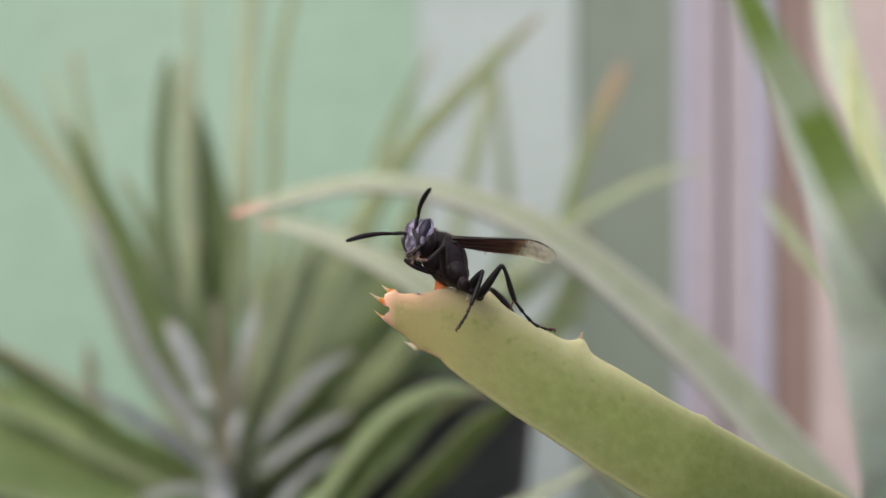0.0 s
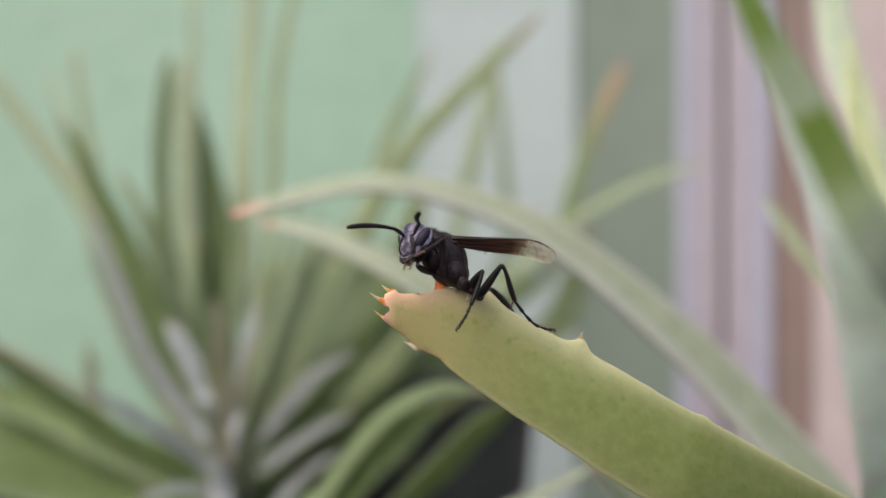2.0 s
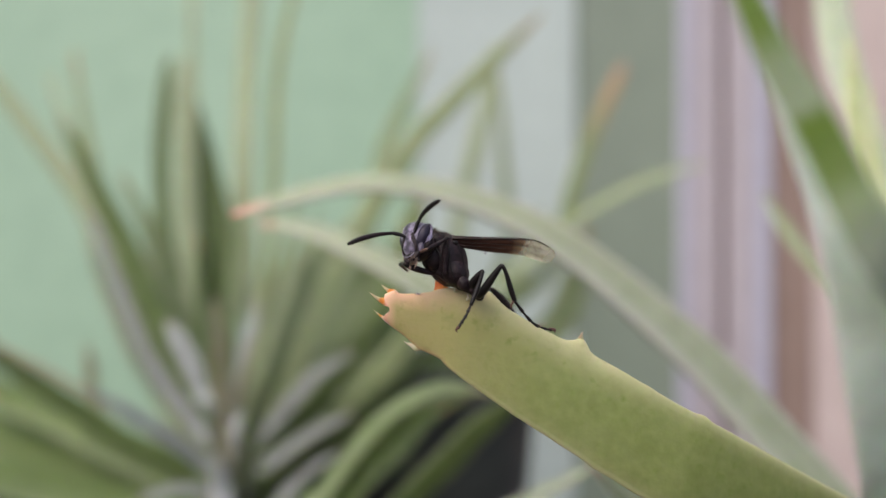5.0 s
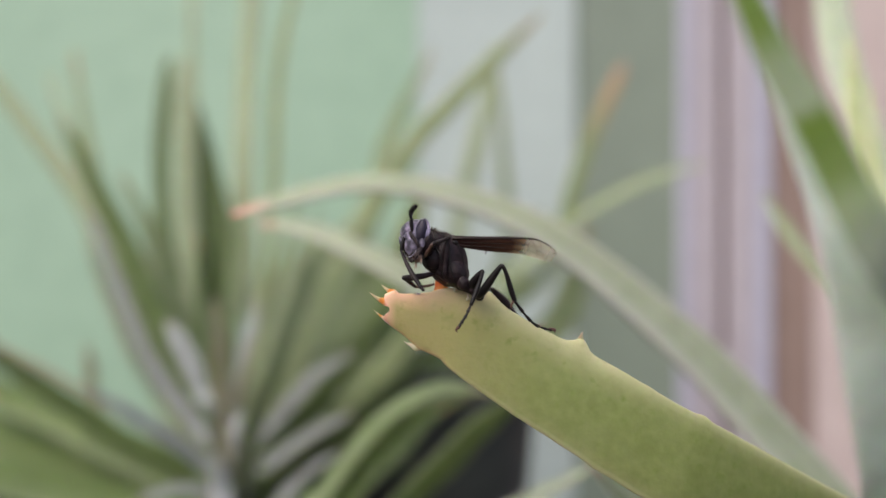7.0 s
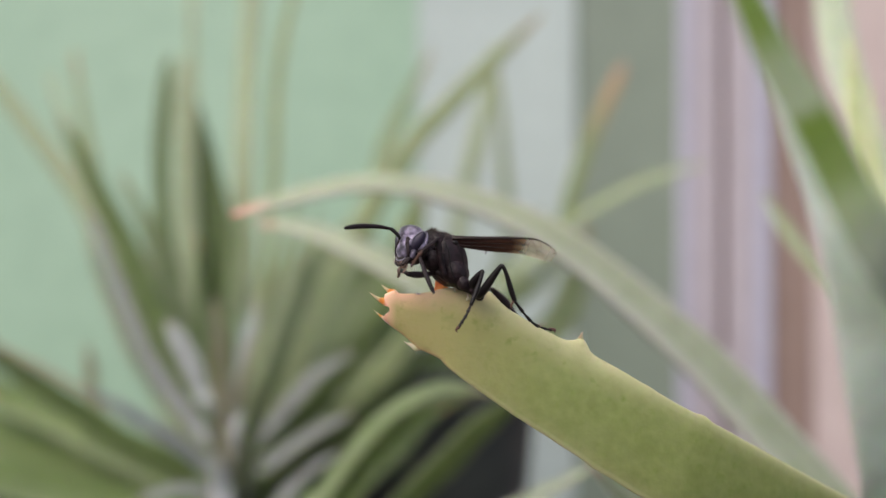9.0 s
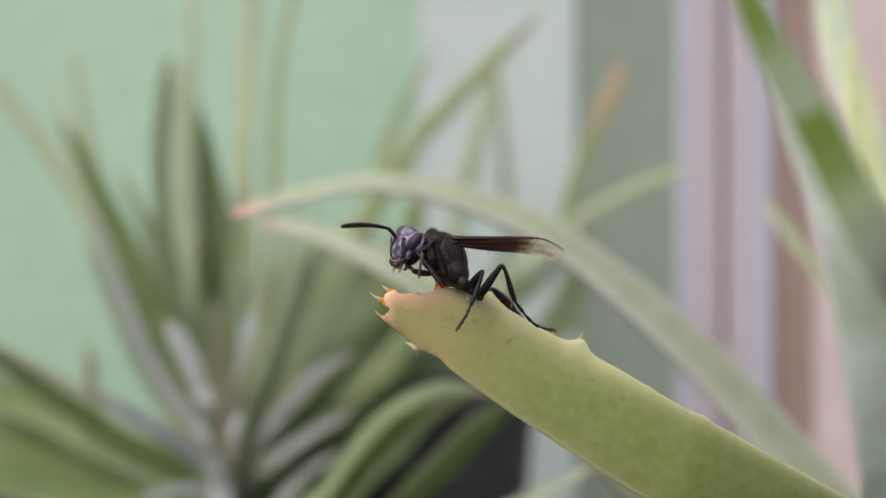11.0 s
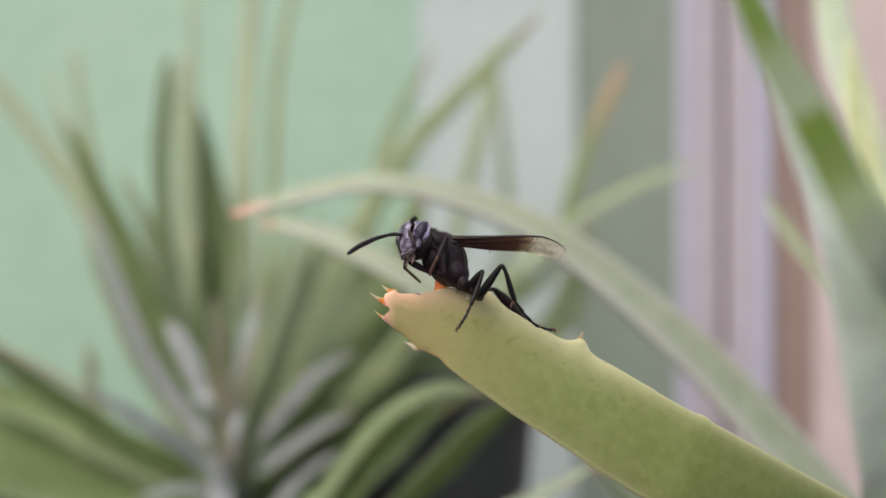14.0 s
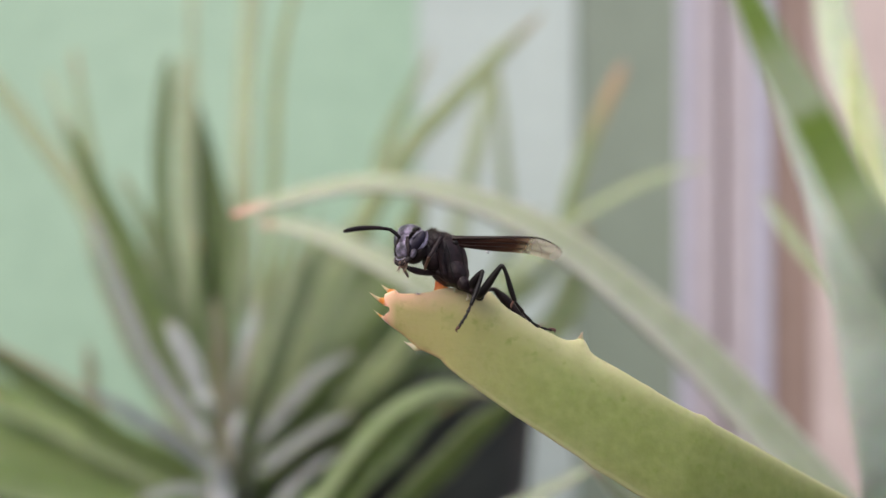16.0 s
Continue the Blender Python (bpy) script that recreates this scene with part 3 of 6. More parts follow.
    ([(-0.0588, 0.3100, 0.1218, 0.0037), (-0.0453, 0.3000, 0.1333, 0.0050), (-0.0335, 0.2900, 0.1415, 0.0048), (-0.0231, 0.2800, 0.1477, 0.0010)], LEAF_SHADE_DEEP, 0.45, DOWN, ""),
    ([(-0.0524, 0.2850, 0.1222, 0.0044), (-0.0446, 0.2817, 0.1295, 0.0050), (-0.0379, 0.2783, 0.1359, 0.0043), (-0.0293, 0.2750, 0.1416, 0.0008)], LEAF_LIT_DIM, 0.45, UP, ""),
    ([(-0.0659, 0.2850, 0.1163, 0.0068), (-0.0650, 0.2775, 0.1305, 0.0066), (-0.0642, 0.2700, 0.1415, 0.0019)], LEAF_LIT_GREY, 0.45, FRONT, ""),
    ([(-0.0680, 0.2900, 0.1243, 0.0045), (-0.0759, 0.2750, 0.1305, 0.0049), (-0.0834, 0.2600, 0.1309, 0.0025)], LEAF_LIT_ASH, 0.45, UP, ""),
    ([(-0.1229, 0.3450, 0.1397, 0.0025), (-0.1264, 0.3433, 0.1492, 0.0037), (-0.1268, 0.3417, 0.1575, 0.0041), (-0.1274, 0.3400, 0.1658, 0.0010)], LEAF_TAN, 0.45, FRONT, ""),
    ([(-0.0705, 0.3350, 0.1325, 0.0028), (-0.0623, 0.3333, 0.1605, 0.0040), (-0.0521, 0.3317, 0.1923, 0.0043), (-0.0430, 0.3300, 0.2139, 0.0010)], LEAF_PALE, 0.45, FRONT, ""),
    ([(-0.0706, 0.3450, 0.1284, 0.0029), (-0.0565, 0.3467, 0.1590, 0.0049), (-0.0402, 0.3483, 0.1919, 0.0050), (-0.0248, 0.3500, 0.2189, 0.0012)], LEAF_SHADE_DEEP, 0.45, FRONT, ""),
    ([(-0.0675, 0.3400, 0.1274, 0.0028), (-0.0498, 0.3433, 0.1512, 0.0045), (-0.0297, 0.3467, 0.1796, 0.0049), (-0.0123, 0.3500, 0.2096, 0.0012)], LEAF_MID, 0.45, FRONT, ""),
    ([(-0.0646, 0.3300, 0.1295, 0.0027), (-0.0422, 0.3317, 0.1509, 0.0051), (-0.0206, 0.3333, 0.1764, 0.0056), (-0.0018, 0.3350, 0.1962, 0.0012)], LEAF_SHADE_DARK, 0.45, DOWN, ""),
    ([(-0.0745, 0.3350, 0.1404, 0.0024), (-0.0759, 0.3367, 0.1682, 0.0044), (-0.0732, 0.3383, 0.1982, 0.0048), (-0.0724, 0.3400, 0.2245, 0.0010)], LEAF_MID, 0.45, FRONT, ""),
    ([(-0.0771, 0.3250, 0.1383, 0.0023), (-0.0814, 0.3267, 0.1594, 0.0043), (-0.0838, 0.3283, 0.1807, 0.0047), (-0.0852, 0.3300, 0.2041, 0.0010)], LEAF_SHADE_DARK, 0.45, RIGHT, ""),
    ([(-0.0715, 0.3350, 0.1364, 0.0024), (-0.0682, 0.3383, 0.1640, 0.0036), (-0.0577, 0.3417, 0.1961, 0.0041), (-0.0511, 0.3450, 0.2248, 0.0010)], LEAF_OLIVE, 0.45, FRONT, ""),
    ([(-0.0566, 0.3350, 0.1245, 0.0032), (-0.0368, 0.3367, 0.1361, 0.0056), (-0.0189, 0.3383, 0.1499, 0.0060), (-0.0028, 0.3400, 0.1658, 0.0016)], LEAF_SHADE_DEEP, 0.45, DOWN, ""),
])

aloe("slender green aloe near the wall with drying leaf tips", (-0.00642, 0.45000, 0.14674), (-0.006, 0.452, 0.12), 0.010, [
    ([(-0.0011, 0.4600, 0.1373, 0.0098), (0.0319, 0.4625, 0.1425, 0.0138), (0.0556, 0.4650, 0.1643, 0.0166), (0.0662, 0.4675, 0.1892, 0.0139), (0.0716, 0.4700, 0.2115, 0.0028)], LEAF_OLIVE, 0.45, FRONT, ""),
    ([(-0.0011, 0.4600, 0.1373, 0.0098), (0.0181, 0.4600, 0.1538, 0.0109), (0.0331, 0.4600, 0.1784, 0.0098), (0.0440, 0.4600, 0.2030, 0.0071), (0.0482, 0.4600, 0.2194, 0.0022)], LEAF_PALE, 0.45, FRONT, ""),
    ([(-0.0011, 0.4500, 0.1655, 0.0054), (0.0258, 0.4511, 0.1721, 0.0064), (0.0460, 0.4522, 0.1841, 0.0070), (0.0542, 0.4533, 0.2003, 0.0070), (0.0595, 0.4544, 0.2192, 0.0070), (0.0645, 0.4556, 0.2355, 0.0070), (0.0709, 0.4567, 0.2532, 0.0071), (0.0773, 0.4578, 0.2683, 0.0071), (0.0835, 0.4589, 0.2808, 0.0055), (0.0876, 0.4600, 0.2900, 0.0014)], LEAF_RUST, 0.45, FRONT, "aloe leaf with a dry orange-brown end"),
    ([(-0.0011, 0.4500, 0.1681, 0.0059), (0.0255, 0.4471, 0.1843, 0.0069), (0.0505, 0.4443, 0.2029, 0.0069), (0.0599, 0.4414, 0.2123, 0.0074), (0.0720, 0.4386, 0.2206, 0.0073), (0.0871, 0.4357, 0.2285, 0.0070), (0.1020, 0.4329, 0.2342, 0.0062), (0.1192, 0.4300, 0.2391, 0.0013)], LEAF_PALE, 0.45, UP, ""),
    ([(-0.0037, 0.4500, 0.1681, 0.0064), (0.0016, 0.4571, 0.1840, 0.0071), (0.0066, 0.4643, 0.2058, 0.0077), (0.0107, 0.4714, 0.2283, 0.0084), (0.0165, 0.4786, 0.2515, 0.0085), (0.0214, 0.4857, 0.2725, 0.0075), (0.0246, 0.4929, 0.2941, 0.0047), (0.0265, 0.5000, 0.3074, 0.0012)], LEAF_PALE, 0.45, FRONT, ""),
    # added leaf in place of the shadow its neighbour casts on the pier
    ([(0.0017, 0.4900, 0.1653, 0.0070), (0.0254, 0.4967, 0.1826, 0.0065), (0.0347, 0.5033, 0.2063, 0.0060), (0.0337, 0.5100, 0.2337, 0.0061), (0.0320, 0.5167, 0.2587, 0.0055), (0.0305, 0.5233, 0.2844, 0.0044), (0.0290, 0.5300, 0.3059, 0.0013)], LEAF_OLIVE, 0.45, DOWN, ""),
])


def flower_pot(x, y, top, r):
    """A tapered nursery pot with a rolled rim, filled with soil; added to stand in for dark shade."""
    pot = tagged(new("flower_pot"), "added black pot standing in for the dark shade by the wall", "flower pot")
    pot.location = (x, y, 0)
    outline = [(r * 0.72, 0.0), (r * 0.95, top * 0.86), (r * 0.96, top * 0.88), (r * 1.06, top * 0.88), (r * 1.07, top), (r * 0.99, top), (r * 0.90, top * 0.80), (r * 0.70, 0.006), (0.0, 0.006)]
    bm = bmesh.new()
    n = 40
    rings = [[bm.verts.new((a * math.cos(2 * math.pi * k / n), a * math.sin(2 * math.pi * k / n), z)) for k in range(n)] for a, z in outline[:-1]]
    for r0, r1 in zip(rings, rings[1:]):
        for k in range(n):
            bm.faces.new((r0[k], r0[(k + 1) % n], r1[(k + 1) % n], r1[k]))
    bm.faces.new(rings[-1])
    bm.faces.new(rings[0][::-1])
    bmesh.ops.recalc_face_normals(bm, faces=bm.faces)
    part("shell", bm, POT, pot, "", False)
    bm = bmesh.new()
    made = bmesh.ops.create_circle(bm, cap_ends=True, segments=n, radius=r * 0.92)["verts"]
    bmesh.ops.subdivide_edges(bm, edges=bm.edges, cuts=2)
    for v in bm.verts:
        v.co.z = top * 0.86 + 0.004 * noise.noise(v.co * 60)
    part("soil", bm, SOIL, pot, "dark potting soil")
    return pot


# pot added to darken the shaded gap behind the young aloe
flower_pot(-0.006, 0.455, 0.148, 0.053)
aloe("bright green young aloe with arching leaves", (-0.03331, 0.25000, 0.10796), (-0.035, 0.255, 0.0), 0.01, [
    ([(-0.0363, 0.2500, 0.1295, 0.0045), (-0.0307, 0.2471, 0.1369, 0.0050), (-0.0250, 0.2443, 0.1452, 0.0052), (-0.0192, 0.2414, 0.1528, 0.0055), (-0.0131, 0.2386, 0.1593, 0.0054), (-0.0062, 0.2357, 0.1637, 0.0050), (0.0015, 0.2329, 0.1661, 0.0042), (0.0131, 0.2300, 0.1650, 0.0011)], LEAF_MID, 0.45, UP, ""),
    ([(-0.0340, 0.2550, 0.1266, 0.0046), (-0.0261, 0.2520, 0.1354, 0.0054), (-0.0191, 0.2490, 0.1454, 0.0056), (-0.0116, 0.2460, 0.1538, 0.0053), (-0.0035, 0.2430, 0.1588, 0.0040), (0.0073, 0.2400, 0.1619, 0.0009)], LEAF_SHADE_DEEP, 0.45, FRONT, ""),
    ([(-0.0274, 0.2500, 0.1273, 0.0036), (-0.0212, 0.2475, 0.1380, 0.0041), (-0.0140, 0.2450, 0.1470, 0.0044), (-0.0071, 0.2425, 0.1537, 0.0038), (0.0020, 0.2400, 0.1605, 0.0010)], LEAF_SHADE_DARK, 0.45, UP, ""),
    ([(-0.0164, 0.2650, 0.1229, 0.0066), (-0.0085, 0.2640, 0.1314, 0.0078), (-0.0006, 0.2630, 0.1396, 0.0082), (0.0072, 0.2620, 0.1476, 0.0076), (0.0134, 0.2610, 0.1533, 0.0064), (0.0229, 0.2600, 0.1615, 0.0015)], LEAF_SHADE_DARK, 0.45, (0.1, -0.95, -0.2), ""),
    ([(-0.0318, 0.2500, 0.1109, 0.0054), (-0.0034, 0.2400, 0.1266, 0.0049), (0.0186, 0.2300, 0.1383, 0.0041), (0.0322, 0.2200, 0.1483, 0.0031), (0.0376, 0.2100, 0.1547, 0.0007)], LEAF_CREAM, 0.45, UP, ""),
])

near_plant = aloe("large pale green aloe whose leaf carries the wasp", (0.11284, 0.17000, 0.10101), (0.115, 0.175, 0.0), 0.014, [
    ([(0.1344, 0.2100, 0.0890, 0.0162), (0.1069, 0.2075, 0.1211, 0.0173), (0.0812, 0.2050, 0.1489, 0.0159), (0.0537, 0.2025, 0.1784, 0.0140), (0.0257, 0.2000, 0.2013, 0.0114), (0.0019, 0.1975, 0.2116, 0.0085), (-0.0167, 0.1950, 0.2138, 0.0063), (-0.0314, 0.1925, 0.2104, 0.0050), (-0.0423, 0.1900, 0.2069, 0.0011)], LEAF_CREAM, 0.5, UP, "long arching pale aloe leaf with a pink tip"),
    ([(0.1269, 0.2100, 0.0802, 0.0125), (0.0660, 0.2150, 0.1285, 0.0102), (0.0283, 0.2200, 0.1661, 0.0099), (-0.0032, 0.2250, 0.1901, 0.0080), (-0.0224, 0.2300, 0.2007, 0.0066), (-0.0355, 0.2350, 0.2055, 0.0053), (-0.0465, 0.2400, 0.2064, 0.0011)], LEAF_CREAM, 0.5, UP, "pale aloe leaf with a pink tip"),
    ([(0.1189, 0.1700, 0.1010, 0.0152), (0.0604, 0.1000, 0.1727, 0.0089), (0.0365, 0.0700, 0.1930, 0.0058), (0.0286, 0.0600, 0.1986, 0.0043), (0.0260, 0.0580, 0.2014, 0.0036), (0.0243, 0.0580, 0.2045, 0.0032), (0.0224, 0.0580, 0.2080, 0.0030), (0.0204, 0.0580, 0.2114, 0.0026), (0.0189, 0.0580, 0.2144, 0.0021), (0.0175, 0.0580, 0.2173, 0.0014), (0.0152, 0.0580, 0.2221, 0.0002)], LEAF_BROAD, 0.3, FRONT, "broad green aloe leaf with pale cross bands"),
    ([(0.1189, 0.1700, 0.1010, 0.0202), (0.0603, 0.1050, 0.1557, 0.0134), (0.0414, 0.0800, 0.1753, 0.0098), (0.0356, 0.0720, 0.1838, 0.0081), (0.0317, 0.0670, 0.1905, 0.0066), (0.0296, 0.0650, 0.1958, 0.0056), (0.0278, 0.0640, 0.2004, 0.0048), (0.0263, 0.0640, 0.2042, 0.0040), (0.0246, 0.0640, 0.2080, 0.0033), (0.0226, 0.0640, 0.2118, 0.0022), (0.0208, 0.0640, 0.2151, 0.0013), (0.0185, 0.0640, 0.2191, 0.0002)], LEAF_BLOOM, 0.3, (-0.35, -0.8, 0.5), "pale bloomy aloe leaf"),
    ([(0.1399, 0.2000, 0.1347, 0.0048), (0.1225, 0.2200, 0.1740, 0.0065), (0.1151, 0.2400, 0.2059, 0.0080), (0.1117, 0.2500, 0.2299, 0.0092), (0.1107, 0.2600, 0.2481, 0.0102), (0.1114, 0.2700, 0.2644, 0.0106), (0.1129, 0.2800, 0.2834, 0.0083), (0.1149, 0.2900, 0.3002, 0.0014)], LEAF_LIME, 0.4, FRONT, ""),
    ([(0.1399, 0.2000, 0.1347, 0.0048), (0.1225, 0.2200, 0.1740, 0.0047), (0.0982, 0.2100, 0.2026, 0.0037), (0.0948, 0.2150, 0.2180, 0.0043), (0.0955, 0.2200, 0.2289, 0.0050), (0.0972, 0.2250, 0.2403, 0.0043), (0.0982, 0.2300, 0.2514, 0.0008)], LEAF_YELLOW, 0.4, FRONT, "yellowing aloe leaf"),
    ([(0.1399, 0.2000, 0.1347, 0.0048), (0.1225, 0.2200, 0.1740, 0.0039), (0.0995, 0.2050, 0.2001, 0.0029), (0.0964, 0.2100, 0.2151, 0.0032), (0.0974, 0.2150, 0.2257, 0.0028), (0.0987, 0.2200, 0.2381, 0.0005)], LEAF_YELLOW, 0.4, FRONT, "yellowing aloe leaf"),
    ([(0.1399, 0.2000, 0.1347, 0.0048), (0.1199, 0.2200, 0.1583, 0.0052), (0.1109, 0.2500, 0.1823, 0.0045), (0.1078, 0.2700, 0.1929, 0.0042), (0.1048, 0.2750, 0.1985, 0.0043), (0.1018, 0.2800, 0.2052, 0.0043), (0.0997, 0.2850, 0.2107, 0.0031), (0.0976, 0.2900, 0.2171, 0.0007)], LEAF_PALE, 0.4, FRONT, ""),
], 0.0)


# the leaf under the wasp
LOBES = ((1, 0.00464, 0.00077, 0.00143), (1, 0.0144, 0.00105, 0.00090), (1, 0.02795, 0.00030, 0.00071), (1, 0.02207, 0.00009, 0.00030), (-1, 0.0157, 0.00015, 0.00071), (-1, -0.0028, 0.00024, 0.00060))


def perch_leaf():
    """A thick leaf whose margins swell under each thorn, with a notch across its blunt end."""
    pts = [(0.1184, 0.1650, 0.1059, 0.0211), (0.0893, 0.1450, 0.1345, 0.0177), (0.0599, 0.1220, 0.1558, 0.0142), (0.0417, 0.1085, 0.1673, 0.0121), (0.0285, 0.1018, 0.1754, 0.0110), (0.0221, 0.1004, 0.1792, 0.0105), (0.0162, 0.1000, 0.1829, 0.0102), (0.0104, 0.1000, 0.1863, 0.0096), (0.0076, 0.1000, 0.1880, 0.0092), (0.0049, 0.1000, 0.1897, 0.0089), (0.0010, 0.1000, 0.1919, 0.0080), (-0.0019, 0.1000, 0.1924, 0.0061), (-0.0043, 0.1000, 0.1932, 0.0042), (-0.0053, 0.1000, 0.1937, 0.0038), (-0.0062, 0.1000, 0.1939, 0.0027)]
    rows = spline(pts, 12)
    bm = bmesh.new()
    uv = bm.loops.layers.uv.new("UVMap")
    n_s = 17
    cols = [-math.cos(math.pi * k / (n_s - 1)) for k in range(n_s)]
    face = Vector((0.1, -1, 0.15))
    rings, coords = [], {}
    for i, r in enumerate(rows):
        u = i / (len(rows) - 1)
        a, b = rows[max(i - 1, 0)][:3], rows[min(i + 1, len(rows) - 1)][:3]
        t = Vector(b - a).normalized()
        w = t.cross(face).normalized()
        k = min(1.0, max(0.0, (u - 0.60) / 0.26))
        w = w.lerp(Vector((0.04, 0.0, 1.0)), k * k * (3 - 2 * k)).normalized()
        n = w.cross(t).normalized()
        half = r[3] / 2
        c = Vector(r[:3])
        ring = []
        for side in (1, -1):
            for s in cols if side > 0 else cols[-2:0:-1]:
                out = s * half * (1 + 0.012 * noise.noise(Vector((u * 40, s, 3))))
                edge = c + w * s * half
                for sign, at, amp, spread in LOBES:
                    if s * sign > 0 and edge.y < 0.103:
                        out += sign * amp * abs(s) ** 3 * math.exp(-((edge.x - at) / spread) ** 2)
                e = max(0.0, 1 - s * s) ** 0.58
                deep = 0.147 * e * max(1.0, 0.0031 / half) if side > 0 else -0.46 * e
                notch = -t * 0.00077 * math.exp(-((s + 0.12) / 0.36) ** 2) * max(0.0, (u - 0.93) / 0.07) ** 2
                v = bm.verts.new(c + w * out + n * half * deep + notch)
                coords[v] = (u, 0.5 + 0.5 * s)
                ring.append(v)
        rings.append(ring)
    m = len(rings[0])
    for r0, r1 in zip(rings, rings[1:]):
        for k in range(m):
            bm.faces.new((r0[k], r0[(k + 1) % m], r1[(k + 1) % m], r1[k]))
    bm.faces.new(rings[0][::-1])
    end = rings[-1]
    for k in range(n_s - 1):
        # the blunt end: front margin joined to back margin
        a, b = end[k], end[k + 1]
        c, d = (end[(m - k) % m] if k else a), (end[m - k - 1] if k < n_s - 2 else b)
        bm.faces.new([v for i, v in enumerate((a, b, d, c)) if v not in (a, b, d, c)[:i]])
    bmesh.ops.recalc_face_normals(bm, faces=bm.faces)
    for f in bm.faces:
        for lo in f.loops:
            lo[uv].uv = coords[lo.vert]
    return part("leaf", bm, LEAF_NEAR, near_plant, "smooth yellow-green aloe leaf with an orange thorny tip")


perch = perch_leaf()


def thorn(base, tip, r, material, label, flat=0.36, shape=(0.6, 1.25, 1.0, 0.62, 0.34, 0.05)):
    """A thorn on a flared foot that grows out of the margin; u runs from its foot to its point."""
    b, p = Vector(base), Vector(tip)
    bend = Vector((0, 0, -(p - b).length * 0.05))
    pts = [(*(b.lerp(p, k) + bend * 4 * k * (1 - k)), r * w) for k, w in zip((-0.7, -0.3, 0.0, 0.3, 0.65, 1.0), shape)]
    bm = tube(bmesh.new(), pts, 12, 5, flat)
    uv = bm.loops.layers.uv.new("UVMap")
    d = (p - b).normalized()
    length = (p - b).length
    for f in bm.faces:
        for lo in f.loops:
            lo[uv].uv = ((lo.vert.co - b).dot(d) / length * 0.6 + 0.4, 0.5)
    return part("thorn", bm, material, near_plant, label)


TOOTH = (0.9, 1.15, 1.0, 0.50, 0.22, 0.04)
thorn((-0.00626, 0.10020, 0.19452), (-0.00772, 0.09980, 0.19543), 0.00036, THORN, "orange thorn with a cream point")
thorn((-0.00549, 0.10030, 0.19547), (-0.00648, 0.10000, 0.19625), 0.00034, THORN, "orange thorn with a cream point")
thorn((-0.00585, 0.10020, 0.19255), (-0.00728, 0.09980, 0.19358), 0.00036, THORN_LOW, "cream thorn with an orange ring", 0.36, TOOTH)
thorn((-0.00305, 0.10000, 0.18980), (-0.00414, 0.09990, 0.19030), 0.00042, THORN_PALE, "cream thorn", 0.36, TOOTH)
thorn((-0.00018, 0.10080, 0.19562), (-0.00024, 0.10060, 0.19737), 0.00072, THORN_RED, "blunt orange thorn", 0.4, (0.8, 1.2, 1.12, 0.95, 0.8, 0.5))
thorn((0.01450, 0.10175, 0.18975), (0.01482, 0.10100, 0.19118), 0.00115, THORN_TOOTH, "cream thorn on a broad green foot", 0.22, TOOTH)
thorn((0.00262, 0.09975, 0.19478), (0.00256, 0.09960, 0.19530), 0.00020, THORN_PALE, "", 0.4)
thorn((0.00131, 0.09980, 0.19573), (0.00113, 0.09960, 0.19621), 0.00018, THORN_PALE, "", 0.4)
part("leaf", leaf_mesh([(0.1128, 0.1700, 0.0990, 0.0120), (0.0981, 0.1800, 0.1145, 0.0128), (0.0689, 0.1740, 0.1339, 0.0093), (0.0516, 0.1680, 0.1426, 0.0084), (0.0391, 0.1620, 0.1523, 0.0073), (0.0301, 0.1560, 0.1596, 0.0050), (0.0227, 0.1500, 0.1669, 0.0005)], 0.4, FRONT, 8, 0.05, 0, 5), LEAF_CREAM, near_plant, "pale aloe leaf below the wasp's leaf")
part("leaf", leaf_mesh([(0.1128, 0.1700, 0.0990, 0.0120), (0.0568, 0.1550, 0.1402, 0.0074), (0.0396, 0.1400, 0.1560, 0.0055), (0.0298, 0.1300, 0.1647, 0.0036), (0.0246, 0.1270, 0.1683, 0.0023), (0.0208, 0.1250, 0.1709, 0.0010), (0.0184, 0.1240, 0.1723, 0.0002)], 0.4, FRONT, 8, 0.05, 0, 6), LEAF_LIME, near_plant, "pale yellow-green aloe leaf below the wasp's leaf")

bm = ball(bmesh.new(), (-0.00255, 0.09990, 0.19531), (0.00016, 0.00012, 0.00008), (0, 10, 0), 12, 0.5)
ball(bm, (-0.00285, 0.09990, 0.19525), (0.00009, 0.00008, 0.00005), (0, 0, 0), 10, 0.5)
tagged(part("dirt_speck", bm, FACE), "tiny dark crumb of dirt on the leaf edge", "dirt")

# ---- the wasp ----
ROOT = Vector((0.00066, 0.10050, 0.19857))
MM = 0.001


def rel(*pts):
    """Places in the world as places in the wasp's own space; a fourth value is a radius."""
    return [(*(Vector(p[:3]) - ROOT), *p[3:]) for p in pts]


def at_mm(*pts):
    return [tuple(v * MM for v in p) for p in pts]


wasp = tagged(new("wasp"), "slender black wasp grooming itself on an aloe leaf", "wasp")
wasp.location = ROOT

# wing membrane: dark amber along the leading edge and base, clear towards the tip; x runs from the hinge to the tip
WING, wnod, wlnk, wbsdf = mat("wing_membrane")
wuv = wnod.new("ShaderNodeTexCoord")
wsep = wnod.new("ShaderNodeSeparateXYZ")
wlnk.new(wuv.outputs["UV"], wsep.inputs[0])
wno = tex(wnod, wlnk, "ShaderNodeTexNoise", 900, 4)
along = wnod.new("ShaderNodeMath")
along.operation = "MULTIPLY_ADD"
along.inputs[1].default_value, along.inputs[2].default_value = 0.10, 0.0
wlnk.new(wno.outputs["Fac"], along.inputs[0])
added = wnod.new("ShaderNodeMath")
wlnk.new(along.outputs[0], added.inputs[0])
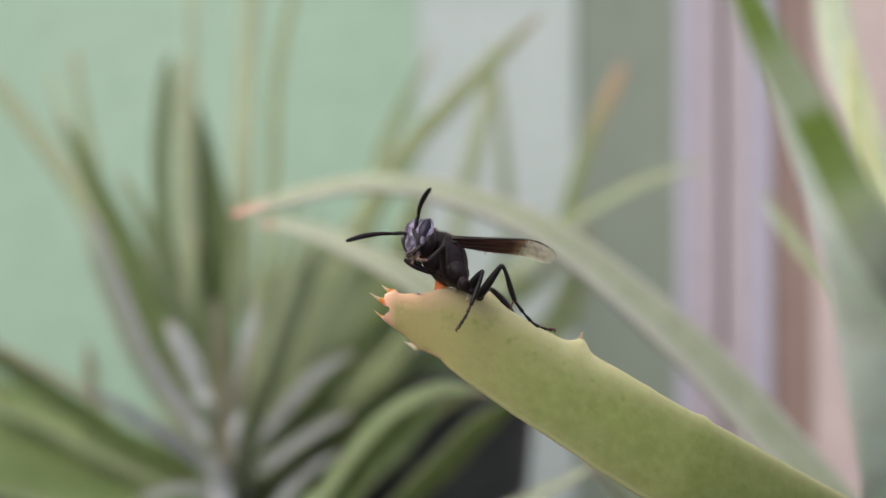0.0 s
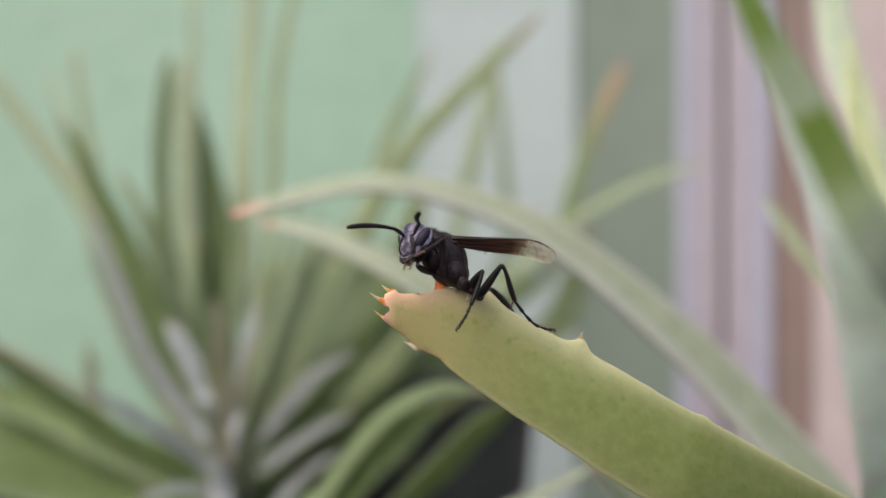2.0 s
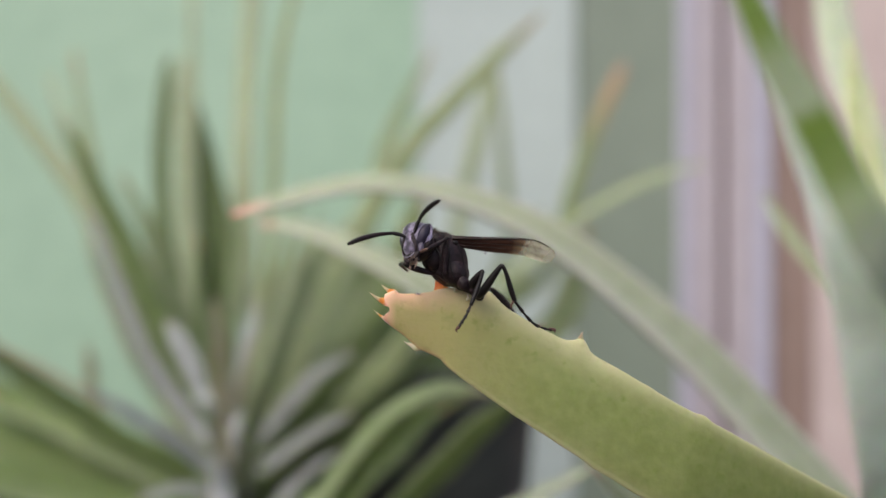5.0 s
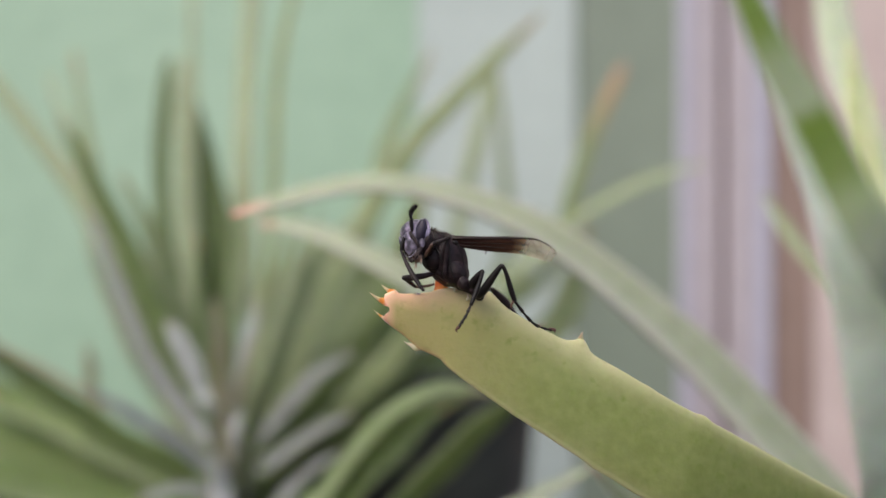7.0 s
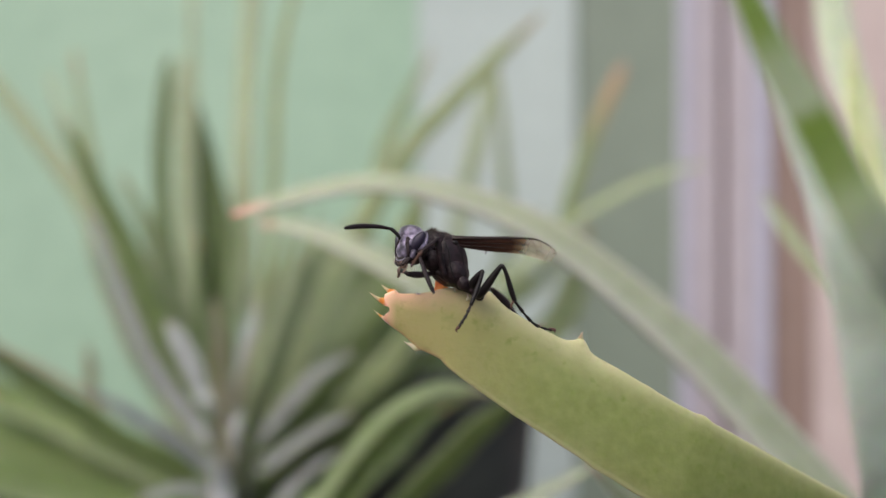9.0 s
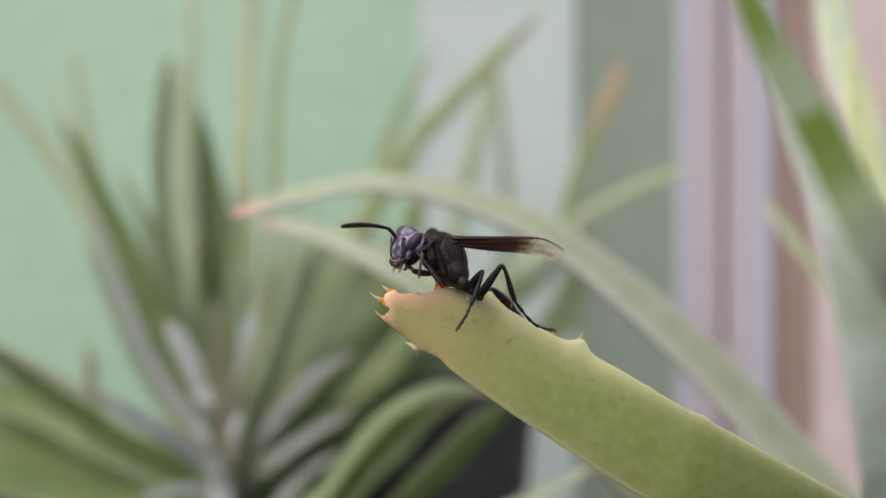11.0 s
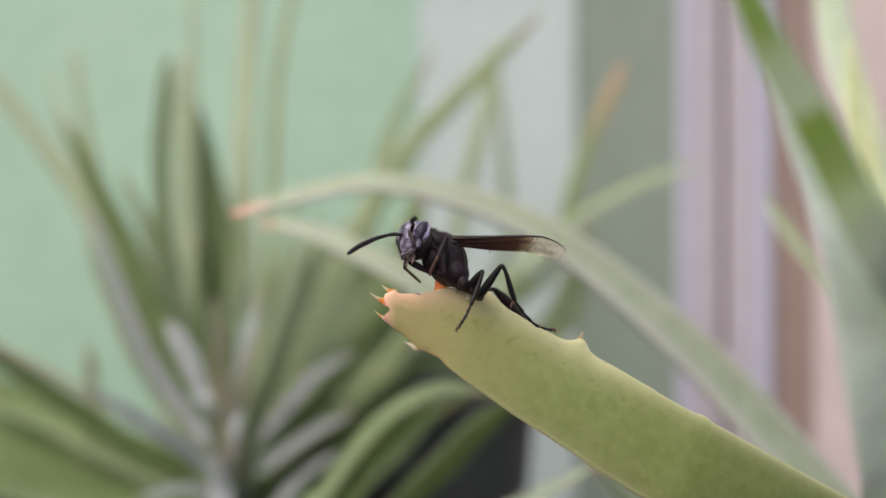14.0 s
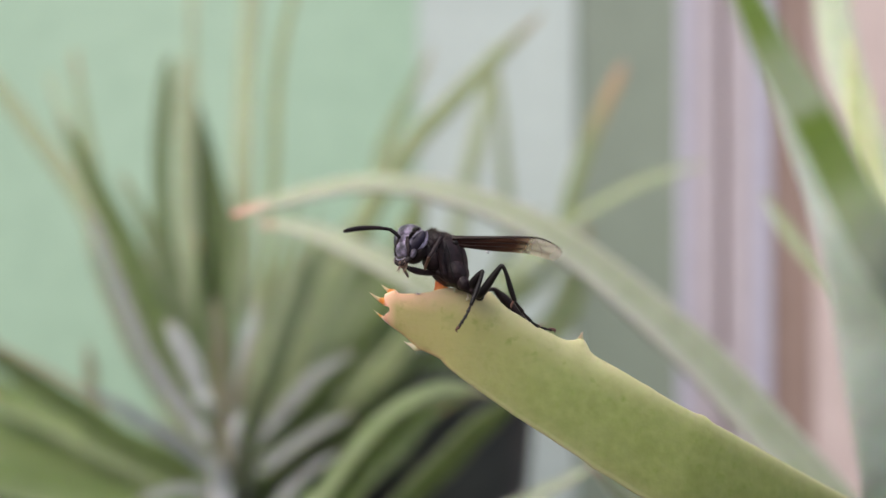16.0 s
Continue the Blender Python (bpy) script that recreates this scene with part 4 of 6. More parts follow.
wlnk.new(wsep.outputs["X"], added.inputs[1])
clear = ramp(wnod, wlnk, added.outputs[0], [(0.30, (0.98, 0.98, 0.98)), (0.60, (0.94, 0.94, 0.94)), (0.69, (0.66, 0.66, 0.66)), (0.76, (0.38, 0.38, 0.38)), (1.0, (0.30, 0.30, 0.30))])
tone = ramp(wnod, wlnk, added.outputs[0], [(0.2, (0.036, 0.013, 0.010)), (0.60, (0.085, 0.034, 0.020)), (0.71, (0.38, 0.20, 0.10)), (0.82, (0.90, 0.73, 0.57))])
wlnk.new(tone.outputs["Color"], wbsdf.inputs["Base Color"])
wbsdf.inputs["Roughness"].default_value, wbsdf.inputs["Specular IOR Level"].default_value = 0.5, 0.12
wlnk.new(clear.outputs["Color"], wbsdf.inputs["Alpha"])
bump(wnod, wlnk, wbsdf, wno.outputs["Fac"], 0.3, 0.0001)
VEIN_PALE = plain("pale_wing_vein", (0.15, 0.085, 0.05), (0.27, 0.17, 0.10), 900.0, 0.55)
FOLD = plain("pale_wing_fold", (0.62, 0.60, 0.60), (0.78, 0.76, 0.76), 900.0, 0.4)
VEIN = plain("wing_vein", (0.022, 0.011, 0.009), (0.05, 0.026, 0.018), 900.0, 0.55)


def hair(bm, c, e, w):
    """One tapered three-sided hair from c to e."""
    q = [bm.verts.new(c + d * w) for d in (Vector((1, 0, 0)), Vector((-0.5, 0.5, 0.5)), Vector((-0.5, -0.5, -0.5)))]
    t = bm.verts.new(e)
    for j in range(3):
        bm.faces.new((q[j], q[(j + 1) % 3], t))


def thorax():
    bm = bmesh.new()
    ball(bm, (-0.0003, 0.0, 0.0003), (0.0022, 0.0021, 0.0030), (0, -22, 0), 28, 0.04)
    ball(bm, (-0.0007, 0.0003, 0.0014), (0.0018, 0.0019, 0.0017), (0, -40, 0), 24, 0.03)
    ball(bm, (0.0005, -0.0008, -0.0010), (0.0015, 0.0016, 0.0017), (0, -35, 0), 20, 0.05)
    ball(bm, (-0.00070, -0.0004, -0.00120), (0.0018, 0.0013, 0.00068), (0, 32, 0), 20, 0.06)
    body = part("mesosoma", bm, CHITIN, wasp, "black finely haired thorax")
    bm = bmesh.new()
    ball(bm, (-0.0016, -0.0002, 0.0021), (0.0011, 0.0017, 0.0014), (0, -35, 25), 22, 0.04)
    ball(bm, (-0.0017, -0.0010, 0.0003), (0.0012, 0.0012, 0.0014), (0, -30, 20), 18, 0.04)
    ball(bm, (-0.0020, -0.0005, 0.0016), (0.0010, 0.0014, 0.0014), (0, -35, 25), 20, 0.05)
    ball(bm, (-0.0019, -0.0001, 0.0024), (0.0009, 0.0013, 0.0009), (0, 30, 0), 20, 0.05)
    ball(bm, (-0.0023, -0.0007, 0.0012), (0.0010, 0.0013, 0.0012), (0, -25, 20), 20, 0.05)
    tube(bm, [(-0.0016, -0.0006, 0.0017, 0.0009), (-0.0026, -0.0012, 0.0020, 0.0007), (-0.0036, -0.0018, 0.0022, 0.0006)], 14, 4)
    part("pronotum", bm, CHITIN, wasp, "black collar behind the head")
    bm = bmesh.new()
    ball(bm, (0.0009, 0.0002, -0.0012), (0.0010, 0.0015, 0.0019), (0, -18, 0), 20, 0.06)
    ball(bm, (0.0016, 0.0002, -0.0023), (0.0007, 0.0009, 0.0013), (0, -38, 0), 16, 0.10)
    part("propodeum", bm, CHITIN, wasp)
    bm = bmesh.new()
    ball(bm, (0.0006, -0.0012, 0.0021), (0.0004, 0.0003, 0.00025), (0, 20, 0), 12)
    part("tegula", bm, LEG_CHITIN, wasp, "brown wing-base plate")
    # raised sutures down the flank
    for pts in (((-0.5, -2.15, 2.3), (0.0, -2.45, 1.0), (0.1, -2.5, -0.4), (0.5, -2.35, -1.7)), ((0.9, -1.75, 1.9), (1.35, -1.75, 0.6), (1.6, -1.65, -0.6)), ((-1.5, -1.75, 1.6), (-0.9, -2.25, 0.7), (-0.7, -2.3, -0.2))):
        part("suture", tube(bmesh.new(), [(*(v * MM for v in p), 0.00007) for p in pts], 6, 5), LEG_CHITIN, wasp)
    # fine pale hair fringe along the back
    rnd = random.Random(5)
    bm = bmesh.new()
    for i in range(1500):
        # half on the back, half over the whole body
        a, q = rnd.uniform(0, 2 * math.pi), rnd.uniform(-1, 1)
        n = Vector((math.sqrt(1 - q * q) * math.cos(a), math.sqrt(1 - q * q) * math.sin(a), q))
        if i % 4:
            n = Vector((n.x * 0.5 + 0.3, n.y * 0.7 - 0.2, abs(n.z) + 0.5)).normalized()
        core, size = rnd.choice((((-0.3, 0.0, 0.3), (2.0, 2.1, 2.9)), ((-0.7, 0.3, 1.4), (1.8, 1.9, 1.7)), ((-1.6, -0.2, 2.1), (1.2, 1.6, 1.4)), ((0.9, 0.2, -1.2), (1.0, 1.5, 1.9))))
        d = n
        c = Vector([(core[j] + n[j] * size[j]) * MM for j in range(3)])
        c = pose(0, 0, 0, 0, -22, 0) @ (c - Vector(core) * MM) + Vector(core) * MM + d * 0.0002
        c = c - d * 0.00025
        e = c + d * rnd.uniform(0.00032, 0.00052) + Vector((0.0001, 0, -0.00005))
        hair(bm, c, e, 0.000013)
    tagged(part("hair", bm, FUZZ, wasp, "short brown-grey hairs over the thorax", False), kind="stuff")


def limb(name, parent, pts, m, sides=10, label="", flat=0.85):
    return part(name, tube(bmesh.new(), rel(*pts), sides, 4, flat), m, parent, label)


def seg(p, r):
    return (*p, r)


def jointed(name, parent, pts, m, joints=5):
    """A foot of several joints, each widening towards its end."""
    path = spline(rel(*pts), 8)
    out = []
    for k in range(joints):
        for t, w in ((0.04, 0.72), (0.55, 0.95), (0.90, 1.28), (0.99, 1.12)):
            q = (k + t) / joints * (len(path) - 1)
            i = min(int(q), len(path) - 2)
            c = path[i] + (path[i + 1] - path[i]) * (q - i)
            out.append((*c[:3], c[3] * w))
    return part(name, tube(bmesh.new(), out, 10, 3, 0.9), m, parent)


def standing_legs():
    near_mid = limb("middle_leg", wasp, [seg((0.00283, 0.09900, 0.19582), 0.00040), seg((0.00315, 0.09820, 0.19655), 0.00044), seg((0.00372, 0.09760, 0.19739), 0.00030), seg((0.00411, 0.09730, 0.19780), 0.00019)], LEG_CHITIN)
    limb("tibia", near_mid, [seg((0.00411, 0.09730, 0.19780), 0.00019), seg((0.00382, 0.09720, 0.19682), 0.00022), seg((0.00335, 0.09700, 0.19556), 0.00025), seg((0.00282, 0.09670, 0.19425), 0.00019)], LEG_CHITIN)
    jointed("tarsus", near_mid, [seg((0.00282, 0.09670, 0.19425), 0.00016), seg((0.00230, 0.09650, 0.19317), 0.00015), seg((0.00178, 0.09650, 0.19237), 0.00016), seg((0.00155, 0.09650, 0.19191), 0.00013)], LEG_CHITIN)
    limb("claw", near_mid, [seg((0.00161, 0.09650, 0.19208), 0.0002), seg((0.00132, 0.09650, 0.19179), 0.0001), seg((0.00150, 0.09670, 0.19149), 0.00003)], FOOT)
    near_hind = limb("hind_leg", wasp, [seg((0.00363, 0.09850, 0.19508), 0.00037), seg((0.00414, 0.09800, 0.19569), 0.00045), seg((0.00510, 0.09750, 0.19710), 0.00037), seg((0.00578, 0.09710, 0.19809), 0.00026), seg((0.00606, 0.09700, 0.19838), 0.00018)], LEG_CHITIN)
    limb("tibia", near_hind, [seg((0.00606, 0.09700, 0.19838), 0.00019), seg((0.00648, 0.09720, 0.19746), 0.00022), seg((0.00696, 0.09750, 0.19588), 0.00030), seg((0.00738, 0.09770, 0.19465), 0.00025)], LEG_CHITIN)
    jointed("tarsus", near_hind, [seg((0.00738, 0.09770, 0.19465), 0.00019), seg((0.00847, 0.09820, 0.19322), 0.00015), seg((0.00950, 0.09860, 0.19220), 0.00016), seg((0.01059, 0.09890, 0.19171), 0.00013), seg((0.01132, 0.09910, 0.19157), 0.00015)], LEG_CHITIN)
    for p0, p1 in (((0.00974, 0.09860, 0.19208), (0.01077, 0.09840, 0.19245)), ((0.01004, 0.09870, 0.19190), (0.01066, 0.09850, 0.19221))):
        limb("bristle", near_hind, [seg(p0, 0.00004), seg(p1, 0.00001)], MOUTH, 5)
    limb("spur", near_hind, [seg((0.00726, 0.09760, 0.19472), 0.00012), seg((0.00702, 0.09750, 0.19420), 0.0001), seg((0.00702, 0.09750, 0.19391), 0.00003)], FOOT, 6)
    limb("claw", near_hind, [seg((0.01108, 0.09910, 0.19163), 0.0002), seg((0.01167, 0.09910, 0.19157), 0.00014), seg((0.01162, 0.09920, 0.19127), 0.00003)], FOOT)
    far_mid = limb("middle_leg", wasp, [seg((0.00255, 0.10200, 0.19545), 0.00037), seg((0.00359, 0.10400, 0.19437), 0.00033), seg((0.00450, 0.10500, 0.19351), 0.00018)], LEG_CHITIN)
    limb("tibia", far_mid, [seg((0.00450, 0.10500, 0.19351), 0.00021), seg((0.00482, 0.10400, 0.19357), 0.0003), seg((0.00478, 0.10310, 0.19178), 0.0002)], LEG_CHITIN)
    far_hind = limb("hind_leg", wasp, [seg((0.00376, 0.10200, 0.19472), 0.00044), seg((0.00425, 0.10350, 0.19310), 0.00037), seg((0.00500, 0.10450, 0.19100), 0.00022)], LEG_CHITIN)
    limb("tibia", far_hind, [seg((0.00500, 0.10450, 0.19100), 0.00024), seg((0.00600, 0.10420, 0.18980), 0.00026), seg((0.00690, 0.10340, 0.18870), 0.0002)], LEG_CHITIN)
    bm = bmesh.new()
    for p, s in (((0.00306, 0.09900, 0.19588), 0.00065), ((0.00365, 0.09900, 0.19541), 0.00065), ((0.00212, 0.09880, 0.19642), 0.0007)):
        ball(bm, rel(p)[0], (s, s, s * 1.35), (0, -30, 0), 14, 0.05)
    part("coxa", bm, CHITIN, wasp)


def gaster():
    """Moves on a hinge at the end of the thorax; its own space starts there."""
    hinge = Vector((0.00411, 0.10150, 0.19547))
    ob_pts = [seg((0.00411, 0.10150, 0.19547), 0.00022), seg((0.00515, 0.10300, 0.19565), 0.00022), seg((0.00587, 0.10380, 0.19494), 0.00044), seg((0.00666, 0.10460, 0.19390), 0.00062), seg((0.00738, 0.10520, 0.19280), 0.00060), seg((0.00783, 0.10620, 0.19122), 0.0012), seg((0.00808, 0.10780, 0.18852), 0.0021), seg((0.00800, 0.10850, 0.18587), 0.0017), seg((0.00779, 0.10820, 0.18398), 0.0003)]
    pts = [(*(Vector(p[:3]) - hinge), p[3]) for p in ob_pts]
    g = part("gaster", tube(bmesh.new(), pts, 16, 6, 0.95), CHITIN, wasp, "black stalked abdomen")
    g.location = hinge - ROOT
    return g


def wing(name, label):
    """A lengthwise folded wing; its own space starts at the hinge, x along it, z up."""
    bm = bmesh.new()
    uv = bm.loops.layers.uv.new("UVMap")
    n = 28
    top, low = [], []
    L = 0.0128
    edge = spline([(0.0, 0.30, -0.55), (0.33, 0.72, -0.70), (0.65, 1.22, -0.62), (0.80, 1.15, -0.85), (0.90, 0.75, -1.05), (0.965, 0.40, -1.10), (1.0, -0.15, -0.78)], 12)
    for i in range(n + 1):
        k, up, dn = (float(v) for v in edge[round(i / n * (len(edge) - 1))])
        top.append(Vector((k * L, 0.0001 * math.sin(9 * k), up * MM)))
        low.append(Vector((k * L * 0.992, 0.00035 * k, dn * MM)))
    m = 6
    grid = [[bm.verts.new(t.lerp(b, j / m) + Vector((0, 0.00012 * math.sin(j * 2.4 + 5 * i / n) , 0))) for j in range(m + 1)] for i, (t, b) in enumerate(zip(top, low))]
    where = {v: (top[i].x / L, j / m) for i, row in enumerate(grid) for j, v in enumerate(row)}
    for i in range(n):
        for j in range(m):
            f = bm.faces.new((grid[i][j], grid[i + 1][j], grid[i + 1][j + 1], grid[i][j + 1]))
            for lo in f.loops:
                lo[uv].uv = where[lo.vert]
    ob = part(name, bm, WING, wasp, label)
    vein, fine = bmesh.new(), bmesh.new()
    tube(vein, [(*top[i], 0.00010 * (1.2 - i / n)) for i in range(0, n + 1, 4)], 6, 3)
    for j0, j1, i0, i1 in ((0.45, 0.42, 1, 10), (0.75, 0.7, 1, 10), (0.04, 0.45, 7, 10), (0.42, 0.72, 10, 11), (0.34, 0.30, 9, 17), (0.42, 0.52, 10, 16), (0.72, 0.78, 11, 18), (0.72, 0.96, 8, 11), (0.50, 0.95, 14, 15), (0.32, 0.56, 13, 14), (0.04, 0.32, 11, 13), (0.06, 0.34, 14, 16), (0.55, 0.92, 17, 18)):
        p0, p1 = top[i0].lerp(low[i0], j0), top[i1].lerp(low[i1], j1)
        mid = p0.lerp(p1, 0.5) + Vector((0, -0.0001, 0.00008))
        off = Vector((0, -0.00006, 0))
        rv = 0.00003 if i0 < 9 else 0.000022
        tube(vein if i0 < 9 else fine, [(*(p0 + off), rv), (*(mid + off), rv), (*(p1 + off), rv * 0.9)], 5, 4)
    part("vein", vein, VEIN, ob, "brown wing veins")
    part("vein", fine, VEIN_PALE, ob, "pale amber veins in the clear wing tip")
    part("wing_fold", ball(bmesh.new(), (0.0042, 0.0002, -0.00088), (0.00022, 0.0001, 0.00012), (0, 8, 0), 10, 0.1), FOLD, ob, "pale folded edge of the wing")
    return ob


def eye_ring(s, turn, at, size, lift, a0, a1, r):
    """A band along the margin of an eye, between two angles round it; 0 is its front, 90 its top."""
    m = pose(*at, *turn)
    pts = []
    for k in range(13):
        a = math.radians(a0 + (a1 - a0) * k / 12)
        q = m @ Vector((lift, -math.cos(a) * (size[1] + r * 0.6), math.sin(a) * (size[2] + r * 0.6)))
        pts.append((q.x, q.y, q.z, r * (0.45 + 0.55 * math.sin(math.pi * k / 12))))
    return tube(bmesh.new(), [(x * s, y, z, w) for x, y, z, w in pts], 8, 2, 0.8)


def head():
    skull = (0.00158, 0.00108, 0.00172)
    h = part("head", ball(bmesh.new(), (0, 0, 0), skull, (0, 0, 0), 36, 0.04, 0.6), FACE, wasp, "black head with silvery face and large eyes")
    part("vertex", ball(bmesh.new(), (0, -0.00026, 0.00110), (0.00122, 0.00084, 0.00076), (0, 0, 0), 26, 0.05), FACE, h, "silvery crown of the head")
    part("occiput", ball(bmesh.new(), (0, 0.00032, -0.00036), (0.00150, 0.00098, 0.00138), (0, 0, 0), 26, 0.05), CHITIN, h, "black back of the head")
    bm = ball(bmesh.new(), (0, -0.00085, -0.00070), (0.00092, 0.00034, 0.00092), (8, 0, 0), 22, 0.08, 0.4)
    part("clypeus", bm, FACE, h, "silvery face shield")
    ring = [(0.62, -1.04, -0.10), (0.84, -0.93, -0.70), (0.62, -1.00, -1.34), (0.0, -1.12, -1.56), (-0.62, -1.00, -1.34), (-0.84, -0.93, -0.70), (-0.62, -1.04, -0.10)]
    part("groove", tube(bmesh.new(), [(x * MM, y * MM, z * MM, 0.00004) for x, y, z in ring], 6, 4), CHITIN, h)
    part("frons", ball(bmesh.new(), (0, -0.00086, 0.00034), (0.00026, 0.00036, 0.00052), (0, 0, 0), 14, 0.02), FACE, h)
    size, at, turn = (0.00042, 0.00050, 0.00112), (0.00114, -0.00038, 0.00018), (-24, 12, -40)
    for s in (-1, 1):
        mirror = (at[0] * s, at[1], at[2])
        part("eye", ball(bmesh.new(), mirror, size, (turn[0], turn[1] * s, turn[2] * s), 28, 0, 0.25), EYE_MAT, h, "large glossy kidney-shaped eye")
        part("eye_rim", eye_ring(s, turn, at, size, 0.00012, -62, 96, 0.00007), RIM, h, "pale line along the eye")
        part("gena", eye_ring(s, turn, at, size, -0.00004, 96, 235, 0.00017), FACE, h, "silvery strip behind the eye")
        pts = [(0.50, -0.96, 0.62, 0.06), (0.56, -1.04, 0.22, 0.20), (0.66, -1.04, -0.25, 0.24), (0.76, -0.96, -0.80, 0.20), (0.76, -0.88, -1.20, 0.10)]
        part("face_band", tube(bmesh.new(), [(x * s * MM, y * MM, z * MM, r * MM) for x, y, z, r in pts], 8, 5, 0.5), CHITIN, h, "black band beside the face shield")
        pts = [(0.66, -0.45, -1.10, 0.30), (0.66, -0.75, -1.40, 0.32), (0.42, -1.00, -1.80, 0.25), (0.10, -1.06, -2.10, 0.1)]
        part("mandible", tube(bmesh.new(), [(x * s * MM, y * MM, z * MM, r * MM) for x, y, z, r in pts], 10, 4, 0.7), CHITIN, h)
        for dx, dz in ((0.25, -0.5), (0.05, -0.62)):
            pts = [(0.25, -0.4, -1.6, 0.07), (0.3 + dx * 0.5, -0.6, -2.1, 0.06), (0.22 + dx, -0.8, -2.1 + dz, 0.03)]
            part("palp", tube(bmesh.new(), [(x * s * MM, y * MM, z * MM, r * MM) for x, y, z, r in pts], 6, 4), MOUTH, h, "thin straw-coloured mouth feeler")
        part("cheek", ball(bmesh.new(), (0.00098 * s, -0.00058, -0.00092), (0.00026, 0.00028, 0.00046), (0, 18 * s, 0), 14, 0.06), FACE, h, "silvery cheek under the eye")
        part("antenna_socket", ball(bmesh.new(), (0.00050 * s, -0.00096, 0.00042), (0.00022, 0.00014, 0.00022), (0, 0, 0), 10), CHITIN, h)
    stripe = [(-0.66, -0.96, -1.26, 0.03), (-0.38, -1.12, -1.52, 0.06), (0.0, -1.18, -1.62, 0.06), (0.38, -1.12, -1.52, 0.06), (0.66, -0.96, -1.26, 0.03)]
    part("lower_stripe", tube(bmesh.new(), at_mm(*stripe), 8, 5, 0.7), RIM, h, "pale stripe under the face shield")
    part("lip", ball(bmesh.new(), (0, -0.00090, -0.00146), (0.00058, 0.00024, 0.00026), (0, 0, 0), 14, 0.06), CHITIN, h, "black lower edge of the face")
    part("labium", ball(bmesh.new(), (0, -0.00062, -0.00180), (0.00046, 0.00030, 0.00046), (0, 0, 0), 14, 0.06), MOUTH, h, "reddish mouthparts")
    for x, z in ((0, 1.62), (-0.26, 1.70), (0.26, 1.70)):
        part("ocellus", ball(bmesh.new(), (x * MM, (-0.62 if not x else -0.4) * MM, z * MM), (0.00011, 0.00011, 0.00010), (0, 0, 0), 8), EYE_MAT, h)
    # short silvery fuzz on the skull and longer straw-coloured hairs round the mouth
    rnd = random.Random(11)
    fuzz, beard = bmesh.new(), bmesh.new()
    for i in range(700):
        a, q = rnd.uniform(0, 2 * math.pi), rnd.uniform(-1, 1)
        n = Vector((math.sqrt(1 - q * q) * math.cos(a), math.sqrt(1 - q * q) * math.sin(a), abs(q)))
        c = Vector([n[j] * skull[j] for j in range(3)])
        hair(fuzz, c, c + n * rnd.uniform(0.00010, 0.00026) + Vector((rnd.uniform(-1, 1), rnd.uniform(-1, 1), -0.6)) * 0.00006, 0.000012)
    for i in range(46):
        c = Vector((rnd.uniform(-0.7, 0.7), rnd.uniform(-1.2, -0.8), rnd.uniform(-1.8, -1.45))) * MM
        hair(beard, c, c + Vector((rnd.uniform(-0.3, 0.3), rnd.uniform(-0.35, 0.1), rnd.uniform(-0.7, -0.3))) * MM, 0.000016)
    tagged(part("hair", fuzz, RIM, h, "short silvery hairs on the head", False), kind="stuff")
    tagged(part("hair", beard, MOUTH, h, "straw-coloured hairs round the mouth", False), kind="stuff")
    for ob in (h, *h.children):
        ob.data.transform(Matrix.Diagonal((1.24, 1.14, 1.13, 1)) @ pose(0, 0, 0, 0, 0, -11))
    return h


def pieces(name, length, r0, r1, r2, bend, m, parent, label="", sides=9):
    """A limb piece along its own x axis, bent towards its z axis."""
    pts = [(length * k, 0, bend * length * 4 * k * (1 - k), r) for k, r in ((0, r0), (0.3, (r0 + r1) / 2), (0.65, r1), (0.9, (r1 + r2) / 2), (1.0, r2))]
    return part(name, tube(bmesh.new(), pts, sides, 4, 0.9), m, parent, label)


def antenna():
    scape = pieces("antenna", SCAPE, 0.00016, 0.00021, 0.00019, 0.05, LEG_CHITIN, wasp, "black elbowed antenna")
    flag = pieces("flagellum", FLAG, 0.00016, 0.00027, 0.00015, 0.05, CHITIN, scape, "", 12)
    for k in range(11):
        # ring joints
        x = FLAG * (0.08 + 0.082 * k)
        z = 0.05 * 4 * (x / FLAG) * (1 - x / FLAG) * FLAG
        r = 0.000150 + 0.00011 * min(1.0, x / FLAG * 1.5)
        part("ring", tube(bmesh.new(), [(x - 0.00006, 0, z, r), (x, 0, z, r * 1.03), (x + 0.00006, 0, z, r)], 10, 1, 0.9), LEG_CHITIN, scape).parent = flag
    return scape, flag


def foreleg(f, t, s):
    femur = pieces("foreleg", f, 0.00026, 0.00036, 0.00021, 0.04, CHITIN, wasp, "black foreleg raised in grooming")
    tibia = pieces("foreleg_tibia", t, 0.00019, 0.00025, 0.00018, -0.03, CHITIN, wasp)
    tarsus = pieces("foreleg_tarsus", s, 0.00018, 0.00017, 0.00010, 0.08, TARSUS, wasp, "pale brown jointed foot")
    return femur, tibia, tarsus


FUZZ = plain("brown_grey_hair", (0.04, 0.027, 0.022), (0.12, 0.085, 0.068), 900.0, 0.6)
TARSUS = plain("brown_tarsus", (0.11, 0.055, 0.042), (0.22, 0.12, 0.095), 900.0, 0.45)
SCAPE, FLAG = 0.00140, 0.00525
thorax()
standing_legs()
abdomen = gaster()
wing_near = wing("wing", "folded amber-brown wing with a clear tip")
wing_far = wing("wing", "folded amber-brown wing with a clear tip")
wasp_head = head()
scape_a, flag_a = antenna()
scape_b, flag_b = antenna()
legs_near = foreleg(0.0040, 0.0030, 0.0026)
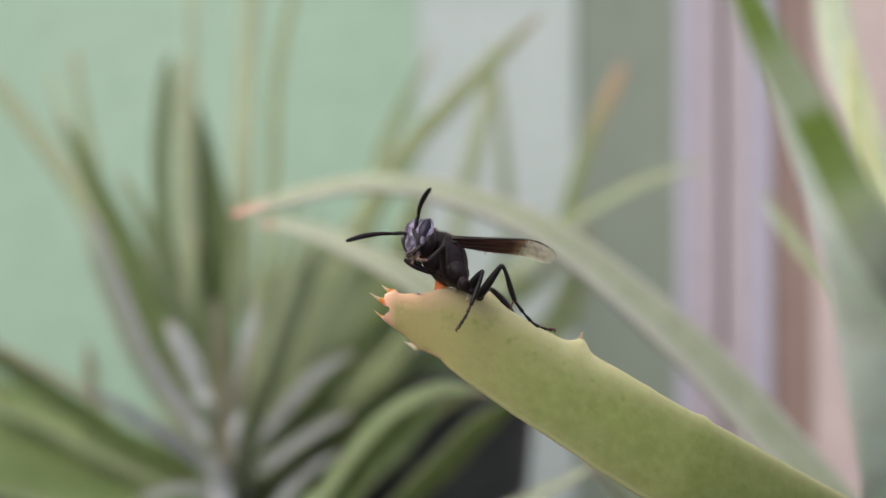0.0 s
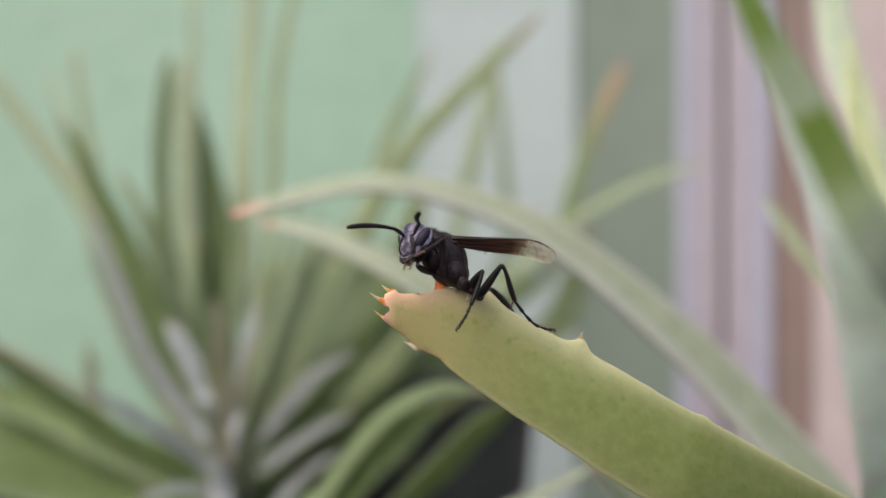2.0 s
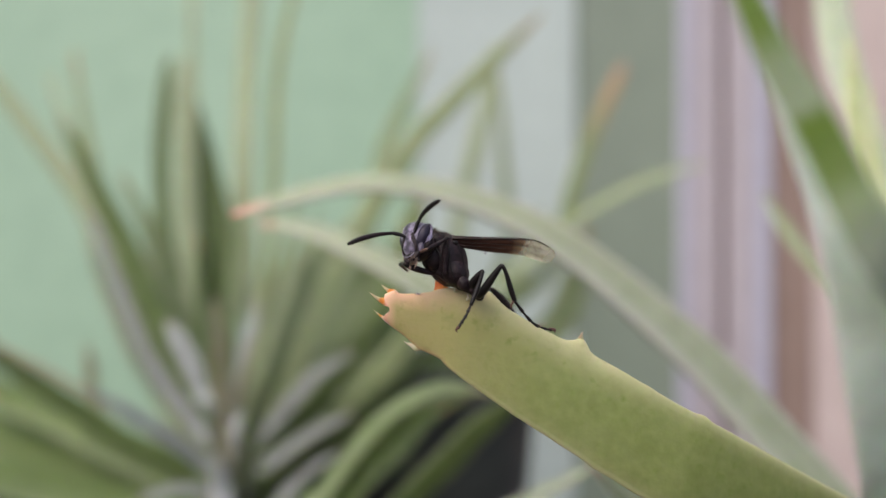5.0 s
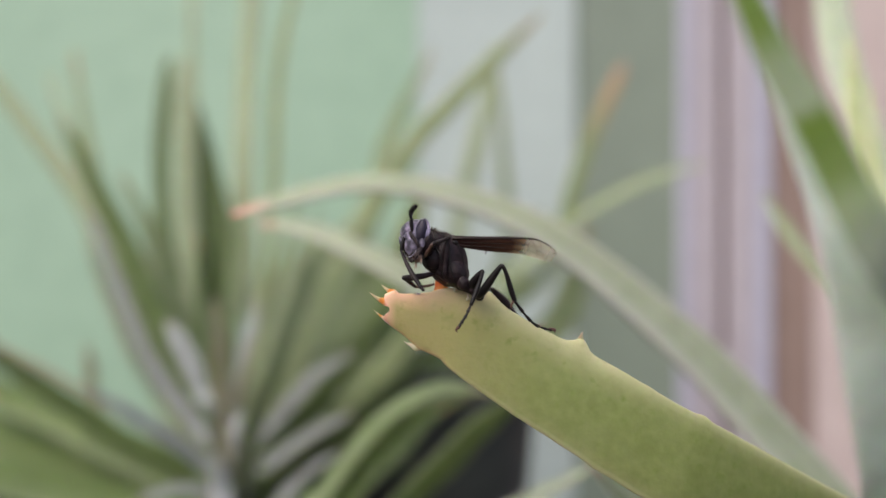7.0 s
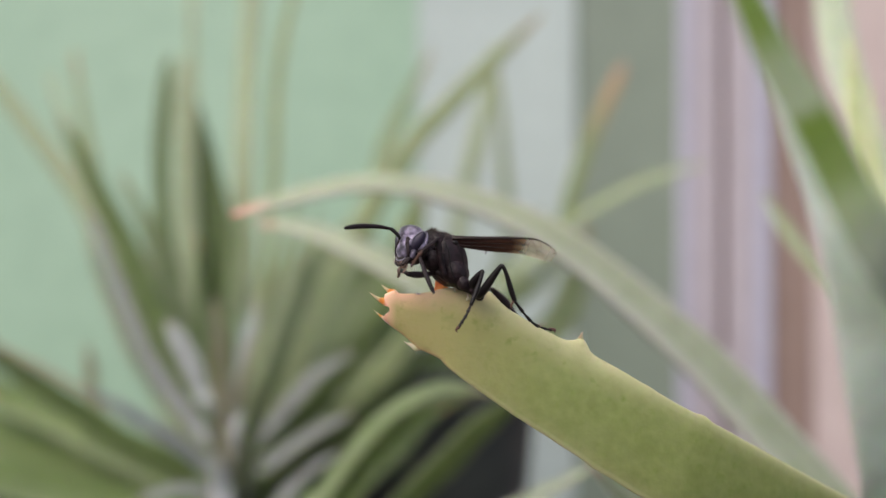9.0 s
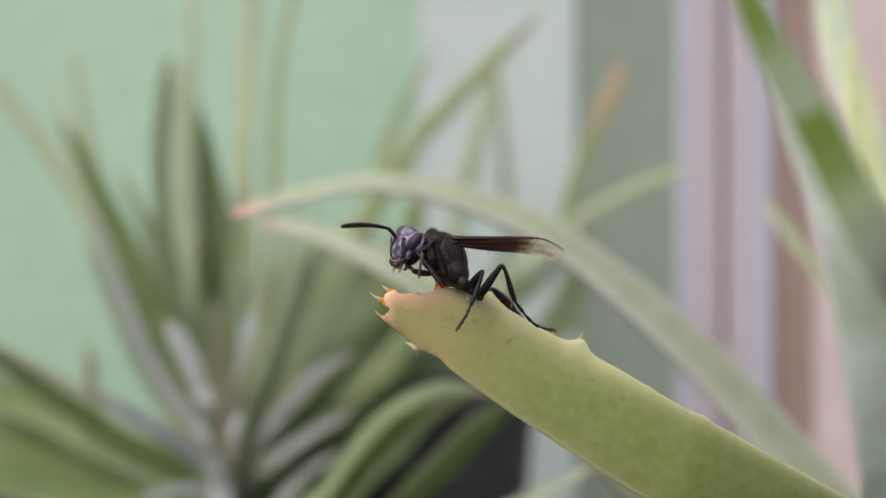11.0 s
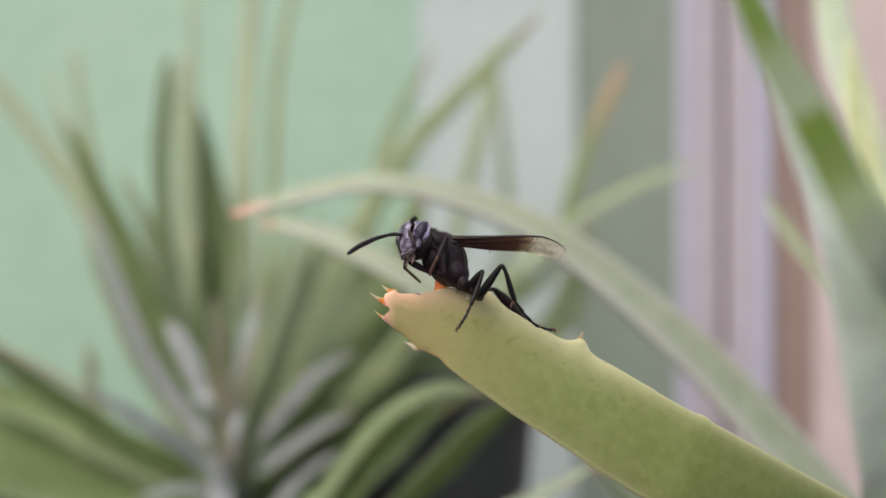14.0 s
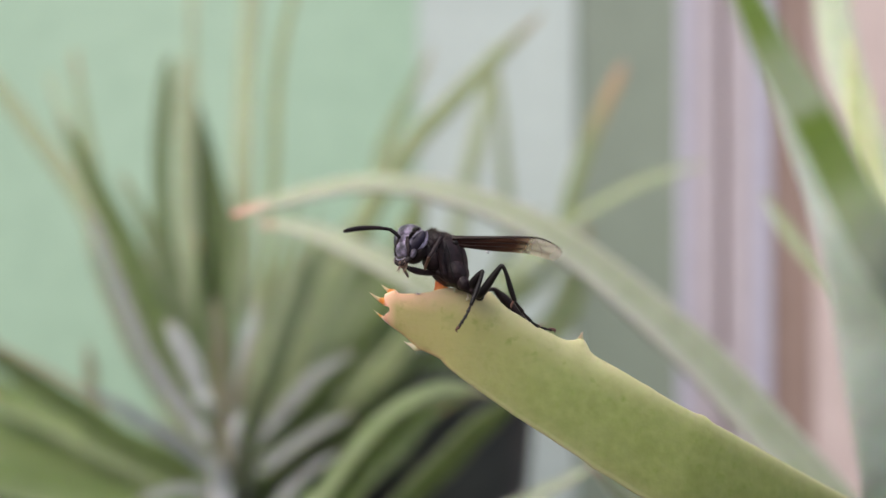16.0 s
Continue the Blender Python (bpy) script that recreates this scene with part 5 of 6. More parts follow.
legs_far = foreleg(0.0034, 0.0026, 0.0026)


def motions():
    walk(wasp_head, [
        (0, pose(-0.00318, -0.00200, 0.00243, -21.7, -22.9, -32.0)), (0.5, pose(-0.00321, -0.00200, 0.00242, -22.2, -15.4, -30.9)),
        (1, pose(-0.00362, -0.00200, 0.00198, -8.1, 5.5, -37.2)), (1.5, pose(-0.00362, -0.00200, 0.00210, -12.0, 4.2, -34.7)),
        (2, pose(-0.00354, -0.00200, 0.00207, -11.8, -3.5, -34.1)), (2.5, pose(-0.00291, -0.00200, 0.00243, -6.2, -27.2, -31.2)),
        (3, pose(-0.00302, -0.00200, 0.00265, -18.4, -19.5, -27.2)), (3.5, pose(-0.00311, -0.00200, 0.00266, -26.2, -16.2, -28.2)),
        (4, pose(-0.00327, -0.00200, 0.00260, -23.6, -13.3, -28.5)), (4.2, pose(-0.00343, -0.00200, 0.00203, -13.2, -6.3, -35.1)),
        (6.3, pose(-0.00307, -0.00200, 0.00230, -12.7, -33.6, -33.6)), (6.6, pose(-0.00306, -0.00200, 0.00230, -6.3, -31.9, -35.1)),
        (7, pose(-0.00336, -0.00200, 0.00235, -6.8, -27.1, -35.3)), (7.5, pose(-0.00336, -0.00200, 0.00249, -7.0, -29.1, -30.2)),
        (8, pose(-0.00355, -0.00200, 0.00252, -11.3, -20.0, -29.5)), (8.5, pose(-0.00368, -0.00200, 0.00239, -14.2, -11.0, -30.0)),
        (9, pose(-0.00394, -0.00200, 0.00181, -10.3, 1.0, -37.5)), (9.2, pose(-0.00412, -0.00200, 0.00189, -10.9, 3.3, -34.8)),
        (11.3, pose(-0.00441, -0.00200, 0.00176, -10.3, 3.7, -36.0)), (11.5, pose(-0.00418, -0.00200, 0.00179, -14.5, 0.1, -34.0)),
        (12, pose(-0.00346, -0.00200, 0.00211, -8.8, -19.9, -23.8)), (12.5, pose(-0.00352, -0.00200, 0.00223, -10.9, -27.5, -31.8)),
        (13, pose(-0.00360, -0.00200, 0.00246, -9.7, -23.8, -28.6)), (13.5, pose(-0.00366, -0.00200, 0.00243, -19.8, -20.3, -30.9)),
        (14, pose(-0.00370, -0.00200, 0.00225, -21.7, -19.0, -28.2)), (14.5, pose(-0.00389, -0.00200, 0.00191, -8.4, -14.1, -32.1)),
        (15, pose(-0.00377, -0.00200, 0.00208, -17.7, -16.5, -30.6)), (15.5, pose(-0.00378, -0.00200, 0.00219, -2.7, -13.1, -29.7)),
        (16, pose(-0.00401, -0.00200, 0.00188, -9.4, 1.1, -34.2)),
    ])
    walk(scape_a, [
        (0, pose(-0.00440, -0.00227, 0.00300, 0.0, -0.3, 180.0)), (0.5, pose(-0.00436, -0.00233, 0.00311, -0.3, -3.0, -167.5)),
        (0.8, pose(-0.00456, -0.00246, 0.00285, -5.7, -23.4, -152.8)), (1, pose(-0.00468, -0.00252, 0.00268, -5.7, -40.2, -164.5)),
        (1.5, pose(-0.00464, -0.00253, 0.00286, -7.6, -33.7, -155.2)), (2, pose(-0.00463, -0.00248, 0.00274, -7.0, -34.0, -157.4)),
        (2.2, pose(-0.00449, -0.00248, 0.00273, 0.0, 33.9, 180.0)), (2.4, pose(-0.00422, -0.00250, 0.00270, 0.0, 70.6, 180.0)),
        (2.5, pose(-0.00416, -0.00251, 0.00270, 0.0, 79.1, 180.0)), (2.6, pose(-0.00417, -0.00250, 0.00275, 0.0, 79.6, 180.0)),
        (2.8, pose(-0.00419, -0.00247, 0.00304, 0.0, 7.6, 180.0)), (3, pose(-0.00419, -0.00244, 0.00323, 0.0, -11.3, 180.0)),
        (3.5, pose(-0.00423, -0.00232, 0.00339, 0.0, -10.2, 180.0)), (4, pose(-0.00437, -0.00237, 0.00335, -0.8, -7.5, -167.2)),
        (4.2, pose(-0.00456, -0.00243, 0.00270, 0.0, -28.0, 180.0)), (4.8, pose(-0.00453, -0.00240, 0.00268, 0.0, -25.1, 180.0)),
        (5.6, pose(-0.00444, -0.00235, 0.00261, 0.0, 42.1, 180.0)), (6.3, pose(-0.00437, -0.00234, 0.00257, 0.0, 69.8, 180.0)),
        (6.6, pose(-0.00436, -0.00241, 0.00251, 0.0, 70.7, 180.0)), (6.8, pose(-0.00450, -0.00241, 0.00257, 0.0, 73.6, 180.0)),
        (7, pose(-0.00464, -0.00241, 0.00263, 0.0, 76.9, 180.0)), (7.2, pose(-0.00463, -0.00244, 0.00267, 0.0, 76.3, 180.0)),
        (7.4, pose(-0.00462, -0.00250, 0.00273, 0.0, 19.4, 180.0)), (7.5, pose(-0.00461, -0.00251, 0.00274, 0.0, 8.9, 180.0)),
        (7.8, pose(-0.00471, -0.00250, 0.00289, 0.0, 4.4, 180.0)), (8, pose(-0.00475, -0.00250, 0.00298, 0.0, 1.1, 180.0)),
        (8.5, pose(-0.00480, -0.00249, 0.00301, 0.0, -9.0, 180.0)), (9, pose(-0.00504, -0.00246, 0.00250, 0.0, -46.2, 180.0)),
        (9.2, pose(-0.00516, -0.00253, 0.00262, 0.0, -50.5, 180.0)), (10.2, pose(-0.00531, -0.00252, 0.00256, -11.6, -40.2, -148.9)),
        (11.3, pose(-0.00547, -0.00251, 0.00249, 0.0, -51.9, 180.0)), (11.5, pose(-0.00522, -0.00248, 0.00255, 0.0, -36.9, 180.0)),
        (11.8, pose(-0.00484, -0.00258, 0.00254, 0.0, -14.9, 180.0)), (12, pose(-0.00461, -0.00265, 0.00253, 0.0, -0.5, 180.0)),
        (12.2, pose(-0.00468, -0.00257, 0.00254, 0.0, 8.2, 180.0)), (12.5, pose(-0.00479, -0.00242, 0.00257, 0.0, 6.9, 180.0)),
        (13, pose(-0.00482, -0.00252, 0.00284, 0.0, 2.2, 180.0)), (13.5, pose(-0.00485, -0.00234, 0.00301, 0.0, -4.1, 180.0)),
        (14, pose(-0.00486, -0.00237, 0.00289, 0.0, -0.2, 180.0)), (14.2, pose(-0.00493, -0.00242, 0.00272, 0.0, 17.5, 180.0)),
        (14.5, pose(-0.00508, -0.00250, 0.00239, 0.0, 13.8, 180.0)), (14.6, pose(-0.00506, -0.00249, 0.00243, 0.0, 6.7, 180.0)),
        (15, pose(-0.00494, -0.00240, 0.00269, 0.0, 3.2, 180.0)), (15.5, pose(-0.00495, -0.00262, 0.00258, 0.0, -0.7, 180.0)),
        (15.8, pose(-0.00505, -0.00256, 0.00257, 0.0, -26.0, 180.0)), (16, pose(-0.00508, -0.00254, 0.00256, 0.0, -40.2, 180.0)),
    ])
    walk(flag_a, [
        (0, pose(0.00139, 0.00000, 0.00000, 2.2, 8.8, 27.4)), (0.5, pose(0.00139, 0.00000, 0.00000, 2.4, 8.2, 14.7)),
        (0.8, pose(0.00139, 0.00000, 0.00000, 6.9, 23.7, 3.7)), (1, pose(0.00139, 0.00000, 0.00000, 17.0, 34.4, 21.2)),
        (1.5, pose(0.00139, 0.00000, 0.00000, 13.2, 32.1, 12.6)), (2, pose(0.00139, 0.00000, 0.00000, 12.7, 31.7, 12.8)),
        (2.2, pose(0.00139, 0.00000, 0.00000, 0.4, 34.7, 44.7)), (2.4, pose(0.00139, 0.00000, 0.00000, 0.0, 24.5, 0.0)),
        (2.5, pose(0.00139, 0.00000, 0.00000, -15.5, 20.8, 20.4)), (2.6, pose(0.00139, 0.00000, 0.00000, -25.5, 24.7, 33.5)),
        (2.8, pose(0.00139, 0.00000, 0.00000, -3.0, -1.0, 38.1)), (3, pose(0.00139, 0.00000, 0.00000, 5.6, 11.4, 27.9)),
        (3.5, pose(0.00139, 0.00000, 0.00000, 3.9, 6.4, 26.7)), (4, pose(0.00139, 0.00000, 0.00000, 3.4, 9.5, 15.2)),
        (4.2, pose(0.00139, 0.00000, 0.00000, 17.3, 29.9, 35.0)), (4.8, pose(0.00139, 0.00000, 0.00000, 16.5, 31.8, 33.8)),
        (5.6, pose(0.00139, 0.00000, 0.00000, -18.7, -0.1, 46.2)), (6.3, pose(0.00139, 0.00000, 0.00000, -30.5, 6.9, 44.6)),
        (6.6, pose(0.00139, 0.00000, 0.00000, -37.6, 0.5, 51.4)), (6.8, pose(0.00139, 0.00000, 0.00000, -24.5, 28.0, 39.0)),
        (7, pose(0.00139, 0.00000, 0.00000, -22.0, 37.8, 34.7)), (7.2, pose(0.00139, 0.00000, 0.00000, -22.2, 35.0, 34.9)),
        (7.4, pose(0.00139, 0.00000, 0.00000, -6.6, -3.6, 32.0)), (7.5, pose(0.00139, 0.00000, 0.00000, -0.0, 8.8, 30.0)),
        (7.8, pose(0.00139, 0.00000, 0.00000, 0.3, 5.5, 32.5)), (8, pose(0.00139, 0.00000, 0.00000, 0.9, 4.5, 30.7)),
        (8.5, pose(0.00139, 0.00000, 0.00000, 5.1, 8.6, 32.4)), (9, pose(0.00139, 0.00000, 0.00000, 27.7, 38.3, 40.1)),
        (9.2, pose(0.00139, 0.00000, 0.00000, 31.1, 39.4, 42.9)), (10.2, pose(0.00139, 0.00000, 0.00000, 19.9, 42.5, 15.1)),
        (11.3, pose(0.00139, 0.00000, 0.00000, 33.3, 39.8, 45.0)), (11.5, pose(0.00139, 0.00000, 0.00000, 24.0, 33.4, 40.5)),
        (11.8, pose(0.00139, 0.00000, 0.00000, 13.2, 30.3, 33.1)), (12, pose(0.00139, 0.00000, 0.00000, 7.2, 23.6, 32.8)),
        (12.2, pose(0.00139, 0.00000, 0.00000, 5.9, 24.8, 37.7)), (12.5, pose(0.00139, 0.00000, 0.00000, 3.2, 17.8, 31.9)),
        (13, pose(0.00139, 0.00000, 0.00000, 3.8, 15.6, 31.5)), (13.5, pose(0.00139, 0.00000, 0.00000, 5.6, 16.4, 30.8)),
        (14, pose(0.00139, 0.00000, 0.00000, 7.2, 22.2, 35.1)), (14.2, pose(0.00139, 0.00000, 0.00000, 4.4, 30.4, 35.0)),
        (14.5, pose(0.00139, 0.00000, 0.00000, 6.8, 30.5, 41.7)), (14.6, pose(0.00139, 0.00000, 0.00000, 4.9, 20.1, 39.3)),
        (15, pose(0.00139, 0.00000, 0.00000, 3.7, 15.5, 33.4)), (15.5, pose(0.00139, 0.00000, 0.00000, 4.9, 14.6, 35.8)),
        (15.8, pose(0.00139, 0.00000, 0.00000, 19.7, 27.6, 42.1)), (16, pose(0.00139, 0.00000, 0.00000, 25.3, 36.1, 39.9)),
    ])
    walk(scape_b, [
        (0, pose(-0.00347, -0.00286, 0.00347, 1.6, -79.1, -0.0)), (0.5, pose(-0.00337, -0.00292, 0.00343, 1.4, -81.5, -0.0)),
        (0.7, pose(-0.00347, -0.00305, 0.00314, 60.7, -61.4, -60.0)), (1, pose(-0.00373, -0.00324, 0.00257, 45.3, -45.1, -43.0)),
        (1.5, pose(-0.00366, -0.00320, 0.00277, 24.0, -54.7, -20.7)), (2, pose(-0.00365, -0.00315, 0.00281, 2.9, -66.5, -0.0)),
        (2.2, pose(-0.00351, -0.00311, 0.00298, 1.1, -84.7, -0.0)), (2.5, pose(-0.00326, -0.00306, 0.00324, 179.8, -82.7, -180.0)),
        (3, pose(-0.00319, -0.00296, 0.00363, 1.7, -78.8, -0.0)), (3.5, pose(-0.00322, -0.00286, 0.00373, 2.1, -74.3, -0.0)),
        (4, pose(-0.00335, -0.00292, 0.00362, 2.5, -70.5, -0.0)), (4.2, pose(-0.00359, -0.00311, 0.00283, 46.4, -46.7, -44.3)),
        (5.2, pose(-0.00356, -0.00301, 0.00304, 2.1, -74.1, -0.0)), (5.7333, pose(-0.00355, -0.00295, 0.00314, 15.1, -14.3, -6.7)),
        (6.3, pose(-0.00355, -0.00289, 0.00323, 24.8, 45.4, -0.0)), (6.6, pose(-0.00353, -0.00299, 0.00314, 25.3, 46.4, -0.0)),
        (6.7, pose(-0.00359, -0.00300, 0.00315, 36.6, -14.8, -31.2)), (6.8, pose(-0.00365, -0.00301, 0.00316, 101.2, -47.6, -103.7)),
        (7, pose(-0.00377, -0.00302, 0.00318, 180.0, -84.0, -180.0)), (7.5, pose(-0.00371, -0.00304, 0.00332, -179.5, -89.3, -180.0)),
        (8, pose(-0.00378, -0.00305, 0.00339, 1.7, -78.7, -0.0)), (8.5, pose(-0.00379, -0.00308, 0.00324, 49.8, -63.2, -48.5)),
        (8.6, pose(-0.00381, -0.00309, 0.00316, 61.7, -40.6, -60.9)), (8.8, pose(-0.00398, -0.00315, 0.00275, 19.7, -41.8, -15.1)),
        (8.9, pose(-0.00403, -0.00317, 0.00262, 21.3, 6.3, -10.2)), (9, pose(-0.00409, -0.00319, 0.00248, 30.0, 53.9, -0.0)),
        (9.2, pose(-0.00418, -0.00321, 0.00255, 21.2, 37.5, -0.0)), (10.2, pose(-0.00433, -0.00321, 0.00249, 25.1, 45.9, -0.0)),
        (11.3, pose(-0.00450, -0.00321, 0.00241, 27.0, 49.3, -0.0)), (11.5, pose(-0.00423, -0.00315, 0.00255, 31.0, 55.2, -0.0)),
        (11.6, pose(-0.00416, -0.00314, 0.00259, 32.5, 57.1, -0.0)), (11.7, pose(-0.00398, -0.00313, 0.00270, 40.8, 11.5, -33.2)),
        (11.8, pose(-0.00381, -0.00311, 0.00281, 73.6, -21.5, -74.6)), (12, pose(-0.00358, -0.00310, 0.00293, 87.5, -31.6, -89.9)),
        (12.2, pose(-0.00369, -0.00307, 0.00300, 0.6, -89.5, -0.0)), (12.5, pose(-0.00389, -0.00298, 0.00312, 0.7, -88.7, -0.0)),
        (13, pose(-0.00386, -0.00305, 0.00332, 1.2, -83.9, -0.0)), (13.5, pose(-0.00389, -0.00292, 0.00343, 2.0, -75.8, -0.0)),
        (14, pose(-0.00386, -0.00291, 0.00328, 78.1, -26.4, -79.6)), (14.5, pose(-0.00409, -0.00312, 0.00269, 83.8, 13.9, -89.6)),
        (14.7, pose(-0.00404, -0.00307, 0.00281, 85.0, 19.2, -91.9)), (15, pose(-0.00395, -0.00298, 0.00303, 85.2, -12.0, -88.6)),
        (15.5, pose(-0.00394, -0.00320, 0.00285, 0.7, -88.4, -0.0)), (15.8, pose(-0.00404, -0.00320, 0.00265, 71.3, -37.1, -71.6)),
        (16, pose(-0.00410, -0.00321, 0.00253, 62.7, -28.8, -62.0)),
    ])
    walk(flag_b, [
        (0, pose(0.00139, 0.00000, 0.00000, -0.4, 7.6, -58.3)), (0.5, pose(0.00139, 0.00000, 0.00000, -3.6, 10.3, -67.3)),
        (0.7, pose(0.00139, 0.00000, 0.00000, 0.3, 6.4, -52.3)), (1, pose(0.00139, 0.00000, 0.00000, 21.1, -7.8, -55.1)),
        (1.5, pose(0.00139, 0.00000, 0.00000, 20.6, -3.4, -67.2)), (2, pose(0.00139, 0.00000, 0.00000, 17.9, -5.2, -80.9)),
        (2.2, pose(0.00139, 0.00000, 0.00000, -3.1, 5.0, -72.5)), (2.5, pose(0.00139, 0.00000, 0.00000, -15.2, 16.4, -63.1)),
        (3, pose(0.00139, 0.00000, 0.00000, -2.0, 11.3, -59.2)), (3.5, pose(0.00139, 0.00000, 0.00000, 2.1, 7.7, -58.2)),
        (4, pose(0.00139, 0.00000, 0.00000, 6.0, 3.8, -59.8)), (4.2, pose(0.00139, 0.00000, 0.00000, -6.3, 26.4, -50.2)),
        (5.2, pose(0.00139, 0.00000, 0.00000, 2.8, 6.5, -59.2)), (5.7333, pose(0.00139, 0.00000, 0.00000, 48.1, -11.9, -52.5)),
        (6.3, pose(0.00139, 0.00000, 0.00000, 97.2, -29.3, -62.1)), (6.6, pose(0.00139, 0.00000, 0.00000, 95.5, -32.3, -60.8)),
        (6.7, pose(0.00139, 0.00000, 0.00000, 35.2, -13.2, -40.4)), (6.8, pose(0.00139, 0.00000, 0.00000, -17.0, 13.1, -45.5)),
        (7, pose(0.00139, 0.00000, 0.00000, -14.4, 8.7, -78.7)), (7.5, pose(0.00139, 0.00000, 0.00000, -13.0, 14.2, -74.3)),
        (8, pose(0.00139, 0.00000, 0.00000, 0.0, 6.7, -70.3)), (8.5, pose(0.00139, 0.00000, 0.00000, 6.8, 1.1, -61.7)),
        (8.6, pose(0.00139, 0.00000, 0.00000, 13.3, -6.6, -43.3)), (8.8, pose(0.00139, 0.00000, 0.00000, 16.8, 15.4, -62.4)),
        (9, pose(0.00139, 0.00000, 0.00000, 75.3, -1.4, -30.1)), (9.2, pose(0.00139, 0.00000, 0.00000, 85.5, -9.5, -53.4)),
        (10.2, pose(0.00139, 0.00000, 0.00000, 82.1, -3.8, -41.3)), (11.3, pose(0.00139, 0.00000, 0.00000, 47.7, -5.9, -21.4)),
        (11.5, pose(0.00139, 0.00000, 0.00000, 120.4, 4.5, -47.8)), (11.6, pose(0.00139, 0.00000, 0.00000, 129.0, -1.5, -55.0)),
        (11.7, pose(0.00139, 0.00000, 0.00000, 68.8, -14.9, -38.0)), (11.8, pose(0.00139, 0.00000, 0.00000, 7.3, -6.6, -17.9)),
        (12, pose(0.00139, 0.00000, 0.00000, -6.6, 8.0, -23.0)), (12.2, pose(0.00139, 0.00000, 0.00000, -11.7, 10.2, -84.4)),
        (12.5, pose(0.00139, 0.00000, 0.00000, -11.4, 10.2, -86.2)), (13, pose(0.00139, 0.00000, 0.00000, -4.1, 6.3, -82.9)),
        (13.5, pose(0.00139, 0.00000, 0.00000, 5.3, 2.8, -85.1)), (14, pose(0.00139, 0.00000, 0.00000, 2.9, -1.9, -21.5)),
        (14.5, pose(0.00139, 0.00000, 0.00000, -1.0, 1.1, 27.4)), (14.7, pose(0.00139, 0.00000, 0.00000, -1.7, 3.5, 32.8)),
        (15, pose(0.00139, 0.00000, 0.00000, -2.3, 3.2, -3.4)), (15.2667, pose(0.00139, 0.00000, 0.00000, -4.8, 6.4, -44.5)),
        (15.5, pose(0.00139, 0.00000, 0.00000, -8.7, 7.1, -85.8)), (15.8, pose(0.00139, 0.00000, 0.00000, 5.4, -1.0, -38.3)),
        (16, pose(0.00139, 0.00000, 0.00000, 13.9, -7.8, -33.1)),
    ])
    walk(legs_near[0], [
        (0, pose(-0.00048, -0.00250, -0.00130, 67.7, -50.4, -92.7)), (0.5, pose(-0.00048, -0.00250, -0.00130, 67.9, -53.0, -92.8)),
        (1, pose(-0.00048, -0.00250, -0.00130, 69.2, -66.1, -94.2)), (1.5, pose(-0.00048, -0.00250, -0.00130, 38.0, -70.8, -61.4)),
        (2, pose(-0.00048, -0.00250, -0.00130, 71.0, -73.4, -95.9)), (2.5, pose(-0.00048, -0.00250, -0.00130, 67.4, -44.3, -92.4)),
        (3, pose(-0.00048, -0.00250, -0.00130, -23.5, -81.6, -0.0)), (3.5, pose(-0.00048, -0.00250, -0.00130, -23.8, -83.7, -0.0)),
        (4, pose(-0.00048, -0.00250, -0.00130, 68.2, -57.3, -93.1)), (4.2, pose(-0.00048, -0.00250, -0.00130, -23.5, -81.8, -0.0)),
        (5.2, pose(-0.00048, -0.00250, -0.00130, 36.2, -81.6, -60.2)), (6.3, pose(-0.00048, -0.00250, -0.00130, 52.2, -44.4, -75.2)),
        (6.6, pose(-0.00048, -0.00250, -0.00130, 59.5, -24.7, -83.0)), (6.8, pose(-0.00048, -0.00250, -0.00130, 60.4, -44.3, -84.4)),
        (7, pose(-0.00048, -0.00250, -0.00130, -23.7, -83.5, -0.0)), (7.5, pose(-0.00048, -0.00250, -0.00130, 42.4, -73.5, -66.1)),
        (8, pose(-0.00048, -0.00250, -0.00130, -24.1, -85.9, -0.0)), (8.5, pose(-0.00048, -0.00250, -0.00130, -23.8, -83.7, -0.0)),
        (8.8, pose(-0.00048, -0.00250, -0.00130, -23.4, -81.4, -0.0)), (9, pose(-0.00048, -0.00250, -0.00130, 115.0, -77.1, -141.1)),
        (9.2, pose(-0.00048, -0.00250, -0.00130, 62.7, -38.9, -87.0)), (10.2, pose(-0.00048, -0.00250, -0.00130, 68.2, -57.3, -93.1)),
        (11.3, pose(-0.00048, -0.00250, -0.00130, 152.8, -73.0, -180.0)), (11.5, pose(-0.00048, -0.00250, -0.00130, 99.5, -76.9, -125.3)),
        (11.8, pose(-0.00048, -0.00250, -0.00130, 68.2, -57.3, -93.1)), (12, pose(-0.00048, -0.00250, -0.00130, 72.4, -57.3, -97.7)),
        (12.5, pose(-0.00048, -0.00250, -0.00130, 42.4, -73.5, -66.1)), (13, pose(-0.00048, -0.00250, -0.00130, -23.5, -81.6, -0.0)),
        (13.5, pose(-0.00048, -0.00250, -0.00130, -24.3, -87.5, -0.0)), (14, pose(-0.00048, -0.00250, -0.00130, -24.3, -87.5, -0.0)),
        (14.5, pose(-0.00048, -0.00250, -0.00130, 76.5, -81.5, -101.5)), (15, pose(-0.00048, -0.00250, -0.00130, 65.4, -54.4, -90.1)),
        (15.5, pose(-0.00048, -0.00250, -0.00130, 65.4, -81.5, -90.1)), (16, pose(-0.00048, -0.00250, -0.00130, 109.7, -81.8, -135.2)),
    ])
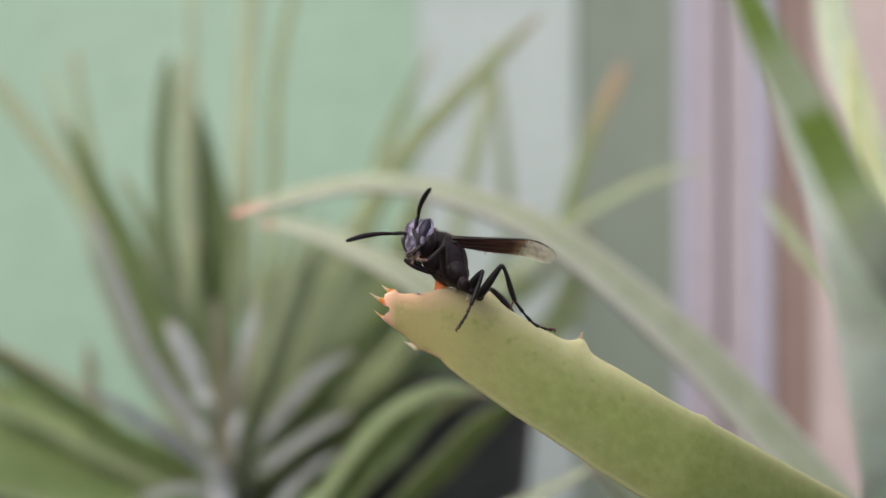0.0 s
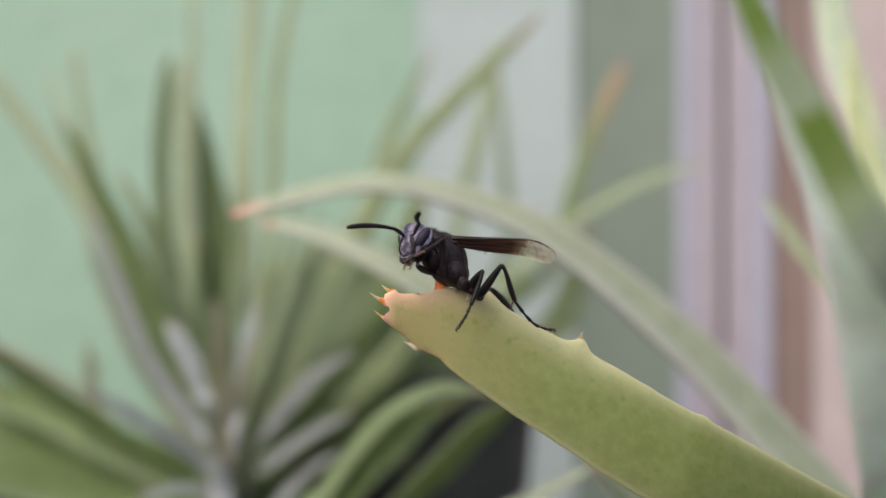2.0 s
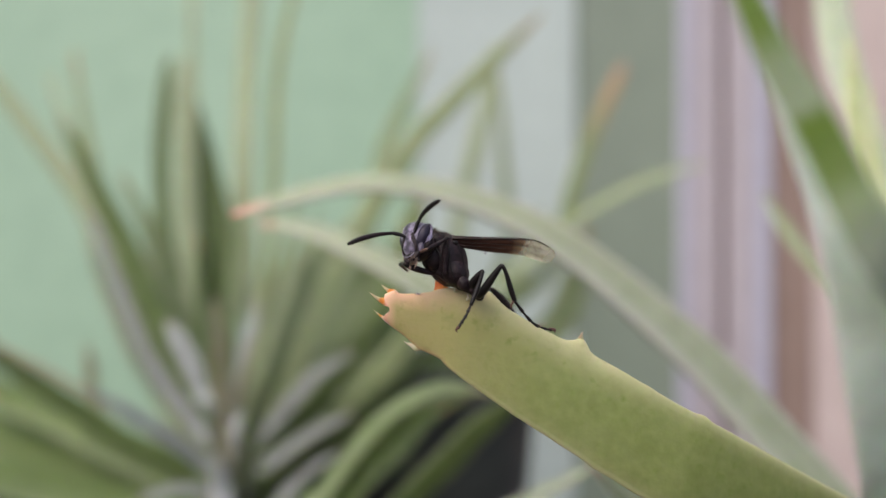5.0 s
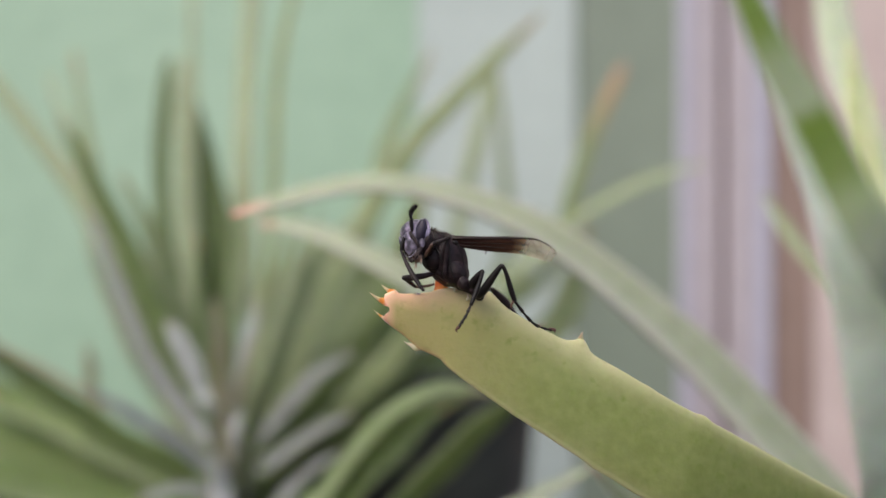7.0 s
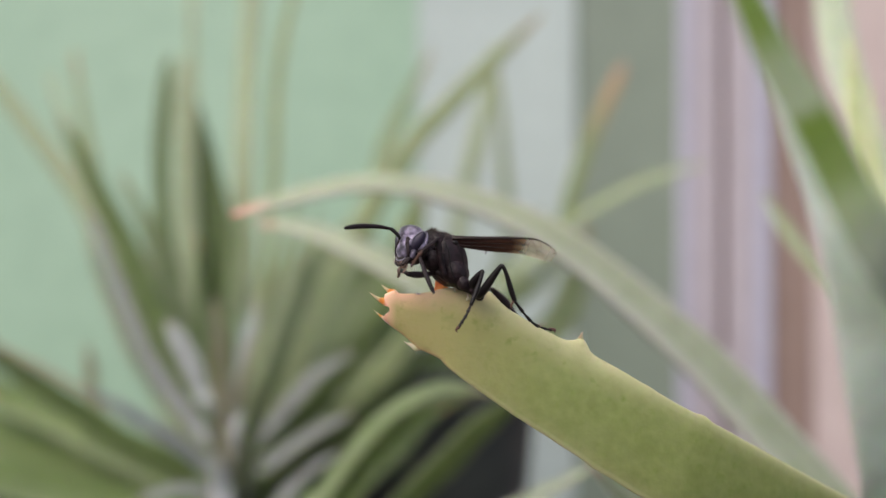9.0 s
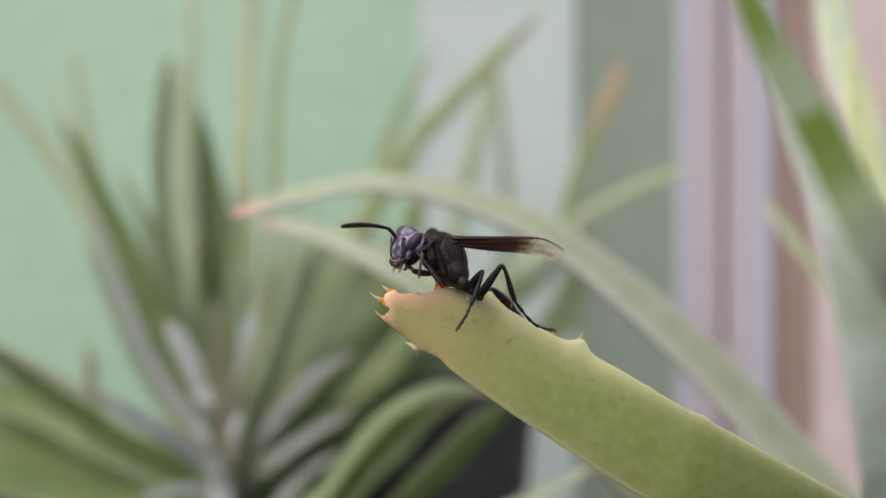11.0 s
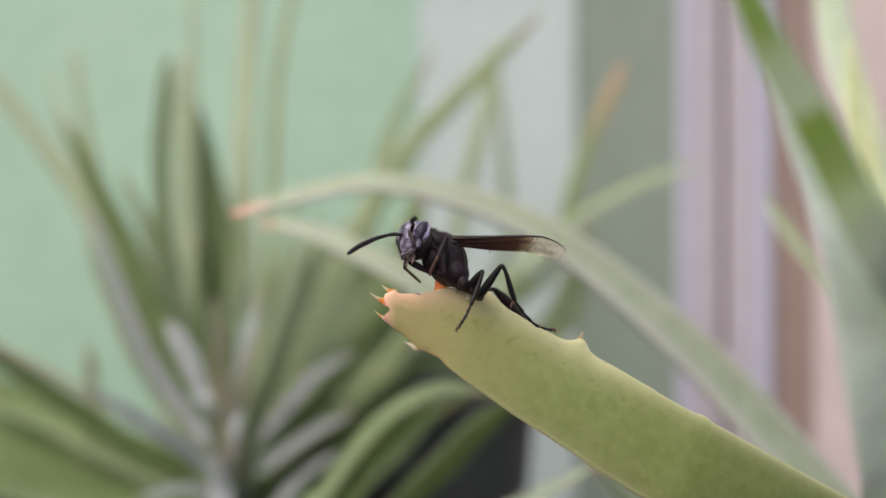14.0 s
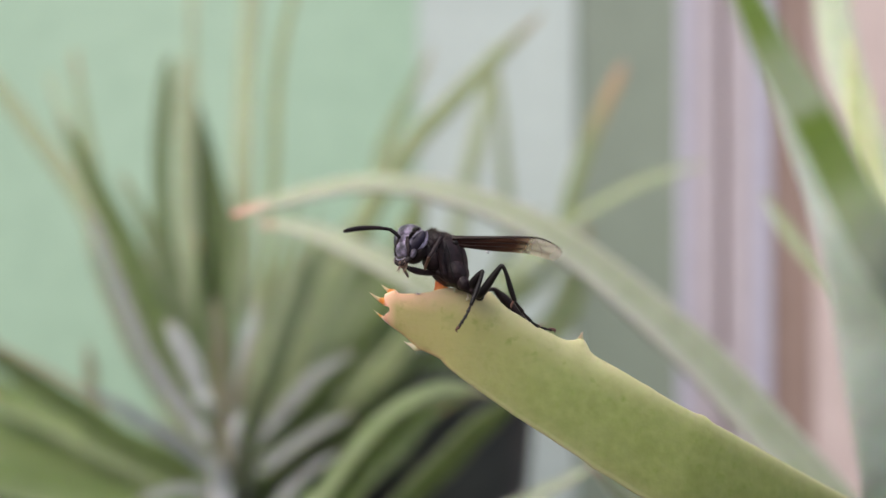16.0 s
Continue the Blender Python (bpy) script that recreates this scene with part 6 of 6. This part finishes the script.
    walk(legs_near[1], [
        (0, pose(-0.00060, -0.00500, 0.00171, -46.2, 28.8, -126.4)), (0.5, pose(-0.00060, -0.00486, 0.00183, -46.1, 31.3, -127.6)),
        (1, pose(-0.00060, -0.00408, 0.00228, -41.1, 39.6, -124.1)), (1.5, pose(0.00014, -0.00363, 0.00240, -59.8, 51.0, -154.9)),
        (2, pose(-0.00060, -0.00361, 0.00245, -51.4, 24.5, -133.1)), (2.5, pose(-0.00060, -0.00530, 0.00144, -47.1, 18.2, -121.6)),
        (3, pose(0.00009, -0.00250, 0.00257, -63.2, 74.6, -141.1)), (3.5, pose(-0.00005, -0.00250, 0.00259, -63.2, 74.6, -141.1)),
        (4, pose(-0.00060, -0.00461, 0.00199, -51.2, 23.0, -131.9)), (4.2, pose(0.00008, -0.00250, 0.00257, -66.4, -16.7, -142.6)),
        (5.2, pose(-0.00020, -0.00300, 0.00257, -53.7, 27.1, -138.3)), (6.3, pose(0.00023, -0.00521, 0.00144, -71.4, -30.3, -158.3)),
        (6.6, pose(-0.00005, -0.00603, 0.00033, -70.4, -29.7, -145.9)), (6.8, pose(-0.00021, -0.00529, 0.00144, -39.3, 20.4, -109.6)),
        (7, pose(-0.00004, -0.00250, 0.00259, -51.3, 12.4, -125.5)), (7.5, pose(-0.00003, -0.00352, 0.00245, -56.4, 16.4, -138.4)),
        (8, pose(-0.00020, -0.00250, 0.00261, -53.6, 21.8, -135.8)), (8.5, pose(-0.00006, -0.00250, 0.00259, -51.2, 18.0, -129.1)),
        (8.8, pose(0.00010, -0.00250, 0.00257, -65.0, -12.3, -141.8)), (9, pose(-0.00117, -0.00305, 0.00252, -47.0, 25.8, -126.0)),
        (9.2, pose(-0.00032, -0.00554, 0.00116, -35.0, 46.1, -118.7)), (10.2, pose(-0.00060, -0.00461, 0.00199, -48.7, 23.0, -127.4)),
        (11.3, pose(-0.00163, -0.00250, 0.00244, -44.7, 24.4, -121.3)), (11.5, pose(-0.00099, -0.00322, 0.00251, -58.3, 19.9, -143.9)),
        (11.8, pose(-0.00060, -0.00461, 0.00199, -56.8, 3.2, -130.7)), (12, pose(-0.00077, -0.00460, 0.00199, -43.9, 26.5, -121.3)),
        (12.5, pose(-0.00003, -0.00352, 0.00245, -56.8, 26.9, -143.8)), (13, pose(0.00009, -0.00250, 0.00257, -54.2, 29.6, -140.3)),
        (13.5, pose(-0.00031, -0.00250, 0.00261, -31.6, 49.0, -115.8)), (14, pose(-0.00031, -0.00250, 0.00261, -32.1, 41.2, -112.3)),
        (14.5, pose(-0.00060, -0.00307, 0.00257, -27.5, 47.7, -109.8)), (15, pose(-0.00049, -0.00478, 0.00188, -33.5, 30.0, -107.5)),
        (15.5, pose(-0.00048, -0.00308, 0.00257, -48.7, 27.1, -129.7)), (16, pose(-0.00088, -0.00290, 0.00257, -37.9, 40.2, -119.9)),
    ])
    walk(legs_near[2], [
        (0, pose(-0.00213, -0.00707, 0.00030, -103.1, -3.7, 116.3)), (0.5, pose(-0.00213, -0.00685, 0.00030, -104.9, -1.2, 116.4)),
        (1, pose(-0.00187, -0.00596, 0.00040, -126.1, 20.9, 107.9)), (1.5, pose(-0.00154, -0.00442, 0.00011, -119.7, 18.8, 113.8)),
        (2, pose(-0.00243, -0.00556, 0.00123, -113.2, 13.5, 117.8)), (2.5, pose(-0.00206, -0.00768, 0.00052, -148.2, 65.9, 107.8)),
        (3, pose(-0.00052, -0.00299, -0.00027, 105.0, 69.4, -3.2)), (3.5, pose(-0.00066, -0.00299, -0.00025, 105.0, 69.4, -3.2)),
        (3.75, pose(-0.00165, -0.00497, 0.00007, -131.9, 52.7, 108.2)),
        (4, pose(-0.00241, -0.00663, 0.00084, -110.6, 4.7, 114.0)), (4.2, pose(-0.00216, -0.00421, 0.00342, -79.2, -25.2, 130.6)),
        (5.2, pose(-0.00215, -0.00474, 0.00123, -113.2, 13.7, 117.9)), (6.3, pose(-0.00212, -0.00615, 0.00292, -101.2, 12.6, 133.2)),
        (6.6, pose(-0.00216, -0.00747, 0.00179, -97.6, -5.9, 122.3)), (6.8, pose(-0.00113, -0.00789, 0.00041, -145.1, 56.2, 106.8)),
        (7, pose(-0.00170, -0.00484, 0.00196, -128.4, 31.0, 111.4)), (7.5, pose(-0.00214, -0.00539, 0.00162, -122.8, 23.9, 113.5)),
        (8, pose(-0.00216, -0.00440, 0.00151, -121.8, 30.1, 118.2)), (8.5, pose(-0.00182, -0.00467, 0.00168, -120.9, 31.3, 119.9)),
        (8.8, pose(-0.00216, -0.00428, 0.00320, -96.5, -7.7, 122.1)), (9, pose(-0.00272, -0.00519, 0.00123, -119.8, 37.6, 124.5)),
        (9.2, pose(-0.00130, -0.00733, -0.00096, -116.5, 32.3, 125.5)), (10.2, pose(-0.00224, -0.00676, 0.00085, -126.7, 35.6, 115.8)),
        (11.3, pose(-0.00302, -0.00479, 0.00123, -84.5, 81.8, -180.0)), (11.5, pose(-0.00323, -0.00485, 0.00151, -78.9, 47.9, -180.0)),
        (11.8, pose(-0.00251, -0.00684, 0.00183, -95.8, 2.4, 133.3)), (12, pose(-0.00213, -0.00685, 0.00068, -128.8, 27.1, 108.9)),
        (12.5, pose(-0.00215, -0.00507, 0.00112, -111.9, 11.1, 117.6)), (13, pose(-0.00188, -0.00413, 0.00112, -114.3, 11.3, 114.8)),
        (13.5, pose(-0.00116, -0.00424, 0.00039, -122.5, 40.7, 123.0)), (14, pose(-0.00115, -0.00455, 0.00068, -127.5, 49.0, 121.6)),
        (14.5, pose(-0.00127, -0.00493, 0.00040, -126.3, 43.7, 120.4)), (15, pose(-0.00125, -0.00721, 0.00041, -134.8, 33.0, 105.9)),
        (15.5, pose(-0.00215, -0.00509, 0.00124, -119.9, 23.1, 116.2)), (16, pose(-0.00200, -0.00484, 0.00068, -136.7, 32.4, 103.7)),
    ])
    walk(legs_far[0], [
        (0, pose(-0.00160, -0.00100, -0.00111, -176.5, -24.8, -180.0)), (0.5, pose(-0.00160, -0.00100, -0.00111, 177.4, -14.5, -156.8)),
        (1, pose(-0.00160, -0.00100, -0.00111, 174.9, -6.9, -136.9)), (1.5, pose(-0.00160, -0.00100, -0.00111, 170.3, -12.9, -124.4)),
        (2, pose(-0.00160, -0.00100, -0.00111, 168.7, -14.9, -121.1)), (2.3, pose(-0.00160, -0.00100, -0.00111, 178.2, -4.5, -155.3)),
        (2.5, pose(-0.00160, -0.00100, -0.00111, -179.0, 0.9, -180.0)), (2.8, pose(-0.00160, -0.00100, -0.00111, 179.7, 9.1, -149.5)),
        (3, pose(-0.00160, -0.00100, -0.00111, -176.2, -27.4, -180.0)), (3.5, pose(-0.00160, -0.00100, -0.00111, -175.8, -31.5, -180.0)),
        (3.8, pose(-0.00160, -0.00100, -0.00111, -176.3, -26.1, -180.0)), (4, pose(-0.00160, -0.00100, -0.00111, 173.1, -14.8, -138.7)),
        (4.2, pose(-0.00160, -0.00100, -0.00111, 178.0, -14.4, -159.8)), (5.2, pose(-0.00160, -0.00100, -0.00111, 177.8, -18.5, -160.2)),
        (6.3, pose(-0.00160, -0.00100, -0.00111, 176.7, -21.7, -157.2)), (6.6, pose(-0.00160, -0.00100, -0.00111, 173.1, -14.8, -138.7)),
        (6.8, pose(-0.00160, -0.00100, -0.00111, -177.8, -11.3, -180.0)), (7, pose(-0.00160, -0.00100, -0.00111, 179.9, 7.6, -166.9)),
        (7.3, pose(-0.00160, -0.00100, -0.00111, 179.0, -6.4, -161.9)), (7.5, pose(-0.00160, -0.00100, -0.00111, 178.5, -17.5, -162.8)),
        (7.7, pose(-0.00160, -0.00100, -0.00111, -176.8, -21.3, -180.0)), (8, pose(-0.00160, -0.00100, -0.00111, -176.6, -24.0, -180.0)),
        (8.5, pose(-0.00160, -0.00100, -0.00111, 177.4, -14.5, -156.8)), (8.8, pose(-0.00160, -0.00100, -0.00111, 179.6, 0.6, -164.5)),
        (9, pose(-0.00160, -0.00100, -0.00111, 177.6, 0.1, -144.4)), (9.2, pose(-0.00160, -0.00100, -0.00111, 172.0, -14.8, -134.1)),
        (10.2, pose(-0.00160, -0.00100, -0.00111, 173.0, -10.8, -133.2)), (11.3, pose(-0.00160, -0.00100, -0.00111, 173.3, -5.1, -123.5)),
        (11.5, pose(-0.00160, -0.00100, -0.00111, 170.1, -10.0, -118.2)), (12, pose(-0.00160, -0.00100, -0.00111, 176.4, -19.7, -155.2)),
        (12.5, pose(-0.00160, -0.00100, -0.00111, -177.0, -19.2, -180.0)), (13, pose(-0.00160, -0.00100, -0.00111, -177.4, -14.9, -180.0)),
        (13.5, pose(-0.00160, -0.00100, -0.00111, -176.5, -24.4, -180.0)), (14, pose(-0.00160, -0.00100, -0.00111, 178.9, -27.1, -165.3)),
        (14.5, pose(-0.00160, -0.00100, -0.00111, 169.6, -14.9, -124.8)), (15, pose(-0.00160, -0.00100, -0.00111, 176.4, -19.7, -155.2)),
        (15.5, pose(-0.00160, -0.00100, -0.00111, -177.2, -17.2, -180.0)), (16, pose(-0.00160, -0.00100, -0.00111, 175.1, -9.7, -142.2)),
    ])
    walk(legs_far[1], [
        (0, pose(-0.00463, -0.00100, 0.00029, 152.7, 9.4, 50.9)), (0.2667, pose(-0.00460, -0.00164, 0.00001, -167.8, -11.7, 94.6)),
        (0.5, pose(-0.00457, -0.00227, -0.00028, -145.9, -52.6, 126.6)), (1, pose(-0.00402, -0.00326, -0.00071, -155.6, -9.5, 110.7)),
        (1.5, pose(-0.00344, -0.00368, -0.00036, -176.6, -12.4, 83.2)), (2, pose(-0.00327, -0.00376, -0.00025, -171.5, -12.5, 89.7)),
        (2.3, pose(-0.00462, -0.00239, -0.00085, -177.6, 28.5, 86.4)), (2.5, pose(-0.00494, -0.00100, -0.00116, 174.1, 26.3, 77.0)),
        (2.8, pose(-0.00444, -0.00267, -0.00164, 177.5, 16.6, 79.8)), (3, pose(-0.00456, -0.00100, 0.00043, -159.7, 16.7, 106.4)),
        (3.5, pose(-0.00445, -0.00100, 0.00063, -164.6, 18.7, 100.6)), (3.8, pose(-0.00460, -0.00100, 0.00036, -171.8, 8.4, 91.5)),
        (3.9, pose(-0.00431, -0.00206, 0.00005, -145.4, -11.9, 123.9)), (4, pose(-0.00402, -0.00313, -0.00026, -130.6, -42.4, 150.1)),
        (4.2, pose(-0.00463, -0.00211, -0.00028, -155.0, -8.7, 111.4)), (5.2, pose(-0.00458, -0.00207, -0.00005, -160.9, 3.0, 104.3)),
        (6.3, pose(-0.00446, -0.00220, 0.00012, -154.4, -17.3, 111.9)), (6.6, pose(-0.00402, -0.00313, -0.00026, -154.7, -19.5, 111.6)),
        (6.8, pose(-0.00487, -0.00100, -0.00046, -174.1, 31.9, 90.5)), (7, pose(-0.00482, -0.00175, -0.00155, 158.3, 23.3, 59.1)),
        (7.3, pose(-0.00475, -0.00203, -0.00074, 164.7, 31.4, 67.1)), (7.5, pose(-0.00464, -0.00194, -0.00011, 171.0, 35.4, 74.3)),
        (7.7, pose(-0.00471, -0.00100, 0.00010, 167.9, 16.1, 68.8)), (8, pose(-0.00465, -0.00100, 0.00024, 166.0, 12.5, 66.2)),
        (8.2667, pose(-0.00461, -0.00164, -0.00002, -161.4, 0.7, 103.6)), (8.5, pose(-0.00457, -0.00227, -0.00028, -140.1, -26.9, 132.2)),
        (8.6667, pose(-0.00469, -0.00208, -0.00071, -162.1, -3.0, 102.6)), (8.8, pose(-0.00481, -0.00189, -0.00115, 167.2, 5.4, 66.5)),
        (9, pose(-0.00431, -0.00294, -0.00112, -153.2, -7.8, 113.8)), (9.2, pose(-0.00385, -0.00331, -0.00026, -159.3, -2.0, 106.2)),
        (10.2, pose(-0.00384, -0.00339, -0.00048, -159.2, -4.4, 106.2)), (11.3, pose(-0.00344, -0.00377, -0.00081, -155.9, -12.0, 110.1)),
        (11.5, pose(-0.00315, -0.00389, -0.00053, -157.6, -5.6, 108.1)), (12, pose(-0.00445, -0.00232, 0.00001, -163.5, 17.7, 102.0)),
        (12.5, pose(-0.00475, -0.00100, -0.00001, -177.5, 13.7, 85.2)), (13, pose(-0.00482, -0.00100, -0.00025, -175.2, 25.0, 88.9)),
        (13.5, pose(-0.00464, -0.00100, 0.00026, -171.2, 24.3, 93.3)), (14, pose(-0.00448, -0.00175, 0.00041, -168.4, 23.0, 96.5)),
        (14.5, pose(-0.00344, -0.00364, -0.00025, -156.5, 7.1, 109.9)), (15, pose(-0.00445, -0.00232, 0.00001, -155.5, 6.9, 111.1)),
        (15.5, pose(-0.00479, -0.00100, -0.00013, -177.7, 8.4, 84.5)), (16, pose(-0.00420, -0.00301, -0.00055, -158.9, -3.1, 106.6)),
    ])
    walk(legs_far[2], [
        (0, pose(-0.00304, 0.00095, -0.00013, 148.0, -8.5, 100.3)), (0.5, pose(-0.00549, -0.00103, 0.00175, 139.1, -7.8, 85.1)),
        (1, pose(-0.00491, -0.00091, -0.00029, 147.7, -5.9, 98.2)), (1.5, pose(-0.00315, -0.00121, 0.00018, 146.4, -13.0, 100.9)),
        (2, pose(-0.00326, -0.00127, 0.00030, 147.6, -6.3, 98.2)), (2.3, pose(-0.00448, -0.00015, -0.00206, 126.6, -11.2, 63.5)),
        (2.5, pose(-0.00442, 0.00122, -0.00230, 115.5, -2.2, 40.4)), (2.8, pose(-0.00401, -0.00027, -0.00237, 113.2, 8.3, 36.1)),
        (3, pose(-0.00525, 0.00134, -0.00031, 163.2, 37.8, 99.8)), (3.5, pose(-0.00489, 0.00137, -0.00019, 142.8, 41.2, 74.2)),
        (3.8, pose(-0.00466, 0.00152, -0.00001, 130.4, 5.0, 65.2)), (4, pose(-0.00565, -0.00219, 0.00146, 122.9, -41.0, 76.3)),
        (4.2, pose(-0.00555, 0.00023, 0.00011, 127.6, 7.2, 60.2)), (5.2, pose(-0.00521, 0.00040, -0.00018, 137.3, 17.4, 72.6)),
        (6.3, pose(-0.00537, 0.00006, 0.00088, 126.5, -13.7, 64.2)), (6.4333, pose(-0.00514, -0.00042, 0.00073, 115.2, -50.3, 50.5)),
        (6.6, pose(-0.00491, -0.00089, 0.00059, 146.1, -87.8, 0.0)), (6.7, pose(-0.00490, 0.00013, -0.00061, 111.7, -48.6, 22.6)),
        (6.8, pose(-0.00489, 0.00116, -0.00180, 103.0, -9.7, 15.6)), (7, pose(-0.00362, 0.00026, -0.00256, 115.2, -4.8, 39.9)),
        (7.3, pose(-0.00390, -0.00003, -0.00207, 109.2, 10.9, 29.7)), (7.5, pose(-0.00408, 0.00006, -0.00159, 88.2, 22.3, 0.0)),
        (7.7, pose(-0.00383, 0.00128, -0.00061, 126.4, 10.9, 57.4)), (8, pose(-0.00365, 0.00128, -0.00031, 131.2, -5.7, 70.1)),
        (8.5, pose(-0.00610, -0.00059, 0.00088, 128.2, 6.5, 61.2)), (8.8, pose(-0.00380, 0.00043, -0.00138, 108.5, -10.0, 26.4)),
        (8.9, pose(-0.00457, -0.00010, -0.00108, 126.6, 10.8, 57.8)), (9, pose(-0.00533, -0.00063, -0.00077, 154.2, 17.4, 95.9)),
        (9.2, pose(-0.00456, -0.00087, -0.00017, 156.9, 14.3, 100.8)), (10.2, pose(-0.00455, -0.00095, -0.00029, 154.8, 14.4, 98.1)),
        (11.3, pose(-0.00430, -0.00143, -0.00029, 155.3, 7.4, 101.9)), (11.5, pose(-0.00394, -0.00148, -0.00028, 164.3, 14.2, 110.4)),
        (12, pose(-0.00496, 0.00006, -0.00076, 127.0, 4.1, 59.9)), (12.5, pose(-0.00455, 0.00147, -0.00062, 119.7, -22.6, 52.0)),
        (13, pose(-0.00478, 0.00131, -0.00133, 111.8, 19.2, 34.1)), (13.5, pose(-0.00477, 0.00132, -0.00079, 114.5, 32.6, 38.1)),
        (14, pose(-0.00474, 0.00058, -0.00059, 114.0, 37.0, 37.3)), (14.5, pose(-0.00430, -0.00127, -0.00057, 136.3, 50.7, 64.5)),
        (15, pose(-0.00537, 0.00004, -0.00029, 176.1, 20.2, 121.5)), (15.2667, pose(-0.00496, 0.00078, -0.00040, 144.0, 21.3, 80.9)),
        (15.5, pose(-0.00455, 0.00151, -0.00050, 119.1, 3.7, 46.4)), (16, pose(-0.00492, -0.00058, -0.00041, 142.7, 25.8, 77.7)),
    ])
    walk(wing_near, [
        (0, pose(0.00029, -0.00130, 0.00226, 13.1, 6.8, 24.4)), (2, pose(0.00029, -0.00130, 0.00226, 13.1, 6.8, 24.4)),
        (4, pose(0.00029, -0.00130, 0.00226, 13.0, 6.8, 25.4)), (6.5, pose(0.00029, -0.00130, 0.00226, 13.0, 5.7, 24.6)),
        (9, pose(0.00029, -0.00130, 0.00226, 13.0, 5.7, 24.6)), (9.2, pose(0.00029, -0.00130, 0.00226, 13.0, 5.7, 24.6)),
        (11.3, pose(0.00033, -0.00130, 0.00226, 13.7, 5.4, 15.7)), (12, pose(0.00029, -0.00130, 0.00226, 13.6, 5.4, 17.0)),
        (12.8, pose(0.00029, -0.00130, 0.00226, 13.5, 5.4, 18.1)), (13, pose(0.00052, -0.00130, 0.00226, 13.7, 5.1, 15.1)),
        (13.2, pose(0.00046, -0.00130, 0.00226, 13.7, 5.1, 14.2)), (13.3, pose(0.00067, -0.00130, 0.00226, 14.0, 5.1, 9.4)),
        (13.4, pose(0.00094, -0.00130, 0.00226, 14.1, 4.9, 0.0)), (13.5, pose(0.00080, -0.00130, 0.00226, 14.1, 4.8, 0.0)),
        (13.6, pose(0.00065, -0.00130, 0.00226, 13.9, 4.5, 10.6)), (13.7, pose(0.00052, -0.00130, 0.00226, 13.7, 4.5, 15.2)),
        (14, pose(0.00037, -0.00130, 0.00226, 13.7, 4.3, 15.3)), (14.2, pose(0.00029, -0.00130, 0.00226, 13.6, 4.3, 16.6)),
        (14.5, pose(0.00029, -0.00130, 0.00226, 13.5, 4.3, 17.7)), (16, pose(0.00029, -0.00130, 0.00226, 13.5, 5.1, 18.7)),
    ])
    walk(wing_far, [
        (0, pose(0.00043, 0.00070, 0.00246, 13.1, 7.8, 24.4)), (2, pose(0.00043, 0.00070, 0.00246, 13.1, 7.8, 24.4)),
        (4, pose(0.00043, 0.00070, 0.00246, 13.0, 7.8, 25.4)), (6.5, pose(0.00043, 0.00070, 0.00246, 13.0, 6.6, 24.6)),
        (9, pose(0.00043, 0.00070, 0.00246, 13.0, 6.6, 24.6)), (9.2, pose(0.00043, 0.00070, 0.00246, 13.0, 6.6, 24.6)),
        (11.3, pose(0.00047, 0.00070, 0.00246, 13.7, 6.3, 15.6)), (12, pose(0.00043, 0.00070, 0.00246, 13.6, 6.3, 16.8)),
        (12.8, pose(0.00043, 0.00070, 0.00246, 13.6, 6.3, 18.0)), (13, pose(0.00066, 0.00070, 0.00246, 13.8, 6.0, 14.6)),
        (13.2, pose(0.00060, 0.00070, 0.00246, 13.8, 6.0, 14.1)), (13.3, pose(0.00082, 0.00070, 0.00246, 14.0, 6.0, 8.5)),
        (13.4, pose(0.00109, 0.00070, 0.00246, 14.1, 5.8, 0.0)), (13.5, pose(0.00095, 0.00070, 0.00246, 14.1, 5.7, 0.0)),
        (13.6, pose(0.00079, 0.00070, 0.00246, 13.9, 5.4, 10.0)), (13.7, pose(0.00066, 0.00070, 0.00246, 13.7, 5.4, 14.8)),
        (14, pose(0.00051, 0.00070, 0.00246, 13.7, 5.2, 15.1)), (14.2, pose(0.00043, 0.00070, 0.00246, 13.6, 5.2, 16.5)),
        (14.5, pose(0.00043, 0.00070, 0.00246, 13.5, 5.2, 17.6)), (16, pose(0.00043, 0.00070, 0.00246, 13.5, 6.0, 18.6)),
    ])
    walk(abdomen, [
        (0, pose(0.00345, 0.00100, -0.00309, 0.0, -0.0, 0.0)), (4.2, pose(0.00345, 0.00100, -0.00309, 0.0, -0.0, 0.0)),
        (6.3, pose(0.00349, 0.00100, -0.00311, 0.0, -1.1, -0.5)), (9.2, pose(0.00349, 0.00100, -0.00311, 0.0, -1.1, -0.5)),
        (11.3, pose(0.00359, 0.00100, -0.00316, 0.0, -3.9, -1.8)), (12.5, pose(0.00363, 0.00100, -0.00318, 0.0, -5.0, -2.3)),
        (16, pose(0.00365, 0.00100, -0.00319, 0.0, -5.5, -2.5)),
    ])


motions()
